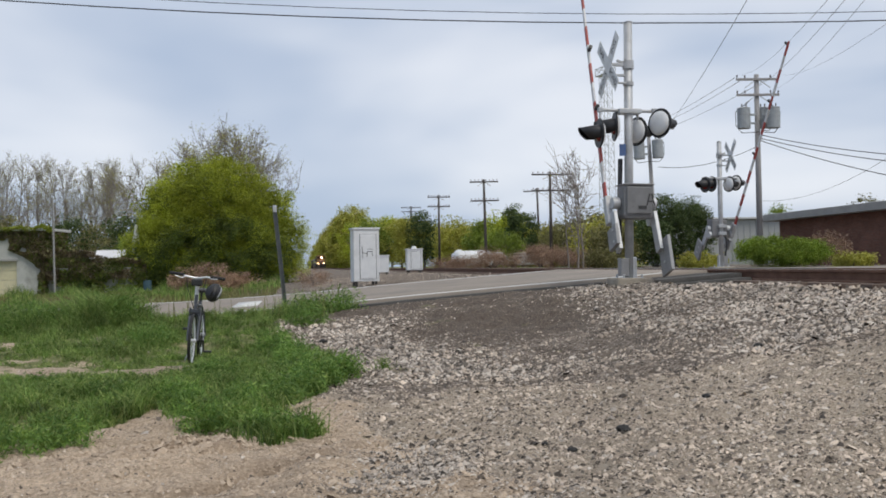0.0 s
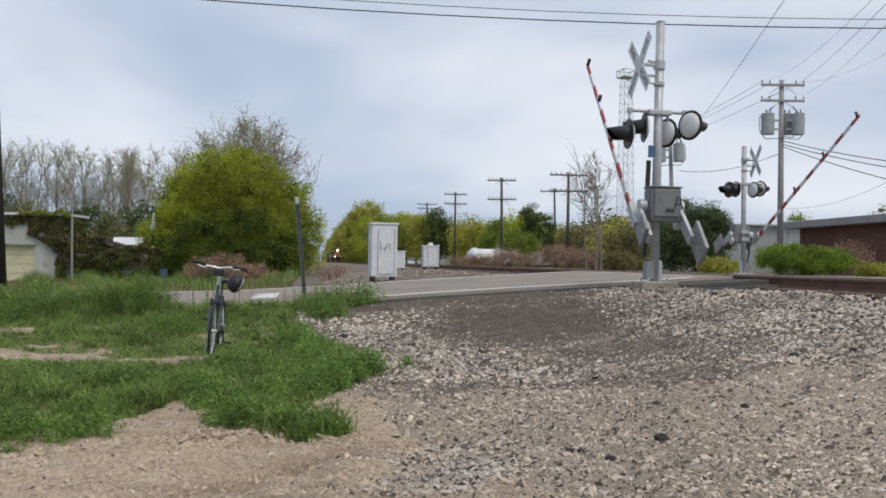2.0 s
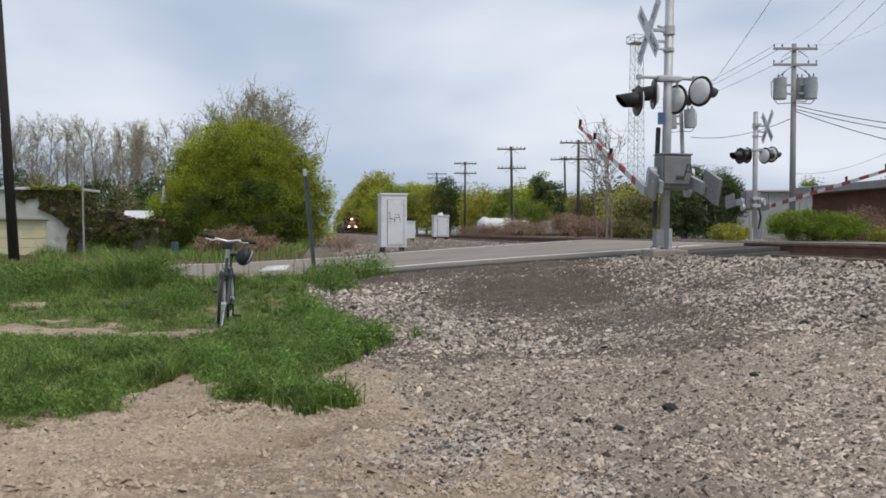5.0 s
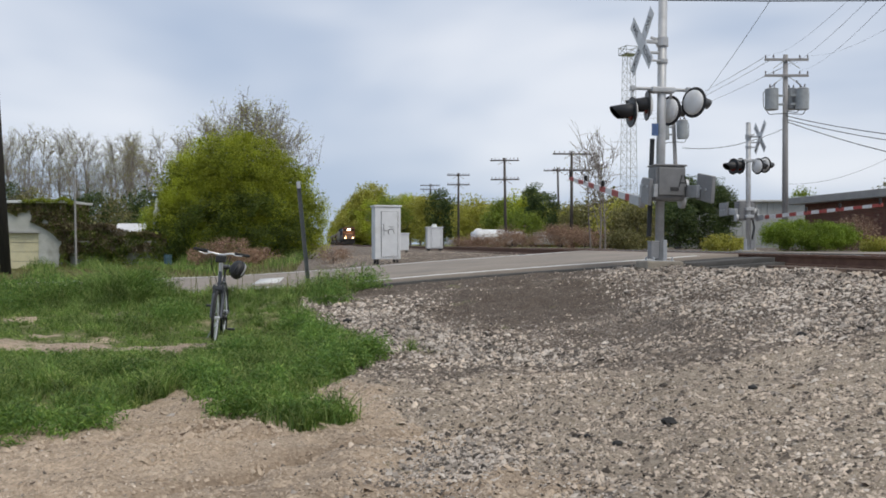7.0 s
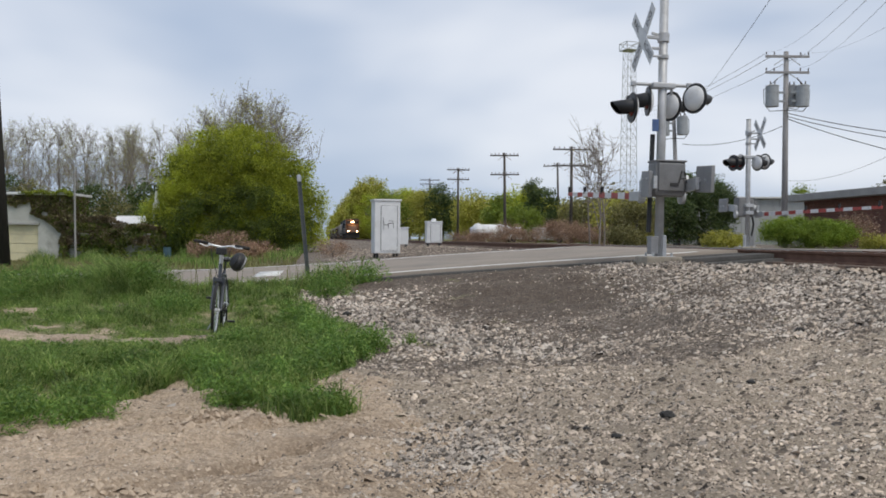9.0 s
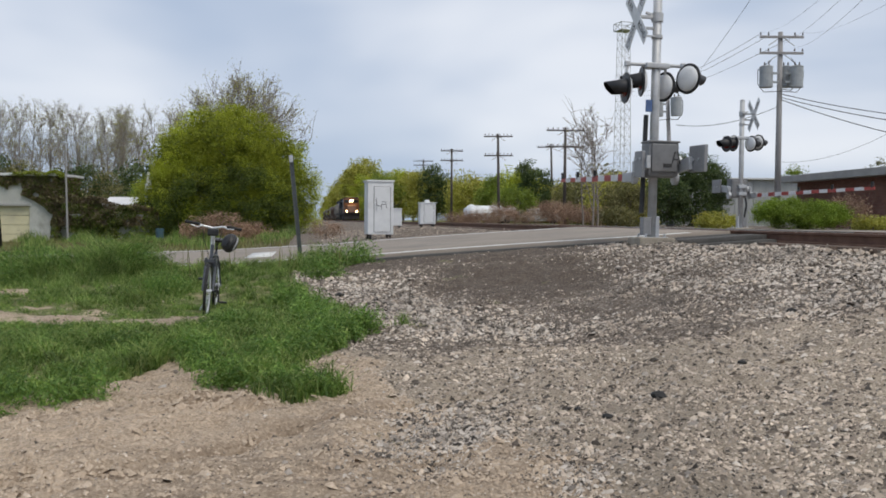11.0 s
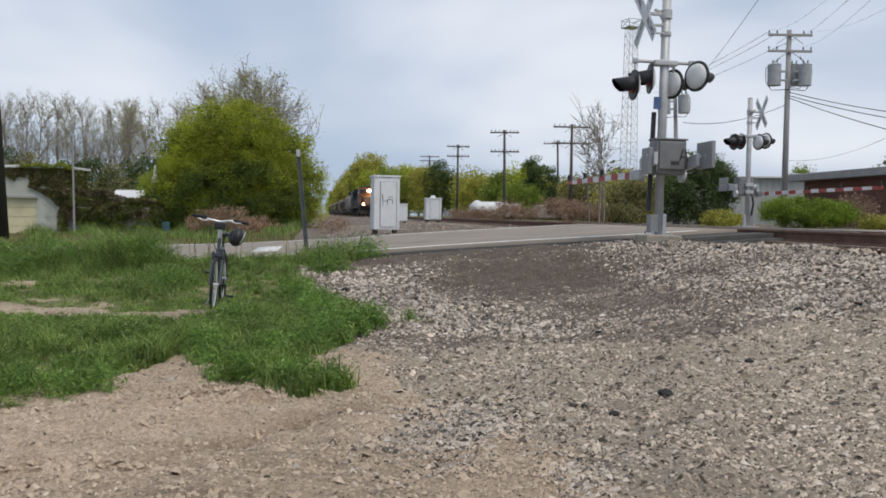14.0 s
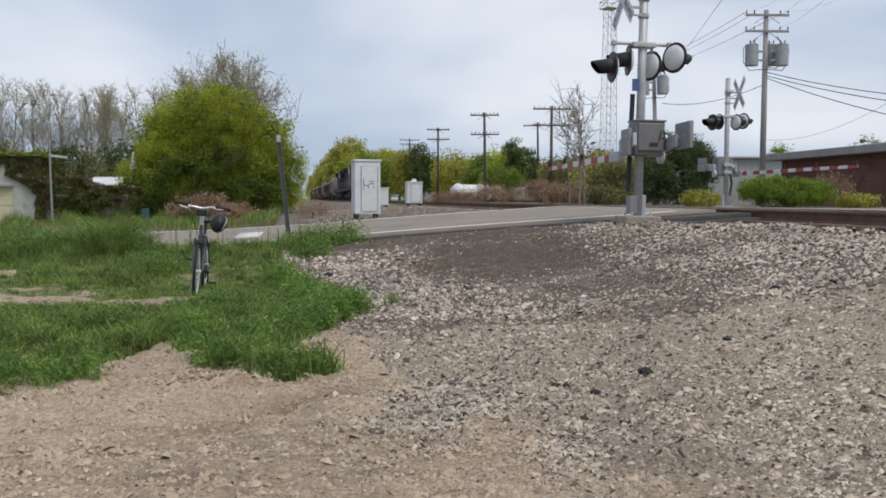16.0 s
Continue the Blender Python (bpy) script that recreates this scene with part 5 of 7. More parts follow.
def garage():
    s = thing("garage", "low concrete block garage overgrown with ivy", "building", pose(0, 0, 0))
    y, x0, x1, zt = 48.0, -34.0, -20.8, 3.72
    dx0, dx1, dz = -25.4, -22.2, 2.08
    bm = bmesh.new()
    box(bm, ((x0 + dx0) / 2, y, zt / 2 - 0.2), (dx0 - x0, 0.3, zt + 0.4), bevel=0.01)
    box(bm, ((dx1 + x1) / 2, y, zt / 2 - 0.2), (x1 - dx1, 0.3, zt + 0.4), bevel=0.01)
    box(bm, ((dx0 + dx1) / 2, y, (zt + dz) / 2), (dx1 - dx0, 0.3, zt - dz))
    box(bm, (x1 - 0.15, y + 1.4, zt / 2 - 0.2), (0.3, 2.5, zt + 0.4))
    box(bm, (x0 + 0.15, y + 1.4, zt / 2 - 0.2), (0.3, 2.5, zt + 0.4))
    box(bm, ((x0 + x1) / 2, y + 2.8, zt / 2 - 0.2), (x1 - x0, 0.3, zt + 0.4))
    part("wall", bm, M["block_wall"], s, "stained grey block wall")
    bm = bmesh.new()
    box(bm, ((x0 + x1) / 2, y + 1.4, zt + 0.08), (x1 - x0 + 0.5, 3.5, 0.14), bevel=0.02)
    part("roof", bm, M["roof_white"], s, "flat roof with a pale edge")
    bm = bmesh.new()
    box(bm, ((dx0 + dx1) / 2, y - 0.02, dz + 0.06), (dx1 - dx0 + 0.2, 0.4, 0.12), bevel=0.01)
    part("lintel", bm, M["fascia"], s, "dark lintel over the door")
    door = None
    for k in range(4):
        bm = bmesh.new()
        box(bm, ((dx0 + dx1) / 2, y + 0.05, dz * (k + 0.5) / 4), (dx1 - dx0, 0.06, dz / 4 - 0.02), bevel=0.01)
        part("door_panel", bm, M["cream_door"], s, "cream painted panel of the garage door")
    # ivy over the corner and the roof's edge
    rs = np.random.default_rng(3)
    # a slanting mat: wide under the roof, narrowing to the foot of the corner
    n = 16000
    pz = zt * rs.random(n) ** 0.55
    reach = 0.35 + 3.4 * smooth01((pz / zt - 0.35) / 0.65) ** 1.5
    px = x1 + 0.15 - reach * rs.random(n) ** 1.3
    ok = value_noise(2.2 * px, 2.6 * pz, 51) + 0.35 * value_noise(6 * px, 6 * pz, 52) > 0.35 + 0.4 * (x1 - px) / 3.5
    px, pz = px[ok], pz[ok]
    for mat, sel, lab in (("ivy_brown", slice(0, None, 2), "leafless brown ivy stems"), ("leaf_olive", slice(1, None, 4), "olive ivy leaves"), ("leaf_under", slice(3, None, 4), "dark green ivy leaves")):
        q = np.stack([px[sel], y - 0.2 - np.abs(rs.normal(size=len(px[sel]))) * 0.06, pz[sel]], 1)
        V, F = leaves(q, 0.055)
        mesh_object("ivy", V, F, [M[mat]], s)["label"] = lab
    n = 7000
    q = np.stack([np.full(n, x1 + 0.1) + np.abs(rs.normal(size=n)) * 0.07, y + rs.uniform(-0.2, 2.8, n), 0.1 + (zt - 0.1) * rs.random(n) ** 0.8], 1)
    for mat, sel in (("ivy_brown", slice(0, None, 2)), ("leaf_under", slice(1, None, 2))):
        V, F = leaves(q[sel], 0.06)
        mesh_object("ivy", V, F, [M[mat]], s)["label"] = "ivy over the end wall"
    n = 4200
    mx = x1 + 0.4 - 2.6 * rs.random(n) ** 1.2
    V, F = leaves(np.stack([mx, y - 0.15 + rs.normal(size=n) * 0.2, zt + 0.12 + rs.normal(size=n) * 0.05 + 0.2 * (value_noise(2.5 * mx, 0 * mx, 57) - 0.4)], 1), 0.05)
    mesh_object("ivy", V, F, [M["leaf_inner_and_roof"]], s)["label"] = "yellow-green ivy along the roof edge"


def ivy_wall():
    s = thing("garden_wall", "old wall buried under dark green and brown ivy", "wall", pose(0, 0, 0))
    bm = bmesh.new()
    box(bm, (-18.0, 48.35, 0.7), (5.4, 0.4, 1.9), bevel=0.03)
    part("wall", bm, M["block_wall"], s)
    rs = np.random.default_rng(4)
    for mat, n, lo, hi, lab in (("leaf_under", 11000, 0.05, 2.2, "dark green ivy"), ("ivy_brown", 8000, 1.0, 2.75, "rust brown ivy top"), ("leaf_olive", 6000, 0.05, 2.7, "olive ivy"), ("leaf_mid", 2500, 0.05, 1.6, "fresh green ivy")):
        x = rs.uniform(-20.9, -15.2, n)
        top = 2.62 - 0.13 * (x + 20.9) + 0.35 * (value_noise(1.6 * x, 0 * x, 53) - 0.3)
        z = np.minimum(rs.uniform(lo, hi, n), top + rs.normal(size=n) * 0.06)
        bulge = value_noise(1.3 * x, 1.5 * z, 54) * 0.7 + value_noise(3.5 * x, 4 * z, 55) * 0.3
        pick = value_noise(2.1 * x, 2.4 * z, 56 + len(mat)) > 0.33
        q = np.stack([x, 48.1 - 0.75 * bulge + rs.normal(size=n) * 0.06, np.maximum(z, 0.1)], 1)[pick]
        V, F = leaves(q, 0.062)
        mesh_object("ivy", V, F, [M[mat]], s)["label"] = lab


garage()
ivy_wall()

shed = thing("shed", "small low shed with a white metal roof", "shed", pose(-21.4, 62, -0.45))
bm = bmesh.new()
box(bm, (0, 0, 1.4), (3.0, 2.6, 2.8), bevel=0.02)
part("wall", bm, M["concrete"], shed)
for sg in (-1, 1):
    bm = bmesh.new()
    box(bm, (0, sg * 0.75, 3.08), (3.4, 1.75, 0.06), (-20 * sg, 0, 0), 0.01)
    part("roof", bm, M["roof_white"], shed, "white sheet metal roof slope")

stack = thing("flue", "white tapered sheet metal flue behind the ivy wall", "flue", pose(-16.15, 49.2, 0.1))
bm = bmesh.new()
rod(bm, (0, 0, 0), (0, 0, 2.7), 0.22, n=12)
rod(bm, (0, 0, 2.7), (0, 0, 3.35), 0.24, 0.17, 12)
rod(bm, (0, 0, 3.35), (0, 0, 3.95), 0.13, 0.06, 12)
part("pipe", bm, M["roof_white"], stack)

thin = thing("pole", "thin weathered grey pole beside the garage corner", "pole", pose(-19.6, 46.6, 0.0, 0, -1.0, 0))
bm = bmesh.new()
rod(bm, (0, 0, 0), (0, 0, 5.4), 0.06, 0.045, 10)
part("shaft", bm, M["grey_wood"], thin)
drum = thing("barrel", "blue plastic barrel in the weeds", "barrel", pose(-14.2, 45, gz(-14.2, 45)))
bm = bmesh.new()
rod(bm, (0, 0, 0), (0, 0, 0.6), 0.2, n=18)
ring(bm, (0, 0, 0.2), (0, 0, 1), 0.2, 0.02, 18, 6)
ring(bm, (0, 0, 0.42), (0, 0, 1), 0.2, 0.02, 18, 6)
part("body", bm, M["barrel"], drum)


def brick_building():
    s = thing("brick_building", "long low red brick building with a grey roof edge", "building", pose(20.8, 50.0, 1.0, 0, 0, -83))
    L, W, H = 30.0, 14.0, 2.75
    bm = bmesh.new()
    box(bm, (L / 2, W / 2, H / 2 - 0.2), (L, W, H + 0.4), bevel=0.01)
    wall = part("wall", bm, M["mortar"], s, "red brick wall")
    bm = bmesh.new()
    box(bm, (L / 2, W / 2 - 0.1, H + 0.2), (L + 1.2, W + 1.2, 0.4), bevel=0.04)
    part("roof", bm, M["fascia"], s, "grey flat roof with a deep fascia")
    bm = bmesh.new()
    box(bm, (L / 2 + 4.5, W / 2 + 1.0, H + 0.7), (L - 5, W - 4, 0.7), bevel=0.04)
    part("roof_monitor", bm, M["fascia"], s, "raised grey part of the roof")
    bm = bmesh.new()
    rod(bm, (12.5, 6.0, H + 1.4), (12.5, 6.0, H + 2.5), 0.12, n=10)
    rod(bm, (12.5, 6.0, H + 2.5), (12.5, 6.0, H + 2.62), 0.2, n=10)
    part("flue", bm, M["black_paint"], s, "dark flue pipe on the roof")
    bm = bmesh.new()
    box(bm, (3.0, 4, H + 0.75), (0.7, 0.5, 0.3), bevel=0.03)
    part("roof_vent", bm, M["fascia"], s)
    return wall, L, H


BRICK_WALL = brick_building()

shed2 = thing("warehouse", "long pale sheet metal warehouse behind the shrubs", "building", pose(25.6, 72.0, 1.1, 0, 0, -6))
bm = bmesh.new()
box(bm, (0, 4, 1.9), (11, 8, 3.9), bevel=0.02)
part("wall", bm, M["pale_metal"], shed2)
for k in range(22):
    bm = bmesh.new()
    box(bm, (-5.25 + 0.5 * k, -0.03, 1.9), (0.06, 0.06, 3.8), bevel=0.01)
    part("rib", bm, M["pale_metal"], shed2)
bm = bmesh.new()
box(bm, (0, 4, 3.95), (11.6, 8.8, 0.16), bevel=0.03)
part("roof", bm, M["roof_white"], shed2, "pale flat roof")


# ---- things parked far behind the track ----
def parked_van(x, y, yaw, h, length, label):
    s = thing("van", label, "vehicle", pose(x, y, gz(x, y), 0, 0, yaw), group="vehicles parked behind the brush")
    bm = bmesh.new()
    box(bm, (0, 0, h * 0.52), (length, 1.9, h * 0.72), bevel=0.2)
    box(bm, (-0.1 * length, 0, h * 0.85), (length * 0.62, 1.75, h * 0.3), bevel=0.15)
    body = part("body", bm, M["white_paint"], s, "white bodywork")
    for sg in (-1, 1):
        bm = bmesh.new()
        box(bm, (-0.1 * length, sg * 0.89, h * 0.82), (length * 0.5, 0.03, h * 0.17), bevel=0.01)
        part("window", bm, M["glass_dark"], body, "dark side windows")
        for wx in (-0.32, 0.32):
            bm = bmesh.new()
            rod(bm, (wx * length, sg * 0.75, 0.33), (wx * length, sg * 0.97, 0.33), 0.33, n=18)
            part("wheel", bm, M["rubber"], s)
    return s


parked_van(5.2, 84, 10, 1.7, 4.8, "white van parked behind dry brush")
parked_van(10.5, 88, -12, 1.5, 4.4, "white car parked behind dry brush")
parked_van(16.5, 90, 5, 1.6, 4.6, "white car parked behind dry brush")
parked_van(22.5, 92, 0, 1.6, 4.6, "white car parked behind dry brush")
tank = thing("storage_tank", "white rounded storage tank lying on its side", "tank", pose(4.1, 76, gz(4.1, 76), 0, 0, 50))
bm = bmesh.new()
rod(bm, (-1.6, 0, 0.95), (1.6, 0, 0.95), 0.62, n=24)
for sg in (-1, 1):
    rod(bm, (1.6 * sg, 0, 0.95), (2.0 * sg, 0, 0.95), 0.72, 0.3, 24)
part("shell", bm, M["white_paint"], tank, "", True)
for sg in (-1, 1):
    bm = bmesh.new()
    box(bm, (sg * 1.1, 0, 0.17), (0.25, 1.1, 0.45), bevel=0.02)
    part("saddle", bm, M["concrete"], tank)


# ---- the bicycle ----
def bicycle(x, y, z, yaw, lean):
    s = thing("bicycle", "grey hybrid bicycle parked in tall grass, helmet on its handlebar", "bicycle", pose(x, y, z, 0, 0, yaw) @ pose(0, 0, 0, 0, lean, 0))
    # forward is local -y
    R = 0.335
    fw, rw = Vector((0, -0.53, R)), Vector((0, 0.53, R))
    for nm, c in (("front_wheel", fw), ("rear_wheel", rw)):
        bm = bmesh.new()
        ring(bm, c, (1, 0, 0), R - 0.019, 0.019, 40, 8)
        w = part(nm, bm, M["rubber"], s, "black tyred spoked wheel")
        bm = bmesh.new()
        ring(bm, c, (1, 0, 0), R - 0.047, 0.012, 40, 6)
        part("rim", bm, M["chrome"], w, "bright metal rim")
        bm = bmesh.new()
        rod(bm, c + Vector((-0.05, 0, 0)), c + Vector((0.05, 0, 0)), 0.022, n=12)
        part("hub", bm, M["chrome"], w)
        bm = bmesh.new()
        for k in range(28):
            a = 2 * math.pi * k / 28
            rod(bm, c + Vector((0.03 if k % 2 else -0.03, 0, 0)), c + Vector((0, math.cos(a) * (R - 0.05), math.sin(a) * (R - 0.05))), 0.0018, n=4)
        part("spokes", bm, M["chrome"], w, "thin wire spokes")
    bb, st, hb, ht = Vector((0, 0.1, 0.29)), Vector((0, 0.24, 0.80)), Vector((0, -0.365, 0.69)), Vector((0, -0.315, 0.92))
    bm = bmesh.new()
    for a, b, r in ((bb, st, 0.017), (bb, hb, 0.022), (hb + Vector((0, 0.01, 0.08)), st - Vector((0, 0.02, 0.06)), 0.018), (hb, ht, 0.022)):
        rod(bm, a, b, r, n=12)
    for sg in (-1, 1):
        rod(bm, bb + Vector((0.03 * sg, 0, 0)), rw + Vector((0.06 * sg, 0, 0)), 0.010, n=8)
        rod(bm, st + Vector((0.02 * sg, 0, -0.06)), rw + Vector((0.06 * sg, 0, 0)), 0.009, n=8)
    part("frame", bm, M["bike_grey"], s, "blue-grey painted tube frame")
    bm = bmesh.new()
    for sg in (-1, 1):
        pipe(bm, [hb + Vector((0, -0.005, -0.01)), hb + Vector((0.06 * sg, -0.03, -0.06)), fw + Vector((0.06 * sg, 0.01, 0))], 0.015, 10)
        rod(bm, hb + Vector((0.06 * sg, -0.03, -0.06)), hb + Vector((0.05 * sg, -0.07, 0.05)), 0.012, n=8)
    box(bm, hb + Vector((0, -0.035, 0.01)), (0.15, 0.06, 0.05), bevel=0.012)
    part("fork", bm, M["bike_grey"], s, "front fork")
    bm = bmesh.new()
    rod(bm, ht - Vector((0, 0, 0.1)), ht + Vector((0, -0.0, 0.14)), 0.026, n=12)
    rod(bm, ht + Vector((0, 0, 0.14)), ht + Vector((0, -0.09, 0.19)), 0.018, n=12)
    part("stem", bm, M["chrome"], s, "bright handlebar stem")
    c = ht + Vector((0, -0.09, 0.19))
    bm = bmesh.new()
    pipe(bm, [c + Vector((-0.30, 0.05, 0.055)), c + Vector((-0.12, 0.0, 0.02)), c, c + Vector((0.12, 0.0, 0.02)), c + Vector((0.30, 0.05, 0.0))], 0.0125, 10)
    bars = part("handlebar", bm, M["chrome"], s, "flat bright metal handlebar")
    for sg, dz in ((-1, 0.055), (1, 0.0)):
        bm = bmesh.new()
        rod(bm, c + Vector((0.16 * sg, 0.01, 0.025 + 0.25 * dz)), c + Vector((0.34 * sg, 0.058, dz + 0.003)), 0.020, n=12)
        part("grip", bm, M["rubber"], bars, "black rubber grip")
        bm = bmesh.new()
        pipe(bm, [c + Vector((0.13 * sg, -0.02, 0.02)), c + Vector((0.18 * sg, -0.05, 0.0)), c + Vector((0.26 * sg, -0.06, 0.0 + dz * 0.5))], 0.007, 8)
        part("brake_lever", bm, M["chrome"], bars, "bright brake lever")
    bm = bmesh.new()
    box(bm, c + Vector((0.01, -0.06, -0.05)), (0.13, 0.09, 0.09), bevel=0.02)
    part("front_bag", bm, M["black_paint"], s, "small black bag and lamp under the bar")
    bm = bmesh.new()
    for k in range(2):
        pipe(bm, [c + Vector((0.12 * (1 - 2 * k), -0.02, 0.0)), c + Vector((0.1 * (1 - 2 * k), -0.08, -0.12)), hb + Vector((0.01, -0.05, -0.02))], 0.0045, 6)
    part("cable", bm, M["wire"], s)
    bm = bmesh.new()
    bmesh.ops.create_uvsphere(bm, u_segments=18, v_segments=10, radius=1)
    bmesh.ops.transform(bm, matrix=Matrix.Translation(st + Vector((0, 0.03, 0.14))) @ Matrix.Diagonal((0.085, 0.14, 0.035, 1)), verts=bm.verts)
    rod(bm, st, st + Vector((0, 0.02, 0.13)), 0.013, n=10)
    part("saddle", bm, M["black_paint"], s, "black saddle", True)
    bm = bmesh.new()
    ring(bm, bb + Vector((0.05, 0, 0)), (1, 0, 0), 0.085, 0.008, 24, 6)
    rod(bm, bb - Vector((0.07, 0, 0)), bb + Vector((0.07, 0, 0)), 0.02, n=10)
    crank = part("crankset", bm, M["black_paint"], s, "dark chainring and cranks")
    for sg in (-1, 1):
        bm = bmesh.new()
        e = bb + Vector((0.075 * sg, 0.06 * sg, 0.15 * (-sg)))
        rod(bm, bb + Vector((0.075 * sg, 0, 0)), e, 0.012, n=8)
        box(bm, e + Vector((0.06 * sg, 0, 0)), (0.1, 0.07, 0.025), bevel=0.006)
        part("pedal", bm, M["black_paint"], crank, "black pedal on its crank")
    bm = bmesh.new()
    rod(bm, bb + Vector((-0.03, 0.06, -0.02)), bb + Vector((-0.16, 0.12, -0.28)), 0.01, n=8)
    part("kickstand", bm, M["chrome"], s)
    # helmet hung on the bar
    h = thing("helmet", "black and white vented bicycle helmet hanging from the handlebar", "helmet", (pose(x, y, z, 0, 0, yaw) @ pose(0, 0, 0, 0, lean, 0)) @ pose(*(c + Vector((0.22, -0.06, -0.17))), 70, 25, 20))
    bm = bmesh.new()
    bmesh.ops.create_uvsphere(bm, u_segments=24, v_segments=14, radius=1)
    bmesh.ops.transform(bm, matrix=Matrix.Diagonal((0.095, 0.125, 0.10, 1)), verts=bm.verts)
    bmesh.ops.bisect_plane(bm, geom=bm.verts[:] + bm.edges[:] + bm.faces[:], plane_co=(0, 0, -0.02), plane_no=(0, 0, -1), clear_outer=True)
    part("shell", bm, M["black_paint"], h, "black helmet shell", True)
    for k in (-1, 0, 1):
        bm = bmesh.new()
        ring(bm, (0.05 * k, 0, 0.005), (1, 0.0, 0), 0.112 - 0.018 * abs(k), 0.010, 18, 6, arc=(0.5, 2.6))
        part("rib", bm, M["hopper_grey_h"] if k > 0 else M["black_paint"], h, "grey stripe on the helmet")
    bm = bmesh.new()
    pipe(bm, [(-0.09, 0.02, -0.02), (-0.06, -0.02, -0.12), (0, -0.04, -0.15), (0.06, -0.02, -0.12), (0.09, 0.02, -0.02)], 0.006, 6)
    part("strap", bm, M["black_paint"], h)
    return s


bicycle(-2.89, 11.25, gz(-2.80, 10.8), 8.5, 4.0)


# ---- the train ----
M["loco_blue"] = surface("dark_blue_loco_paint", (0.009, 0.011, 0.018), (0.018, 0.021, 0.032), 0.85, 0, 0.8, 20, 0.05, dirt=(0.03, 0.027, 0.024), dirt_amount=0.4)
M["loco_orange"] = surface("orange_loco_paint", (0.08, 0.028, 0.008), (0.12, 0.042, 0.01), 0.5, 0, 0.8, 20, 0.05, dirt=(0.2, 0.09, 0.03), dirt_amount=0.4)
M["truck_steel"] = surface("sooty_steel", (0.015, 0.013, 0.012), (0.04, 0.035, 0.03), 0.8, 0.1, 2, 30, 0.1)
M["hopper_grey"] = surface("grey_freight_paint", (0.2, 0.19, 0.18), (0.32, 0.3, 0.28), 0.8, 0, 0.6, 20, 0.1, dirt=(0.14, 0.09, 0.06), dirt_amount=0.6)
M["hopper_brown"] = surface("brown_freight_paint", (0.07, 0.04, 0.03), (0.12, 0.07, 0.05), 0.8, 0, 0.6, 20, 0.1, dirt=(0.05, 0.035, 0.03), dirt_amount=0.6)
M["headlight"] = glowing("headlight_glow", (1.0, 0.80, 0.5), 18.0)
M["ditchlight"] = glowing("ditch_light_glow", (1.0, 0.62, 0.3), 10.0)


def truck_under(s, y, axles=3, gap=1.7):
    bm = bmesh.new()
    for sg in (-1, 1):
        box(bm, (sg * 1.0, y, 0.55), (0.18, gap * axles, 0.4), bevel=0.04)
    box(bm, (0, y, 0.6), (2.0, 0.5, 0.3), bevel=0.03)
    t = part("truck", bm, M["truck_steel"], s, "sooty wheel truck")
    for k in range(axles):
        yy = y + (k - (axles - 1) / 2) * gap
        for sg in (-1, 1):
            bm = bmesh.new()
            rod(bm, (sg * 0.68, yy, 0.5), (sg * 0.82, yy, 0.5), 0.5, n=20)
            part("wheel", bm, M["truck_steel"], t)


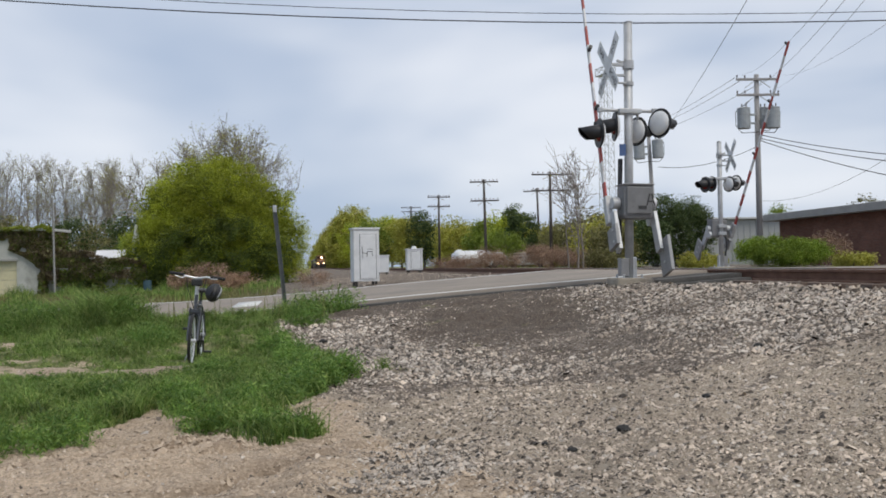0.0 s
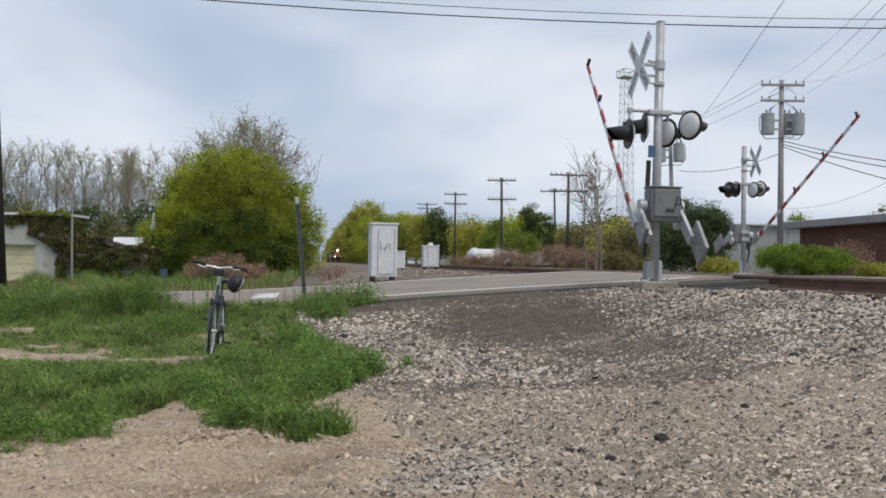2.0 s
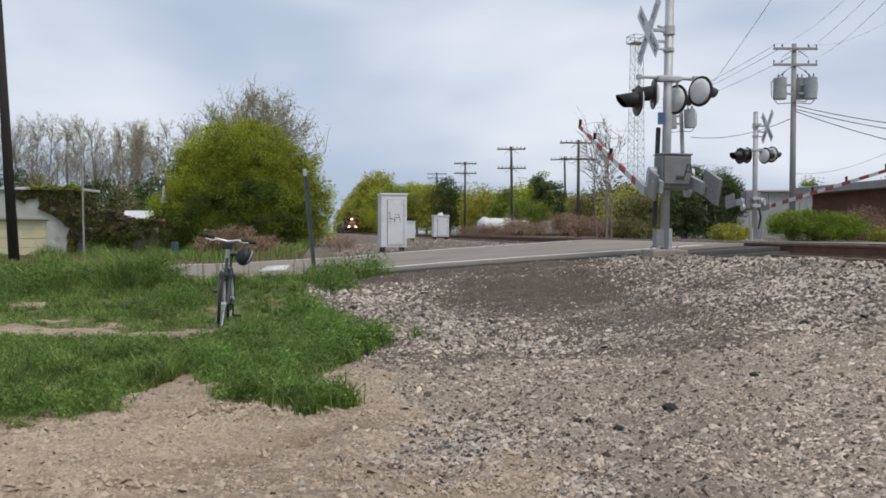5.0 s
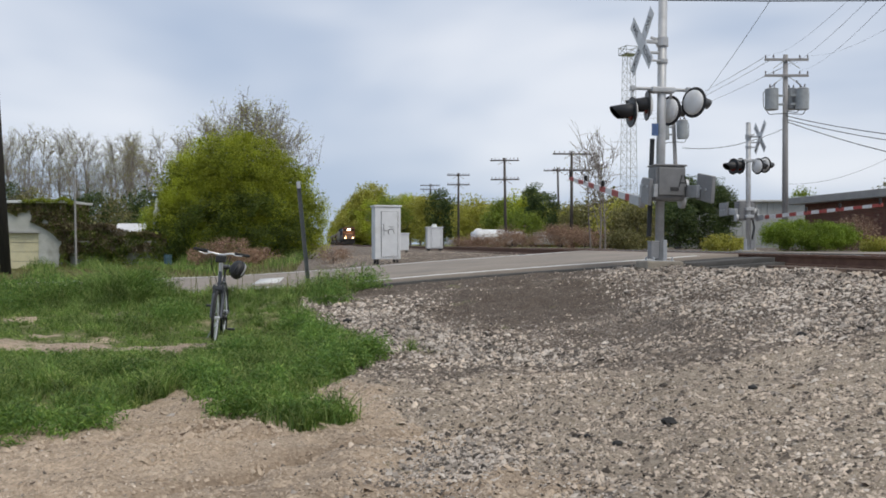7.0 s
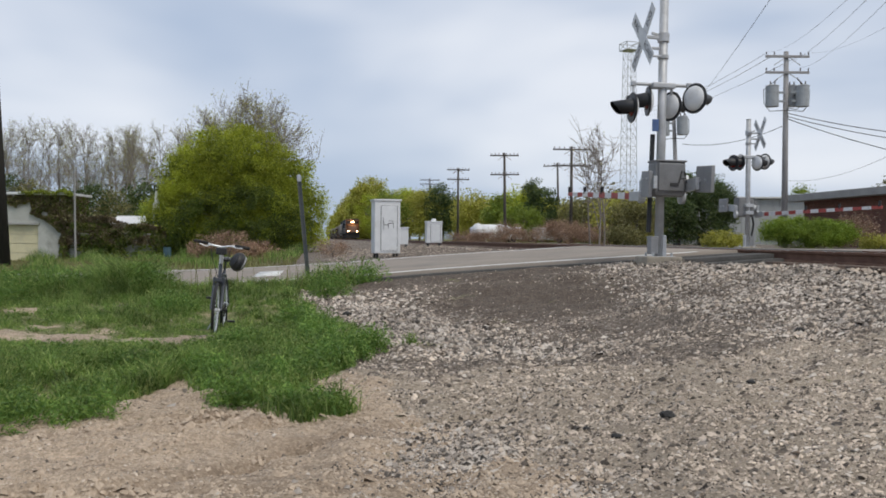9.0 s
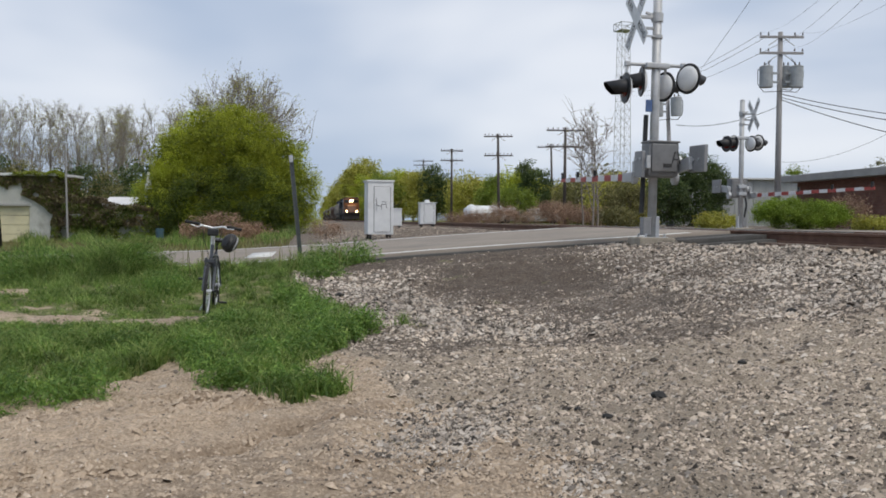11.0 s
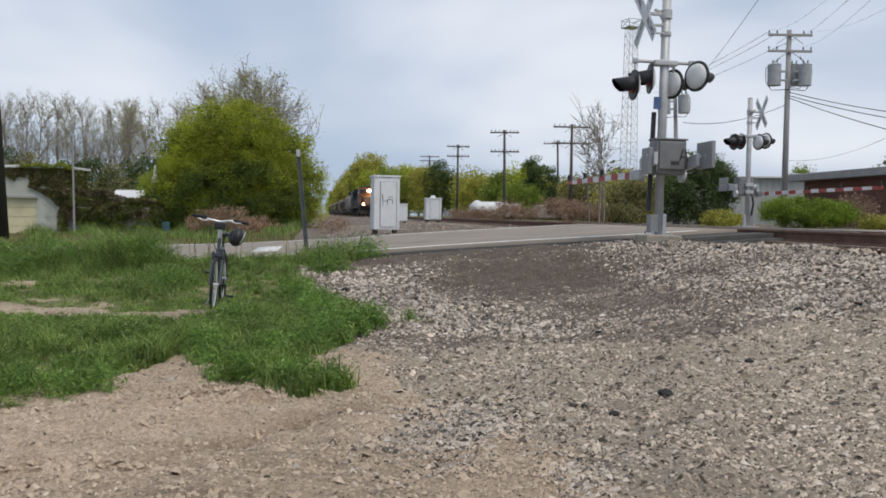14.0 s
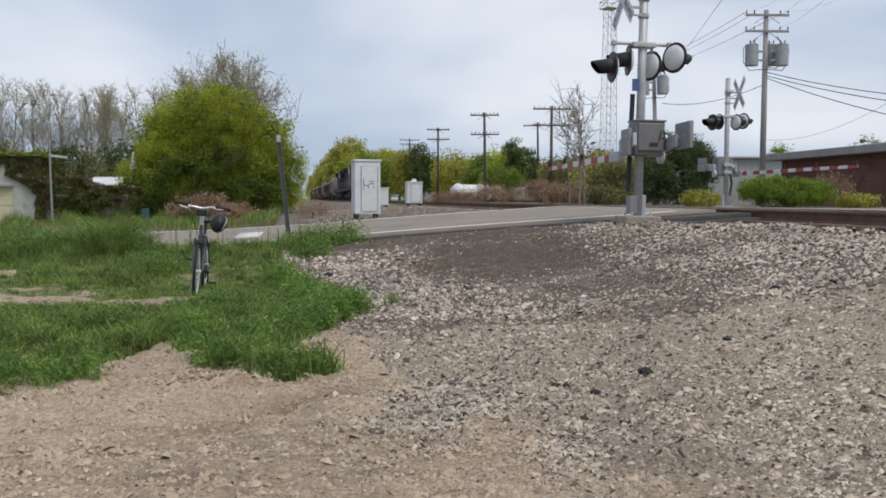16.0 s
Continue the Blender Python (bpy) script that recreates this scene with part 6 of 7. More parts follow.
def locomotive(label, lit):
    """Faces local -y; origin on the rail tops under the coupler."""
    s = thing("locomotive", label, "locomotive", None, "train")
    nose_mat = M["loco_orange"] if lit else M["loco_blue"]
    bm = bmesh.new()
    box(bm, (0, 11, 1.35), (3.0, 21.5, 0.3), bevel=0.03)
    box(bm, (0, 11, 0.8), (2.2, 6, 0.9), bevel=0.15)
    part("underframe", bm, M["truck_steel"], s, "dark underframe and fuel tank")
    bm = bmesh.new()
    vs = bmesh.ops.create_cube(bm, size=1.0)["verts"]
    for v in vs:
        top = v.co.z > 0
        front = v.co.y < 0
        v.co = ((0.85 if front else 1.0) * (1 if v.co.x > 0 else -1), (1.2 if (front and top) else 0.7 if front else 2.7), (2.75 if (front and top) else 3.05 if top else 1.5))
    bmesh.ops.bevel(bm, geom=bm.edges[:], offset=0.12, segments=2, affect="EDGES")
    part("nose", bm, nose_mat, s, "orange painted short nose" if lit else "dark blue nose")
    bm = bmesh.new()
    box(bm, (0, 3.6, 2.95), (3.0, 2.4, 2.7), bevel=0.15)
    cab = part("cab", bm, nose_mat, s, "orange painted cab" if lit else "dark blue cab")
    for sg in (-1, 1):
        bm = bmesh.new()
        box(bm, (sg * 0.85, 2.385, 3.65), (0.9, 0.03, 0.6), bevel=0.02)
        part("windshield", bm, M["glass_dark"], cab, "dark windshield pane")
        bm = bmesh.new()
        box(bm, (sg * 1.51, 3.7, 3.6), (0.03, 1.3, 0.6), bevel=0.02)
        part("side_window", bm, M["glass_dark"], cab)
    bm = bmesh.new()
    box(bm, (0, 3.6, 4.36), (2.7, 2.5, 0.16), bevel=0.06)
    part("cab_roof", bm, M["loco_blue"], cab, "dark blue cab roof")
    bm = bmesh.new()
    box(bm, (0, 13.2, 2.9), (1.9, 16.6, 2.7), bevel=0.12)
    hood = part("hood", bm, M["loco_blue"], s, "long dark blue engine hood")
    for yy, w, l in ((18.5, 2.9, 4.2), (8.0, 2.3, 2.2)):
        bm = bmesh.new()
        box(bm, (0, yy, 4.15), (w, l, 0.6), bevel=0.1)
        part("radiator", bm, M["loco_blue"], hood, "flared radiator housing")
    for sg in (-1, 1):
        for k in range(7):
            bm = bmesh.new()
            box(bm, (sg * 0.96, 6.6 + 2.1 * k, 2.7), (0.04, 1.7, 1.7), bevel=0.015)
            part("hood_door", bm, M["loco_blue"], hood)
    bm = bmesh.new()
    box(bm, (0, 0.55, 0.72), (2.9, 0.12, 1.0), (-12, 0, 0), 0.03)
    part("snow_plow", bm, M["truck_steel"], s, "black plow blade")
    bm = bmesh.new()
    rod(bm, (0, 0.4, 0.85), (0, -0.3, 0.85), 0.14, n=10)
    part("coupler", bm, M["truck_steel"], s)
    for sg in (-1, 1):
        bm = bmesh.new()
        rod(bm, (sg * 1.42, 0.6, 1.45), (sg * 1.42, 0.6, 2.45), 0.03, n=6)
        rod(bm, (sg * 1.42, 0.6, 2.45), (sg * 1.42, 21.4, 2.45), 0.025, n=6)
        for k in range(9):
            rod(bm, (sg * 1.42, 4.9 + 2.05 * k, 1.4), (sg * 1.42, 4.9 + 2.05 * k, 2.45), 0.02, n=6)
        part("handrail", bm, M["hopper_grey"], s)
    for yy in (4.3, 17.7):
        truck_under(s, yy)
    if lit:
        for sg in (-1, 1):
            bm = bmesh.new()
            rod(bm, (sg * 0.13, 1.4, 3.95 - 0.2), (sg * 0.13, 2.34, 3.95 - 0.2), 0.15, n=14)
            part("headlight", bm, M["headlight"], s, "glowing headlight")
            bm = bmesh.new()
            rod(bm, (sg * 0.95, 0.55, 1.72), (sg * 0.95, 0.72, 1.72), 0.18, n=14)
            part("ditch_light", bm, M["ditchlight"], s, "glowing ditch light")
    return s


def hopper(label, mat, covered):
    s = thing("freight_car", label, "railway wagon", None, "train")
    L, H = 15.5, 3.9 if covered else 3.5
    prof = [(-1.5, 1.6), (-1.5, H - 0.4), (-1.1, H), (1.1, H), (1.5, H - 0.4), (1.5, 1.6), (0.9, 0.8), (-0.9, 0.8)]
    bm = bmesh.new()
    a = [bm.verts.new((x, 0.9 + (0.8 if z < 1 else 0), z)) for x, z in prof]
    b = [bm.verts.new((x, L - 0.9 - (0.8 if z < 1 else 0), z)) for x, z in prof]
    for i in range(8):
        bm.faces.new((a[i], a[(i + 1) % 8], b[(i + 1) % 8], b[i]))
    bm.faces.new(a[::-1])
    bm.faces.new(b)
    body = part("body", bm, M[mat], s, "ribbed steel hopper body")
    for sg in (-1, 1):
        for k in range(10):
            bm = bmesh.new()
            box(bm, (sg * 1.53, 1.3 + 1.43 * k, (H - 0.4 + 1.6) / 2), (0.08, 0.12, H - 2.1), bevel=0.01)
            part("rib", bm, M[mat], body)
    bm = bmesh.new()
    box(bm, (0, L / 2, 1.1), (0.5, L, 0.3), bevel=0.02)
    part("centre_sill", bm, M["truck_steel"], s)
    for k in (0, 1):
        bm = bmesh.new()
        for sg in (-1, 1):
            rod(bm, (sg * 1.3, 0.3 + k * (L - 0.6), 1.1), (sg * 1.3, 0.3 + k * (L - 0.6), H), 0.04, n=6)
        rod(bm, (-1.3, 0.3 + k * (L - 0.6), H - 0.1), (1.3, 0.3 + k * (L - 0.6), H - 0.1), 0.04, n=6)
        part("end_ladder", bm, M[mat], s)
    for yy in (2.0, L - 2.0):
        truck_under(s, yy, 2, 1.75)
    return s


TRAIN = [(locomotive("lead freight locomotive, orange nose, dark blue body, lights on", True), 0.0), (locomotive("second dark blue freight locomotive coupled behind the first", False), 22.6)]
first_cars = [hopper("grey covered hopper wagon in the train", "hopper_grey", True), hopper("rust brown open hopper wagon in the train", "hopper_brown", False)]
at_y = 45.6
for k in range(14):
    c = first_cars[k % 2] if k < 2 else copy_thing(first_cars[(0, 1, 1)[k % 3]], Matrix())
    TRAIN.append((c, at_y))
    at_y += 16.4
for k, (px, top, d, sp) in enumerate(((30, 240, 86, 0.45), (65, 228, 80, 0.42), (108, 232, 84, 0.4), (140, 238, 90, 0.42), (172, 262, 95, 0.4), (205, 248, 88, 0.4), (232, 240, 84, 0.38), (262, 235, 88, 0.38), (292, 232, 92, 0.4), (-20, 245, 84, 0.45), (-60, 250, 88, 0.45), (325, 245, 84, 0.4), (48, 250, 98, 0.4), (88, 246, 100, 0.4), (125, 258, 100, 0.4), (188, 256, 102, 0.4), (218, 258, 100, 0.4), (250, 252, 100, 0.4), (278, 250, 102, 0.4), (12, 236, 94, 0.4), (76, 240, 92, 0.4), (155, 244, 96, 0.4), (176, 238, 90, 0.4), (196, 244, 84, 0.4), (240, 240, 96, 0.4), (306, 238, 96, 0.4), (338, 250, 90, 0.4))):
    x, y, z = sighted(px, top, d)
    wood_tree("tall bare spring tree with a haze of buds", x, y, z - gz(x, y), 40 + k, 0.24, 24, 1100, "bare woods behind the garage", 1.7)
for k, (px, top, d, w, mat) in enumerate(((20, 320, 80, 3.2, "leaf_dark"), (55, 335, 76, 2.6, "leaf_olive"), (95, 345, 78, 2.6, "leaf_dark"), (160, 335, 74, 2.4, "leaf_dark"), (215, 350, 74, 2.6, "leaf_olive"), (262, 335, 70, 2.4, "leaf_dark"), (300, 350, 66, 2.2, "leaf_mid"), (125, 350, 90, 3.0, "leaf_olive"), (240, 360, 90, 3.0, "leaf_olive"), (180, 365, 90, 3.0, "leaf_olive"), (-30, 330, 80, 3, "leaf_dark"))):
    x, y, z = sighted(px, top, d)
    h = z - gz(x, y)
    leafy_tree("bush", "dense dark evergreen scrub behind the garage", x, y, [(0, 0, h * 0.5, w, 1.6, h * 0.45), (0.3, 0, h * 0.75, w * 0.6, 1.2, h * 0.25)], 6500, 0.085, mat, h * 0.7, 0.08, 60 + k, clumps=90, clump_r=0.45, category="bush", group="scrub behind the garage")


def clump_at(name, label, px, top, d, w, mat, n, size, seed, group="", category="bush", deep=1.5, aspect=0.6, clump_r=0.4, shell=0.4, clumps=90):
    x, y, z = sighted(px, top, d)
    h = z - gz(x, y)
    return leafy_tree(name, label, x, y, [(0, 0, h * 0.48, w * 0.5, deep, h * 0.46), (-w * 0.2, 0, h * 0.62, w * 0.28, deep * 0.7, h * 0.34), (w * 0.22, 0, h * 0.55, w * 0.25, deep * 0.7, h * 0.32)], n, size, mat, h * 0.75, max(0.03, 0.02 * h), seed, clumps=clumps, clump_r=clump_r, category=category, group=group, shell=shell, aspect=aspect)


# beyond the track, in the middle distance
for k, (px, top, d, w, mat) in enumerate(((715, 338, 165, 9, "leaf_lime"), (745, 345, 150, 8, "leaf_spring"), (768, 340, 128, 5.0, "leaf_spring"), (690, 340, 190, 10, "leaf_mid"), (835, 358, 135, 8, "leaf_spring"), (865, 368, 130, 7, "leaf_lime"), (805, 356, 150, 8, "leaf_spring"), (900, 372, 130, 8, "leaf_spring"), (950, 365, 110, 6, "leaf_mid"), (1030, 385, 110, 8, "leaf_lime"), (1075, 375, 100, 8, "leaf_spring"), (1000, 390, 120, 9, "leaf_spring"), (1130, 350, 90, 7, "leaf_olive"), (665, 338, 225, 11, "leaf_lime"), (728, 340, 180, 10, "leaf_spring"), (700, 345, 150, 7, "leaf_mid"), (770, 352, 165, 9, "leaf_lime"), (850, 362, 160, 10, "leaf_mid"), (925, 378, 140, 9, "leaf_lime"), (975, 372, 130, 8, "leaf_spring"), (1050, 378, 130, 9, "leaf_mid"), (905, 352, 105, 6, "leaf_mid"), (940, 342, 100, 5, "leaf_lime"), (1000, 368, 95, 6, "leaf_spring"), (1045, 364, 88, 5.5, "leaf_olive"), (1088, 348, 70, 4, "leaf_olive"), (1112, 362, 60, 3.5, "leaf_spring"), (845, 350, 118, 6, "leaf_spring"))):
    clump_at("tree", "low spring tree in fresh yellow-green leaf", px, top, d, w, mat, 11000, 0.125, 100 + k, "spring trees beyond the track", "tree", 3, clump_r=0.75)
clump_at("tree", "dark ivy-clad tree among the spring greens", 785, 330, 126, 4.4, "leaf_dark", 9000, 0.11, 130, "", "tree", 2, clump_r=0.6)
clump_at("tree", "dark green leafy tree behind the brush", 960, 322, 92, 3.6, "leaf_dark", 9000, 0.09, 131, "", "tree", 1.8, clump_r=0.4)
clump_at("brush", "rusty dry stalks at the thicket's edge", 592, 432, 34, 1.5, "leaf_brown", 2200, 0.05, 139, "", "bush", 0.6, 0.14, 0.2, 0.1, 60)
clump_at("bush", "bright green bush beneath the dark tree", 925, 368, 88, 4.4, "leaf_mid", 8000, 0.08, 132, "", "bush", 1.5)
for k, (px, top, d, w) in enumerate(((862, 416, 66, 3.4), (905, 400, 64, 3.2), (950, 406, 62, 3.6), (992, 396, 60, 3.0), (1035, 405, 58, 3.2), (1070, 404, 56, 3.4), (828, 421, 70, 3.0), (1010, 392, 66, 3.2))):
    clump_at("brush", "dry reddish-brown brush along the railway", px, top, d, w, "leaf_brown", 3600, 0.11, 140 + k, "dry brush along the railway", "bush", 0.9, 0.09, 0.3, 0.1, 50)
x, y, z = sighted(1062, 238, 40)
for dx, dy, f, seed in ((0, 0, 1.0, 171), (-0.35, 0.5, 0.86, 172), (0.3, 0.4, 0.8, 173)):
    wood_tree("slender bare sapling with upright twigs", x + dx, y + dy, (z - gz(x, y)) * f, seed, 0.55, 8, 30, "saplings", 2.4, 0.1, 0.008)
# round the far signal
clump_at("bush", "olive spring bush behind the crossing", 1120, 355, 48, 2.6, "leaf_olive", 7000, 0.06, 180, "", "bush", 1.2, clump_r=0.3)
clump_at("tree", "dense dark green round tree beyond the crossing", 1240, 305, 52, 4.7, "leaf_dark", 48000, 0.045, 181, "", "tree", 1.8, clump_r=0.3, clumps=230)
clump_at("bush", "dark green bush beyond the crossing", 1195, 345, 50, 2.2, "leaf_dark", 7000, 0.06, 182, "", "bush", 1.2, clump_r=0.3)
clump_at("bush", "small yellow-green shrub beside the far signal", 1284, 416, 36, 2.0, "leaf_spring", 4500, 0.04, 183, "shrubs beyond the track", "bush", 0.6, clump_r=0.16)
clump_at("bush", "small olive shrub beside the far signal", 1105, 405, 42, 1.8, "leaf_olive", 3500, 0.045, 187, "shrubs beyond the track", "bush", 0.6, clump_r=0.18)
clump_at("bush", "broad bright lime-green shrub in front of the brick building", 1435, 386, 36, 4.2, "leaf_bright", 48000, 0.026, 184, "shrubs beyond the track", "bush", 1.0, clump_r=0.17, clumps=300)
clump_at("bush", "bare brown shrub against the brick wall", 1518, 378, 38, 1.9, "leaf_brown", 2600, 0.07, 185, "shrubs beyond the track", "bush", 0.8, 0.2, 0.25, 0.1)
clump_at("bush", "yellow-green weeds by the brick wall", 1560, 418, 34, 1.6, "leaf_spring", 3500, 0.04, 186, "shrubs beyond the track", "bush", 0.6, clump_r=0.16)
clump_at("tree", "distant green tree behind the warehouse", 1424, 322, 110, 4.2, "leaf_mid", 5000, 0.1, 188, "", "tree", 2)
clump_at("tree", "distant green tree behind the brick building", 1575, 305, 95, 5, "leaf_olive", 5000, 0.1, 189, "", "tree", 2)


# ---- loose stones and grass ----
def stone_material(name, tint):
    m, n, l, p = nodes_of(name)
    ge = n.new("ShaderNodeNewGeometry")
    ramp = n.new("ShaderNodeValToRGB")
    els = ramp.color_ramp.elements
    els[0].color, els[1].color = (0.05 * tint[0], 0.047 * tint[1], 0.045 * tint[2], 1), (0.76 * tint[0], 0.74 * tint[1], 0.70 * tint[2], 1)
    for pos, c in ((0.2, (0.15, 0.14, 0.13)), (0.42, (0.36, 0.342, 0.32)), (0.68, (0.56, 0.537, 0.505)), (0.88, (0.70, 0.678, 0.645))):
        e = els.new(pos)
        e.color = (c[0] * tint[0], c[1] * tint[1], c[2] * tint[2], 1)
    l.new(ge.outputs["Random Per Island"], ramp.inputs[0])
    co, ns = n.new("ShaderNodeTexCoord"), n.new("ShaderNodeTexNoise")
    ns.inputs["Scale"].default_value, ns.inputs["Detail"].default_value = 70, 5
    l.new(co.outputs["Object"], ns.inputs["Vector"])
    wide = n.new("ShaderNodeTexNoise")
    wide.inputs["Scale"].default_value, wide.inputs["Detail"].default_value = 0.75, 6
    l.new(co.outputs["Object"], wide.inputs["Vector"])
    both = n.new("ShaderNodeMath")
    both.operation = "MULTIPLY_ADD"
    both.inputs[1].default_value = 1.9
    l.new(wide.outputs[0], both.inputs[0])
    l.new(ns.outputs[0], both.inputs[2])
    hv = n.new("ShaderNodeHueSaturation")
    mr = n.new("ShaderNodeMapRange")
    mr.inputs["From Min"].default_value, mr.inputs["From Max"].default_value = 0.95, 1.95
    mr.inputs["To Min"].default_value, mr.inputs["To Max"].default_value = 0.65, 1.4
    l.new(both.outputs[0], mr.inputs[0])
    l.new(mr.outputs[0], hv.inputs["Value"])
    l.new(ramp.outputs[0], hv.inputs["Color"])
    l.new(hv.outputs[0], p.inputs["Base Color"])
    p.inputs["Roughness"].default_value = 0.9
    return m


M["stone"] = stone_material("tan_crushed_stone", (0.80, 0.69, 0.585))
M["stone_grey"] = stone_material("grey_crushed_stone", (0.80, 0.735, 0.67))
M["crumb"] = surface("dry_earth_crumbs", (0.34, 0.26, 0.185), (0.54, 0.435, 0.33), 0.95, 0, 8, 60, 0.2, vary=0.18)
# a broken stone, open below: four feet and a ridge
ICO_V = np.array([(1, 0.75, -0.55), (-1, 0.8, -0.55), (-0.95, -0.8, -0.55), (1, -0.7, -0.55), (0.45, 0.1, 0.75), (-0.4, -0.08, 0.6)])
ICO_F = np.array([(0, 1, 5), (0, 5, 4), (1, 2, 5), (2, 3, 4), (2, 4, 5), (3, 0, 4)])


def stones(name, label, xs, ys, sizes, sink=0.12, zs=None, mat="stone"):
    n = len(xs)
    rs = np.random.default_rng(n)
    base = ICO_V[None] * (1 + rs.uniform(-0.35, 0.4, (n, len(ICO_V), 3)))
    base = base * (sizes[:, None] * rs.uniform(0.65, 1.35, (n, 3)))[:, None, :]
    base[:, :, 0] *= 1.25
    base[:, :, 2] *= 0.9
    slope = rs.normal(size=(n, 2)) * 0.35
    base[:, :, 2] += base[:, :, 0] * slope[:, :1] + base[:, :, 1] * slope[:, 1:]
    a = rs.uniform(0, 2 * np.pi, n)
    c, s = np.cos(a)[:, None], np.sin(a)[:, None]
    x = base[:, :, 0] * c - base[:, :, 1] * s
    y = base[:, :, 0] * s + base[:, :, 1] * c
    z0 = ground_z(xs, ys) if zs is None else zs
    V = np.stack([x + xs[:, None], y + ys[:, None], base[:, :, 2] + (z0 + sizes * sink)[:, None]], -1).reshape(-1, 3)
    F = (np.arange(n)[:, None, None] * len(ICO_V) + ICO_F[None]).reshape(-1, 3)
    o = mesh_object(name, V, F, [M[mat]])
    return tagged(o, label, "gravel", kind="stuff")


def scatter_stones():
    rs = np.random.default_rng(21)
    N = 620000
    y = 2.6 + 13.2 * rs.random(N) ** 1.3
    x = rs.uniform(-0.42, 0.62, N) * (y + 1.0)
    u = across(x, y)
    patch = value_noise(1.3 * x, 1.7 * y, 31)
    fine_patch = value_noise(4.5 * x, 6.0 * y, 32)
    cx = 0.25 - 0.45 * (np.clip(y, 8, 13) - 9.5)
    band = np.exp(-((x - cx) / 1.25) ** 2) * smooth01((y - 7.7) / 0.8) * smooth01((13.9 - y) / 0.7)
    heap = stone_heap(x, y)
    bank = 0.85 * smooth01((u - 3.7) / 1.0) * smooth01((y - 7.2) / 0.8)
    rough = np.clip(np.maximum.reduce([band, heap, bank]), 0, 1)
    dens = 0.13 + 0.35 * fine_patch * patch + 0.55 * rough * (0.4 + 0.75 * fine_patch) + 0.5 * heap
    dens = dens + 0.2 * packed_mask(x, y) * fine_patch
    dens *= 1 - 0.9 * grass_mask(x, y)
    dens *= 1 - 0.8 * earth_mask(x, y) * (1 - 0.9 * heap)
    dens *= 1 - 0.9 * cinder_mask(x, y) ** 0.8
    keep = (rs.random(N) < dens * 0.8) & (u < 7.2) & (y < 15.1)
    x, y, rough, heap = x[keep], y[keep], rough[keep], heap[keep]
    size = (1 - 0.4 * earth_mask(x, y)) * (1 - 0.3 * cinder_mask(x, y)) * rs.lognormal(-4.92, 0.5, len(x)) * (0.75 + 0.4 * rough) * (1 + 0.035 * y)
    size = np.minimum(np.clip(size, 0.004, 0.034), 0.012 + 0.0022 * y)
    grey = rs.random(len(x)) < 0.18 + 0.72 * np.maximum(heap, 0.75 * rough)
    stones("gravel", "loose tan crushed stone over bare earth", x[~grey], y[~grey], size[~grey])
    stones("gravel", "loose blue-grey crushed stone in heaps and bands", x[grey], y[grey], size[grey], mat="stone_grey")
    # crumbs of dry earth and chips in the bare ground
    n = 60000
    y = 2.8 + 4.8 * rs.random(n) ** 1.2
    x = rs.uniform(-0.62, 0.25, n) * (y + 0.5)
    ok = rs.random(n) < earth_mask(x, y) * (1 - grass_mask(x, y)) * np.clip(0.15 + 1.1 * value_noise(3 * x, 6 * y, 33) ** 2 + clod_ground(x, y), 0, 1)
    x, y = x[ok], y[ok]
    stones("earth_crumbs", "crumbs of dry tan earth and small chips", x, y, np.clip(rs.lognormal(-5.3, 0.55, len(x)) * (1 + 0.9 * clod_ground(x, y)), 0.002, 0.026), mat="crumb")
    # ballast of the line
    n = 15000
    v = rs.uniform(-10, 75, n)
    lat = rs.uniform(-1.9, 1.9, n)
    ok = ~((v > ROAD_Y0 - 0.4) & (v < ROAD_Y1 + 0.4))
    v, lat = v[ok], lat[ok]
    uu = U_MID + lat
    xx = uu - SLOPE * v
    zz = np.where(np.abs(lat) < 1.3, RAIL_TOP - 0.21, RAIL_TOP - 0.21 - (np.abs(lat) - 1.3) * 0.25) - 0.01
    stones("ballast", "grey crushed stone ballast round the ties", xx, v, np.clip(rs.lognormal(-3.5, 0.3, len(v)), 0.015, 0.06), 0.0, zz)
    # shoulder beyond the road
    n = 6000
    y = rs.uniform(25.3, 48, n)
    u = rs.uniform(0.5, 6.6, n)
    stones("gravel", "pale gravel shoulder beyond the road", u - SLOPE * y, y, np.clip(rs.lognormal(-4.3, 0.35, n), 0.008, 0.03))


scatter_stones()
# a few dark lumps
for k, (x, y, r) in enumerate(((1.40, 5.44, 0.05), (0.99, 4.99, 0.032), (3.29, 8.05, 0.045), (2.19, 6.22, 0.03), (-1.32, 12.05, 0.06), (0.85, 5.21, 0.022))):
    bm = bmesh.new()
    bmesh.ops.create_icosphere(bm, subdivisions=2, radius=r)
    for v in bm.verts:
        v.co *= 1 + 0.35 * noise.noise(v.co * 25 + Vector((k, 0, 0)))
        v.co.z *= 0.6
    o = part("clod", bm, M["rubber"])
    o.location = (x, y, gz(x, y) + r * 0.3)
    tagged(o, "dark lump of broken asphalt lying on gravel", "rubble", "dark lumps on the gravel")

M["grass"] = leafy("grass_blades", (0.06, 0.125, 0.02), (0.185, 0.29, 0.06), (0.37, 0.42, 0.135), 0.4, 2.4, 0.5)


M["weed"] = leafy("weed_leaves", (0.075, 0.15, 0.028), (0.15, 0.27, 0.05), (0.29, 0.40, 0.09), 0.38, 3.0, 0.35)


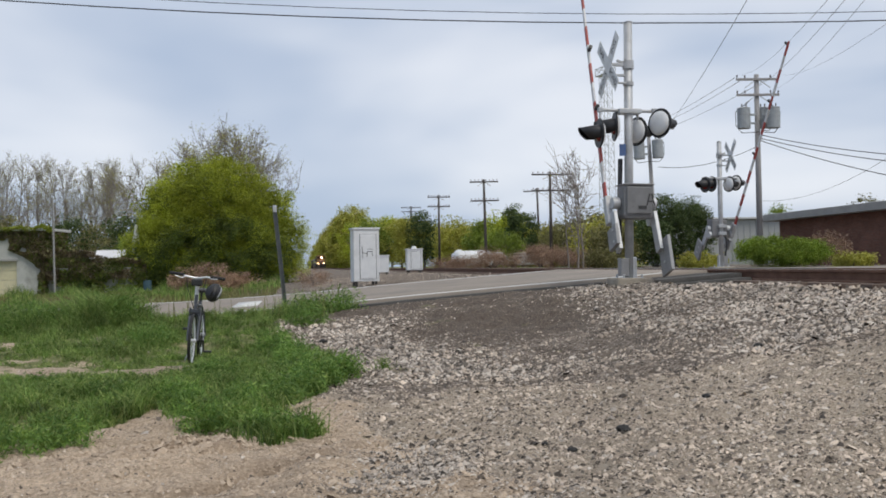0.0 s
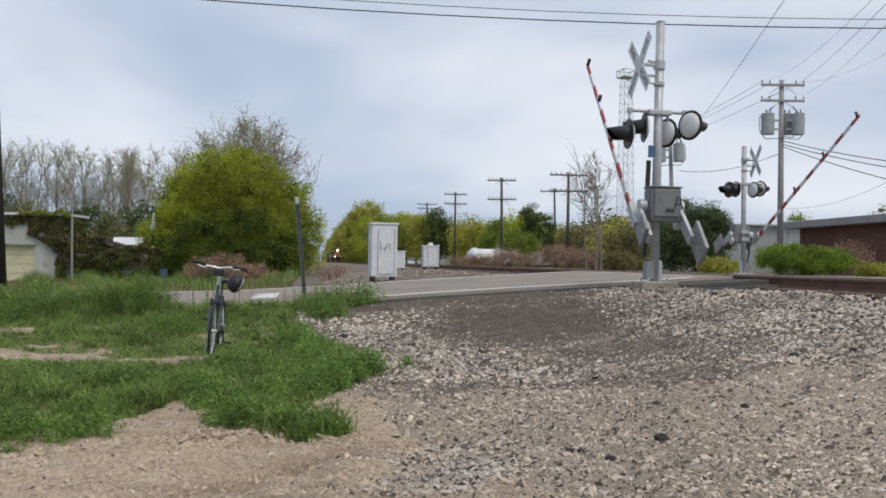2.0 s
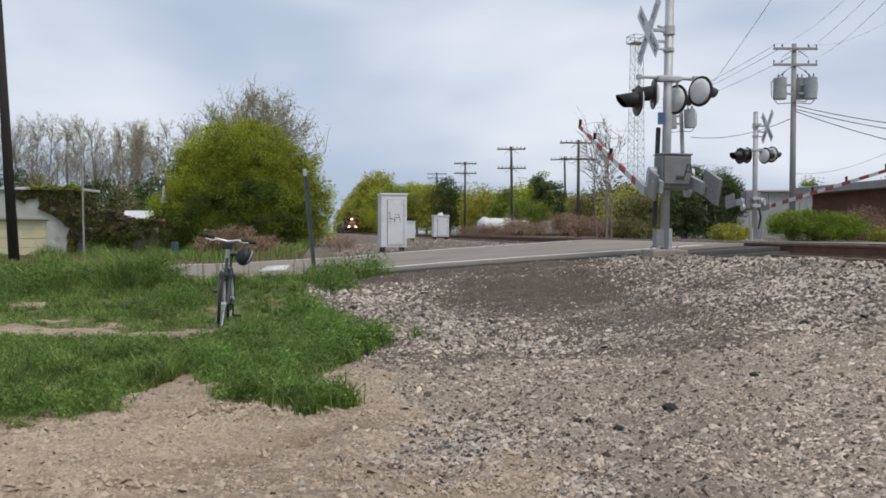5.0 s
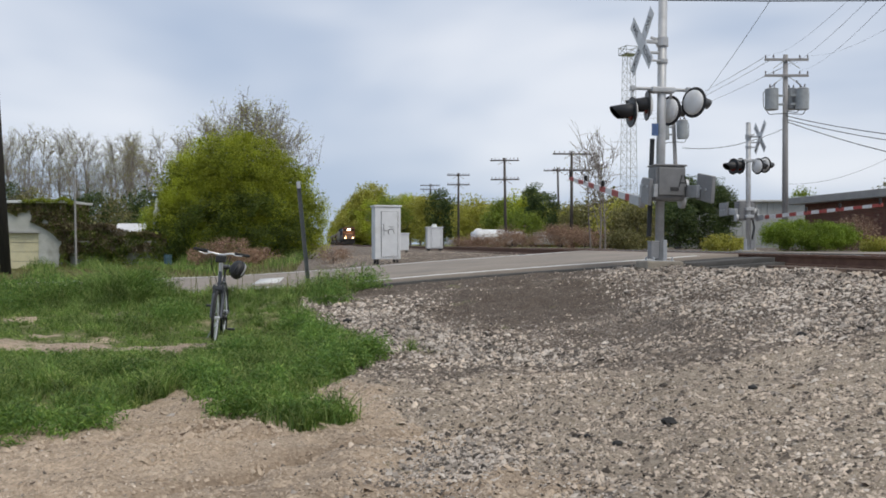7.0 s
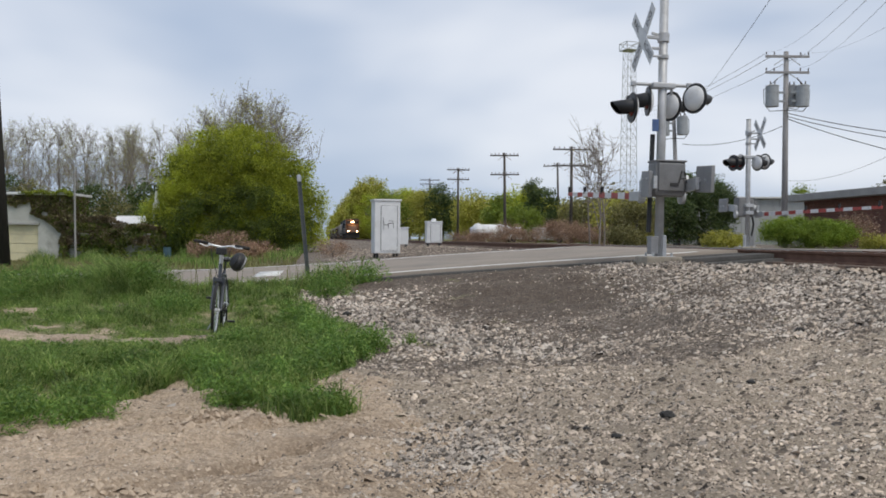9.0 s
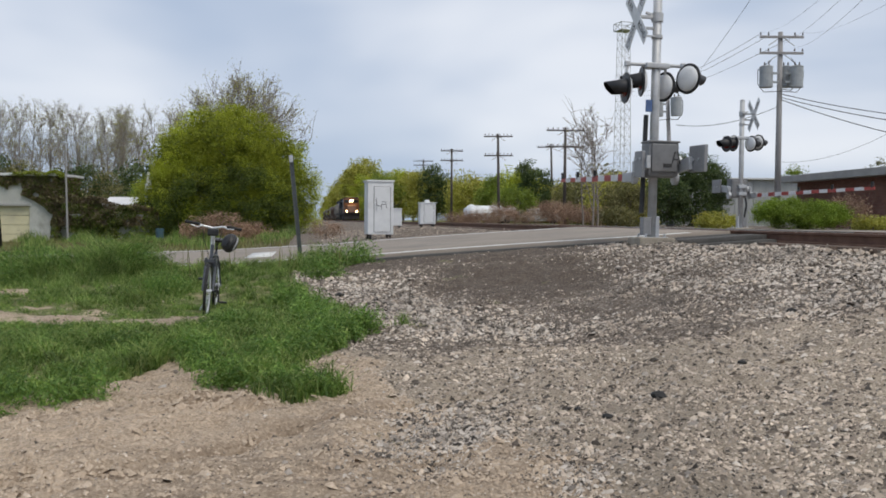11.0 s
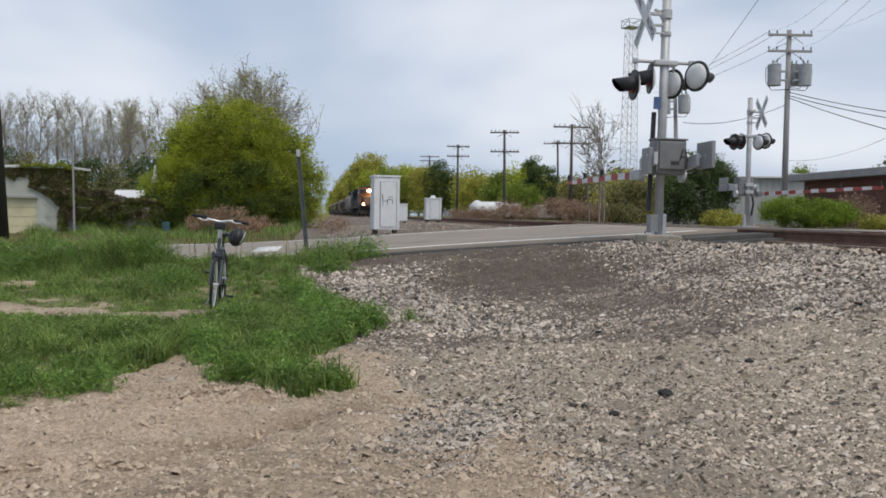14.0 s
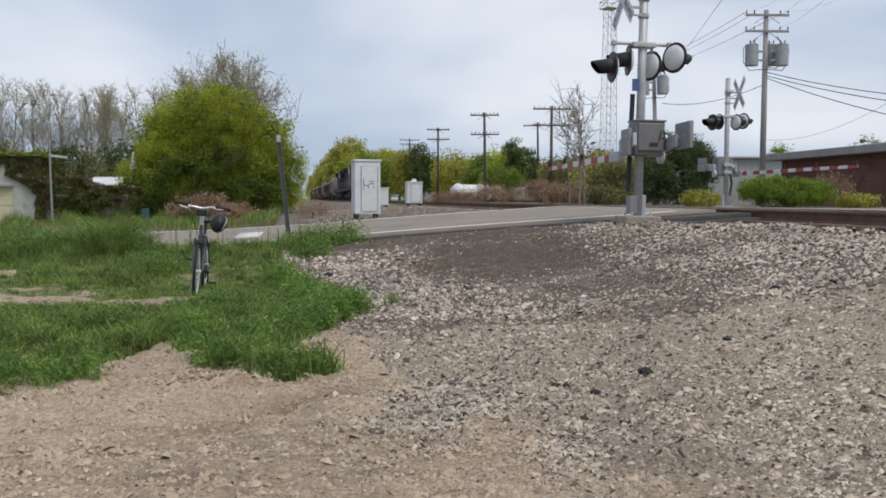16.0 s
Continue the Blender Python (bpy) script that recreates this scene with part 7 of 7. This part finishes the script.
def blades(name, label, xs, ys, hs, bend=0.5, width=0.006, mat="grass"):
    n = len(xs)
    rs = np.random.default_rng(n + 5)
    a = rs.uniform(0, 2 * np.pi, n)
    lean = np.stack([np.cos(a), np.sin(a)], 1) * (hs * bend * rs.uniform(0.2, 1.0, n))[:, None]
    b = a + np.pi / 2 + rs.normal(size=n) * 0.6
    w = np.stack([np.cos(b), np.sin(b)], 1) * (width * rs.uniform(0.6, 1.5, n))[:, None]
    z = ground_z(xs, ys) - 0.01
    p = np.stack([xs, ys], 1)

    def v3(q, h):
        return np.concatenate([q, (z + h)[:, None]], 1)

    V = np.stack([v3(p - w, 0 * hs), v3(p + w, 0 * hs), v3(p + lean * 0.35 + w * 0.8, hs * 0.6), v3(p + lean * 0.35 - w * 0.8, hs * 0.6), v3(p + lean, hs), v3(p + lean * 1.02 + w * 0.1, hs)], 1).reshape(-1, 3)
    base = (np.arange(n) * 6)[:, None]
    F = np.concatenate([base + np.array([0, 1, 2, 3]), base + np.array([3, 2, 5, 4])], 0)
    o = mesh_object(name, V, F, [M[mat]])
    return tagged(o, label, "grass", kind="stuff")


def sow():
    rs = np.random.default_rng(33)
    # weedy clumps: centres first, then blades fanning out of each
    nt = 15000
    ty = 5.0 + 10.8 * rs.random(nt) ** 0.9
    tx = -0.3 - rs.random(nt) * (ty * 0.62)
    tx = np.concatenate([tx, rs.normal(-0.85, 0.2, 130), rs.uniform(-0.9, 0.5, 60)])
    ty = np.concatenate([ty, rs.normal(5.7, 0.18, 130), rs.uniform(8.45, 9.05, 60)])
    g = grass_mask(tx, ty)
    lump = np.clip(0.15 + 0.75 * value_noise(2.2 * tx, 1.8 * ty, 41) + 0.45 * (value_noise(5.5 * tx, 5 * ty, 42) - 0.4), 0, 1)
    lump = lump * (1 - 0.45 * smooth01((ty - 9.8) / 0.8) * smooth01((13.2 - ty) / 0.6))
    keep = (rs.random(len(tx)) < g * (0.10 + 0.9 * lump ** 1.4)) & (g > 0.3)
    tx, ty, g, lump = tx[keep], ty[keep], g[keep], lump[keep]
    th = (0.04 + 0.13 * lump) * (1 - 0.5 * smooth01((ty - 7.9) / 0.8) * smooth01((11.5 - ty) / 0.8) * smooth01((-2.3 - tx) / 0.5)) * rs.uniform(0.7, 1.4, len(tx))
    th += 0.26 * np.exp(-(((tx + 5.2) / 0.7) ** 2 + ((ty - 14.4) / 0.5) ** 2)) + 0.16 * np.exp(-(((tx + 1.9) / 0.8) ** 2 + ((ty - 14.7) / 0.5) ** 2))
    th += 0.24 * smooth01((ty - 13.4) / 1.0) * smooth01((-4.4 - tx) / 0.6)
    per = 20
    k = np.repeat(np.arange(len(tx)), per)
    r = np.abs(rs.normal(size=len(k))) * 0.06
    a = rs.uniform(0, 2 * np.pi, len(k))
    x, y = tx[k] + r * np.cos(a), ty[k] + r * np.sin(a)
    h = th[k] * rs.uniform(0.35, 1.2, len(k)) * np.clip(1.15 - 2.5 * r, 0.4, 1)
    ok = grass_mask(x, y) > 0.05
    blades("grass", "tufted fresh green grass and weeds", x[ok], y[ok], h[ok], 1.0, 0.0042)
    # broad leaves of the weeds, filling each clump
    per = 30
    k = np.repeat(np.arange(len(tx)), per)
    d = rs.normal(size=(len(k), 3))
    d /= np.linalg.norm(d, axis=1)[:, None]
    rr = rs.random(len(k)) ** 0.5
    x, y = tx[k] + d[:, 0] * rr * 0.10, ty[k] + d[:, 1] * rr * 0.10
    z = ground_z(x, y) + np.abs(d[:, 2]) * rr * th[k] * 1.15 + 0.008
    ok = grass_mask(x, y) > 0.05
    V, F = leaves(np.stack([x, y, z], 1)[ok], 0.019, aspect=0.2)
    tagged(mesh_object("weeds", V, F, [M["grass"]]), "low leafy green weeds among the grass", "weeds", kind="stuff")
    n = 620
    wx, wy = rs.uniform(-11, -4.75, n), rs.uniform(14.1, 15.3, n)
    wh = rs.uniform(0.22, 0.55, n)
    k = np.repeat(np.arange(n), 60)
    d = rs.normal(size=(len(k), 3)) * 0.5
    x, y = wx[k] + d[:, 0] * 0.22, wy[k] + d[:, 1] * 0.18
    z = ground_z(x, y) + rs.random(len(k)) ** 0.8 * wh[k] + 0.02
    V, F = leaves(np.stack([x, y, z], 1), 0.03, aspect=0.25)
    tagged(mesh_object("weeds", V, F, [M["weed"]]), "tall bushy weeds along the road's edge", "weeds", kind="stuff")
    # bushy clumps where the grass ends
    for cx, cy, r, hh in ((-2.75, 5.55, 0.28, 0.2), (-2.3, 5.6, 0.26, 0.22), (-3.2, 5.55, 0.25, 0.18), (-1.4, 5.95, 0.24, 0.2), (-1.62, 6.4, 0.22, 0.18), (-0.97, 5.7, 0.18, 0.15), (-0.79, 5.66, 0.19, 0.16), (-1.12, 7.3, 0.24, 0.24), (-1.3, 6.75, 0.22, 0.22), (-1.0, 7.7, 0.22, 0.26), (-1.9, 7.1, 0.25, 0.2), (-0.85, 8.2, 0.2, 0.2), (-1.0, 8.3, 0.28, 0.3), (-0.75, 8.9, 0.24, 0.24), (-1.3, 9.3, 0.3, 0.3), (-1.5, 10.4, 0.3, 0.32), (-2.1, 8.9, 0.28, 0.2), (-1.9, 11.6, 0.32, 0.34), (-1.75, 13.4, 0.4, 0.42), (-1.35, 14.7, 0.42, 0.36), (-4.9, 14.3, 0.5, 0.5), (-5.7, 14.4, 0.5, 0.46), (-6.8, 13.6, 0.5, 0.36), (-3.4, 7.6, 0.3, 0.2), (-2.6, 7.4, 0.3, 0.18), (-3.9, 12.6, 0.4, 0.3)):
        n = int(1500 + 1800 * r)
        d = rs.normal(size=(n, 3))
        d /= np.linalg.norm(d, axis=1)[:, None]
        rr = rs.random(n) ** 0.4 * (1 + 0.25 * np.sin(5 * np.arctan2(d[:, 1], d[:, 0]) + cx * 9))
        x, y = cx + d[:, 0] * rr * r, cy + d[:, 1] * rr * r * 0.8
        z = ground_z(x, y) + np.abs(d[:, 2]) * rr * hh + 0.01
        V, F = leaves(np.stack([x, y, z], 1), 0.014 + 0.0010 * cy, aspect=0.22)
        tagged(mesh_object("weed_clump", V, F, [M["weed"]]), "bushy dark green weed clump in the grass", "weed", "weed clumps")
    # verge on the far side of the road
    n = 26000
    y = 25.2 + 24 * rs.random(n) ** 1.2
    u = -0.6 - rs.random(n) * 19
    x = u - SLOPE * y
    lump = np.clip(0.5 + 0.4 * np.sin(0.9 * x + 1.7) * np.sin(0.7 * y) + 0.3 * np.sin(2.3 * x + 1.1 * y), 0, 1)
    h = (0.05 + 0.32 * lump ** 2) * rs.uniform(0.6, 1.3, n) * (1 + 0.6 * (y > 40))
    tall = h > 0.22
    blades("grass", "rough green verge beyond the road", x[tall], y[tall], h[tall], 0.4, 0.012)
    blades("grass", "pale dry grass on the verge beyond the road", x[~tall], y[~tall], h[~tall], 0.4, 0.012, "leaf_olive")
    n = 260
    x, y = rs.uniform(-8, -1.3, n), rs.uniform(13.8, 15.3, n)
    ok = rs.random(n) < 0.3 + 0.7 * np.exp(-((x + 2.0) ** 2))
    blades("grass", "tall dry seed stalks among the grass", x[ok], y[ok], rs.uniform(0.25, 0.6, ok.sum()), 0.25, 0.005, "leaf_olive")


sow()


# ---- what moves ----
def motions():
    walk(near_arm, [(t, pose(-0.36, -0.02, 2.18 - near_base[2], a, 0, -2.2)) for t, a in NEAR_GATE])
    walk(far_arm, [(t, pose(-0.36, -0.02, 2.29 - far_base[2], a, 0, -2.8)) for t, a in FAR_GATE])
    for car, back in TRAIN:
        rows = []
        for t in (0, 1, 2, 4, 6, 8, 10, 12, 14, 15, 16):
            y = 296 - 11.9 * t + back * math.cos(TRACK)
            rows.append((t, pose(U_MID - SLOPE * y, y, RAIL_TOP, 0, 0, math.degrees(TRACK))))
        walk(car, rows)


motions()
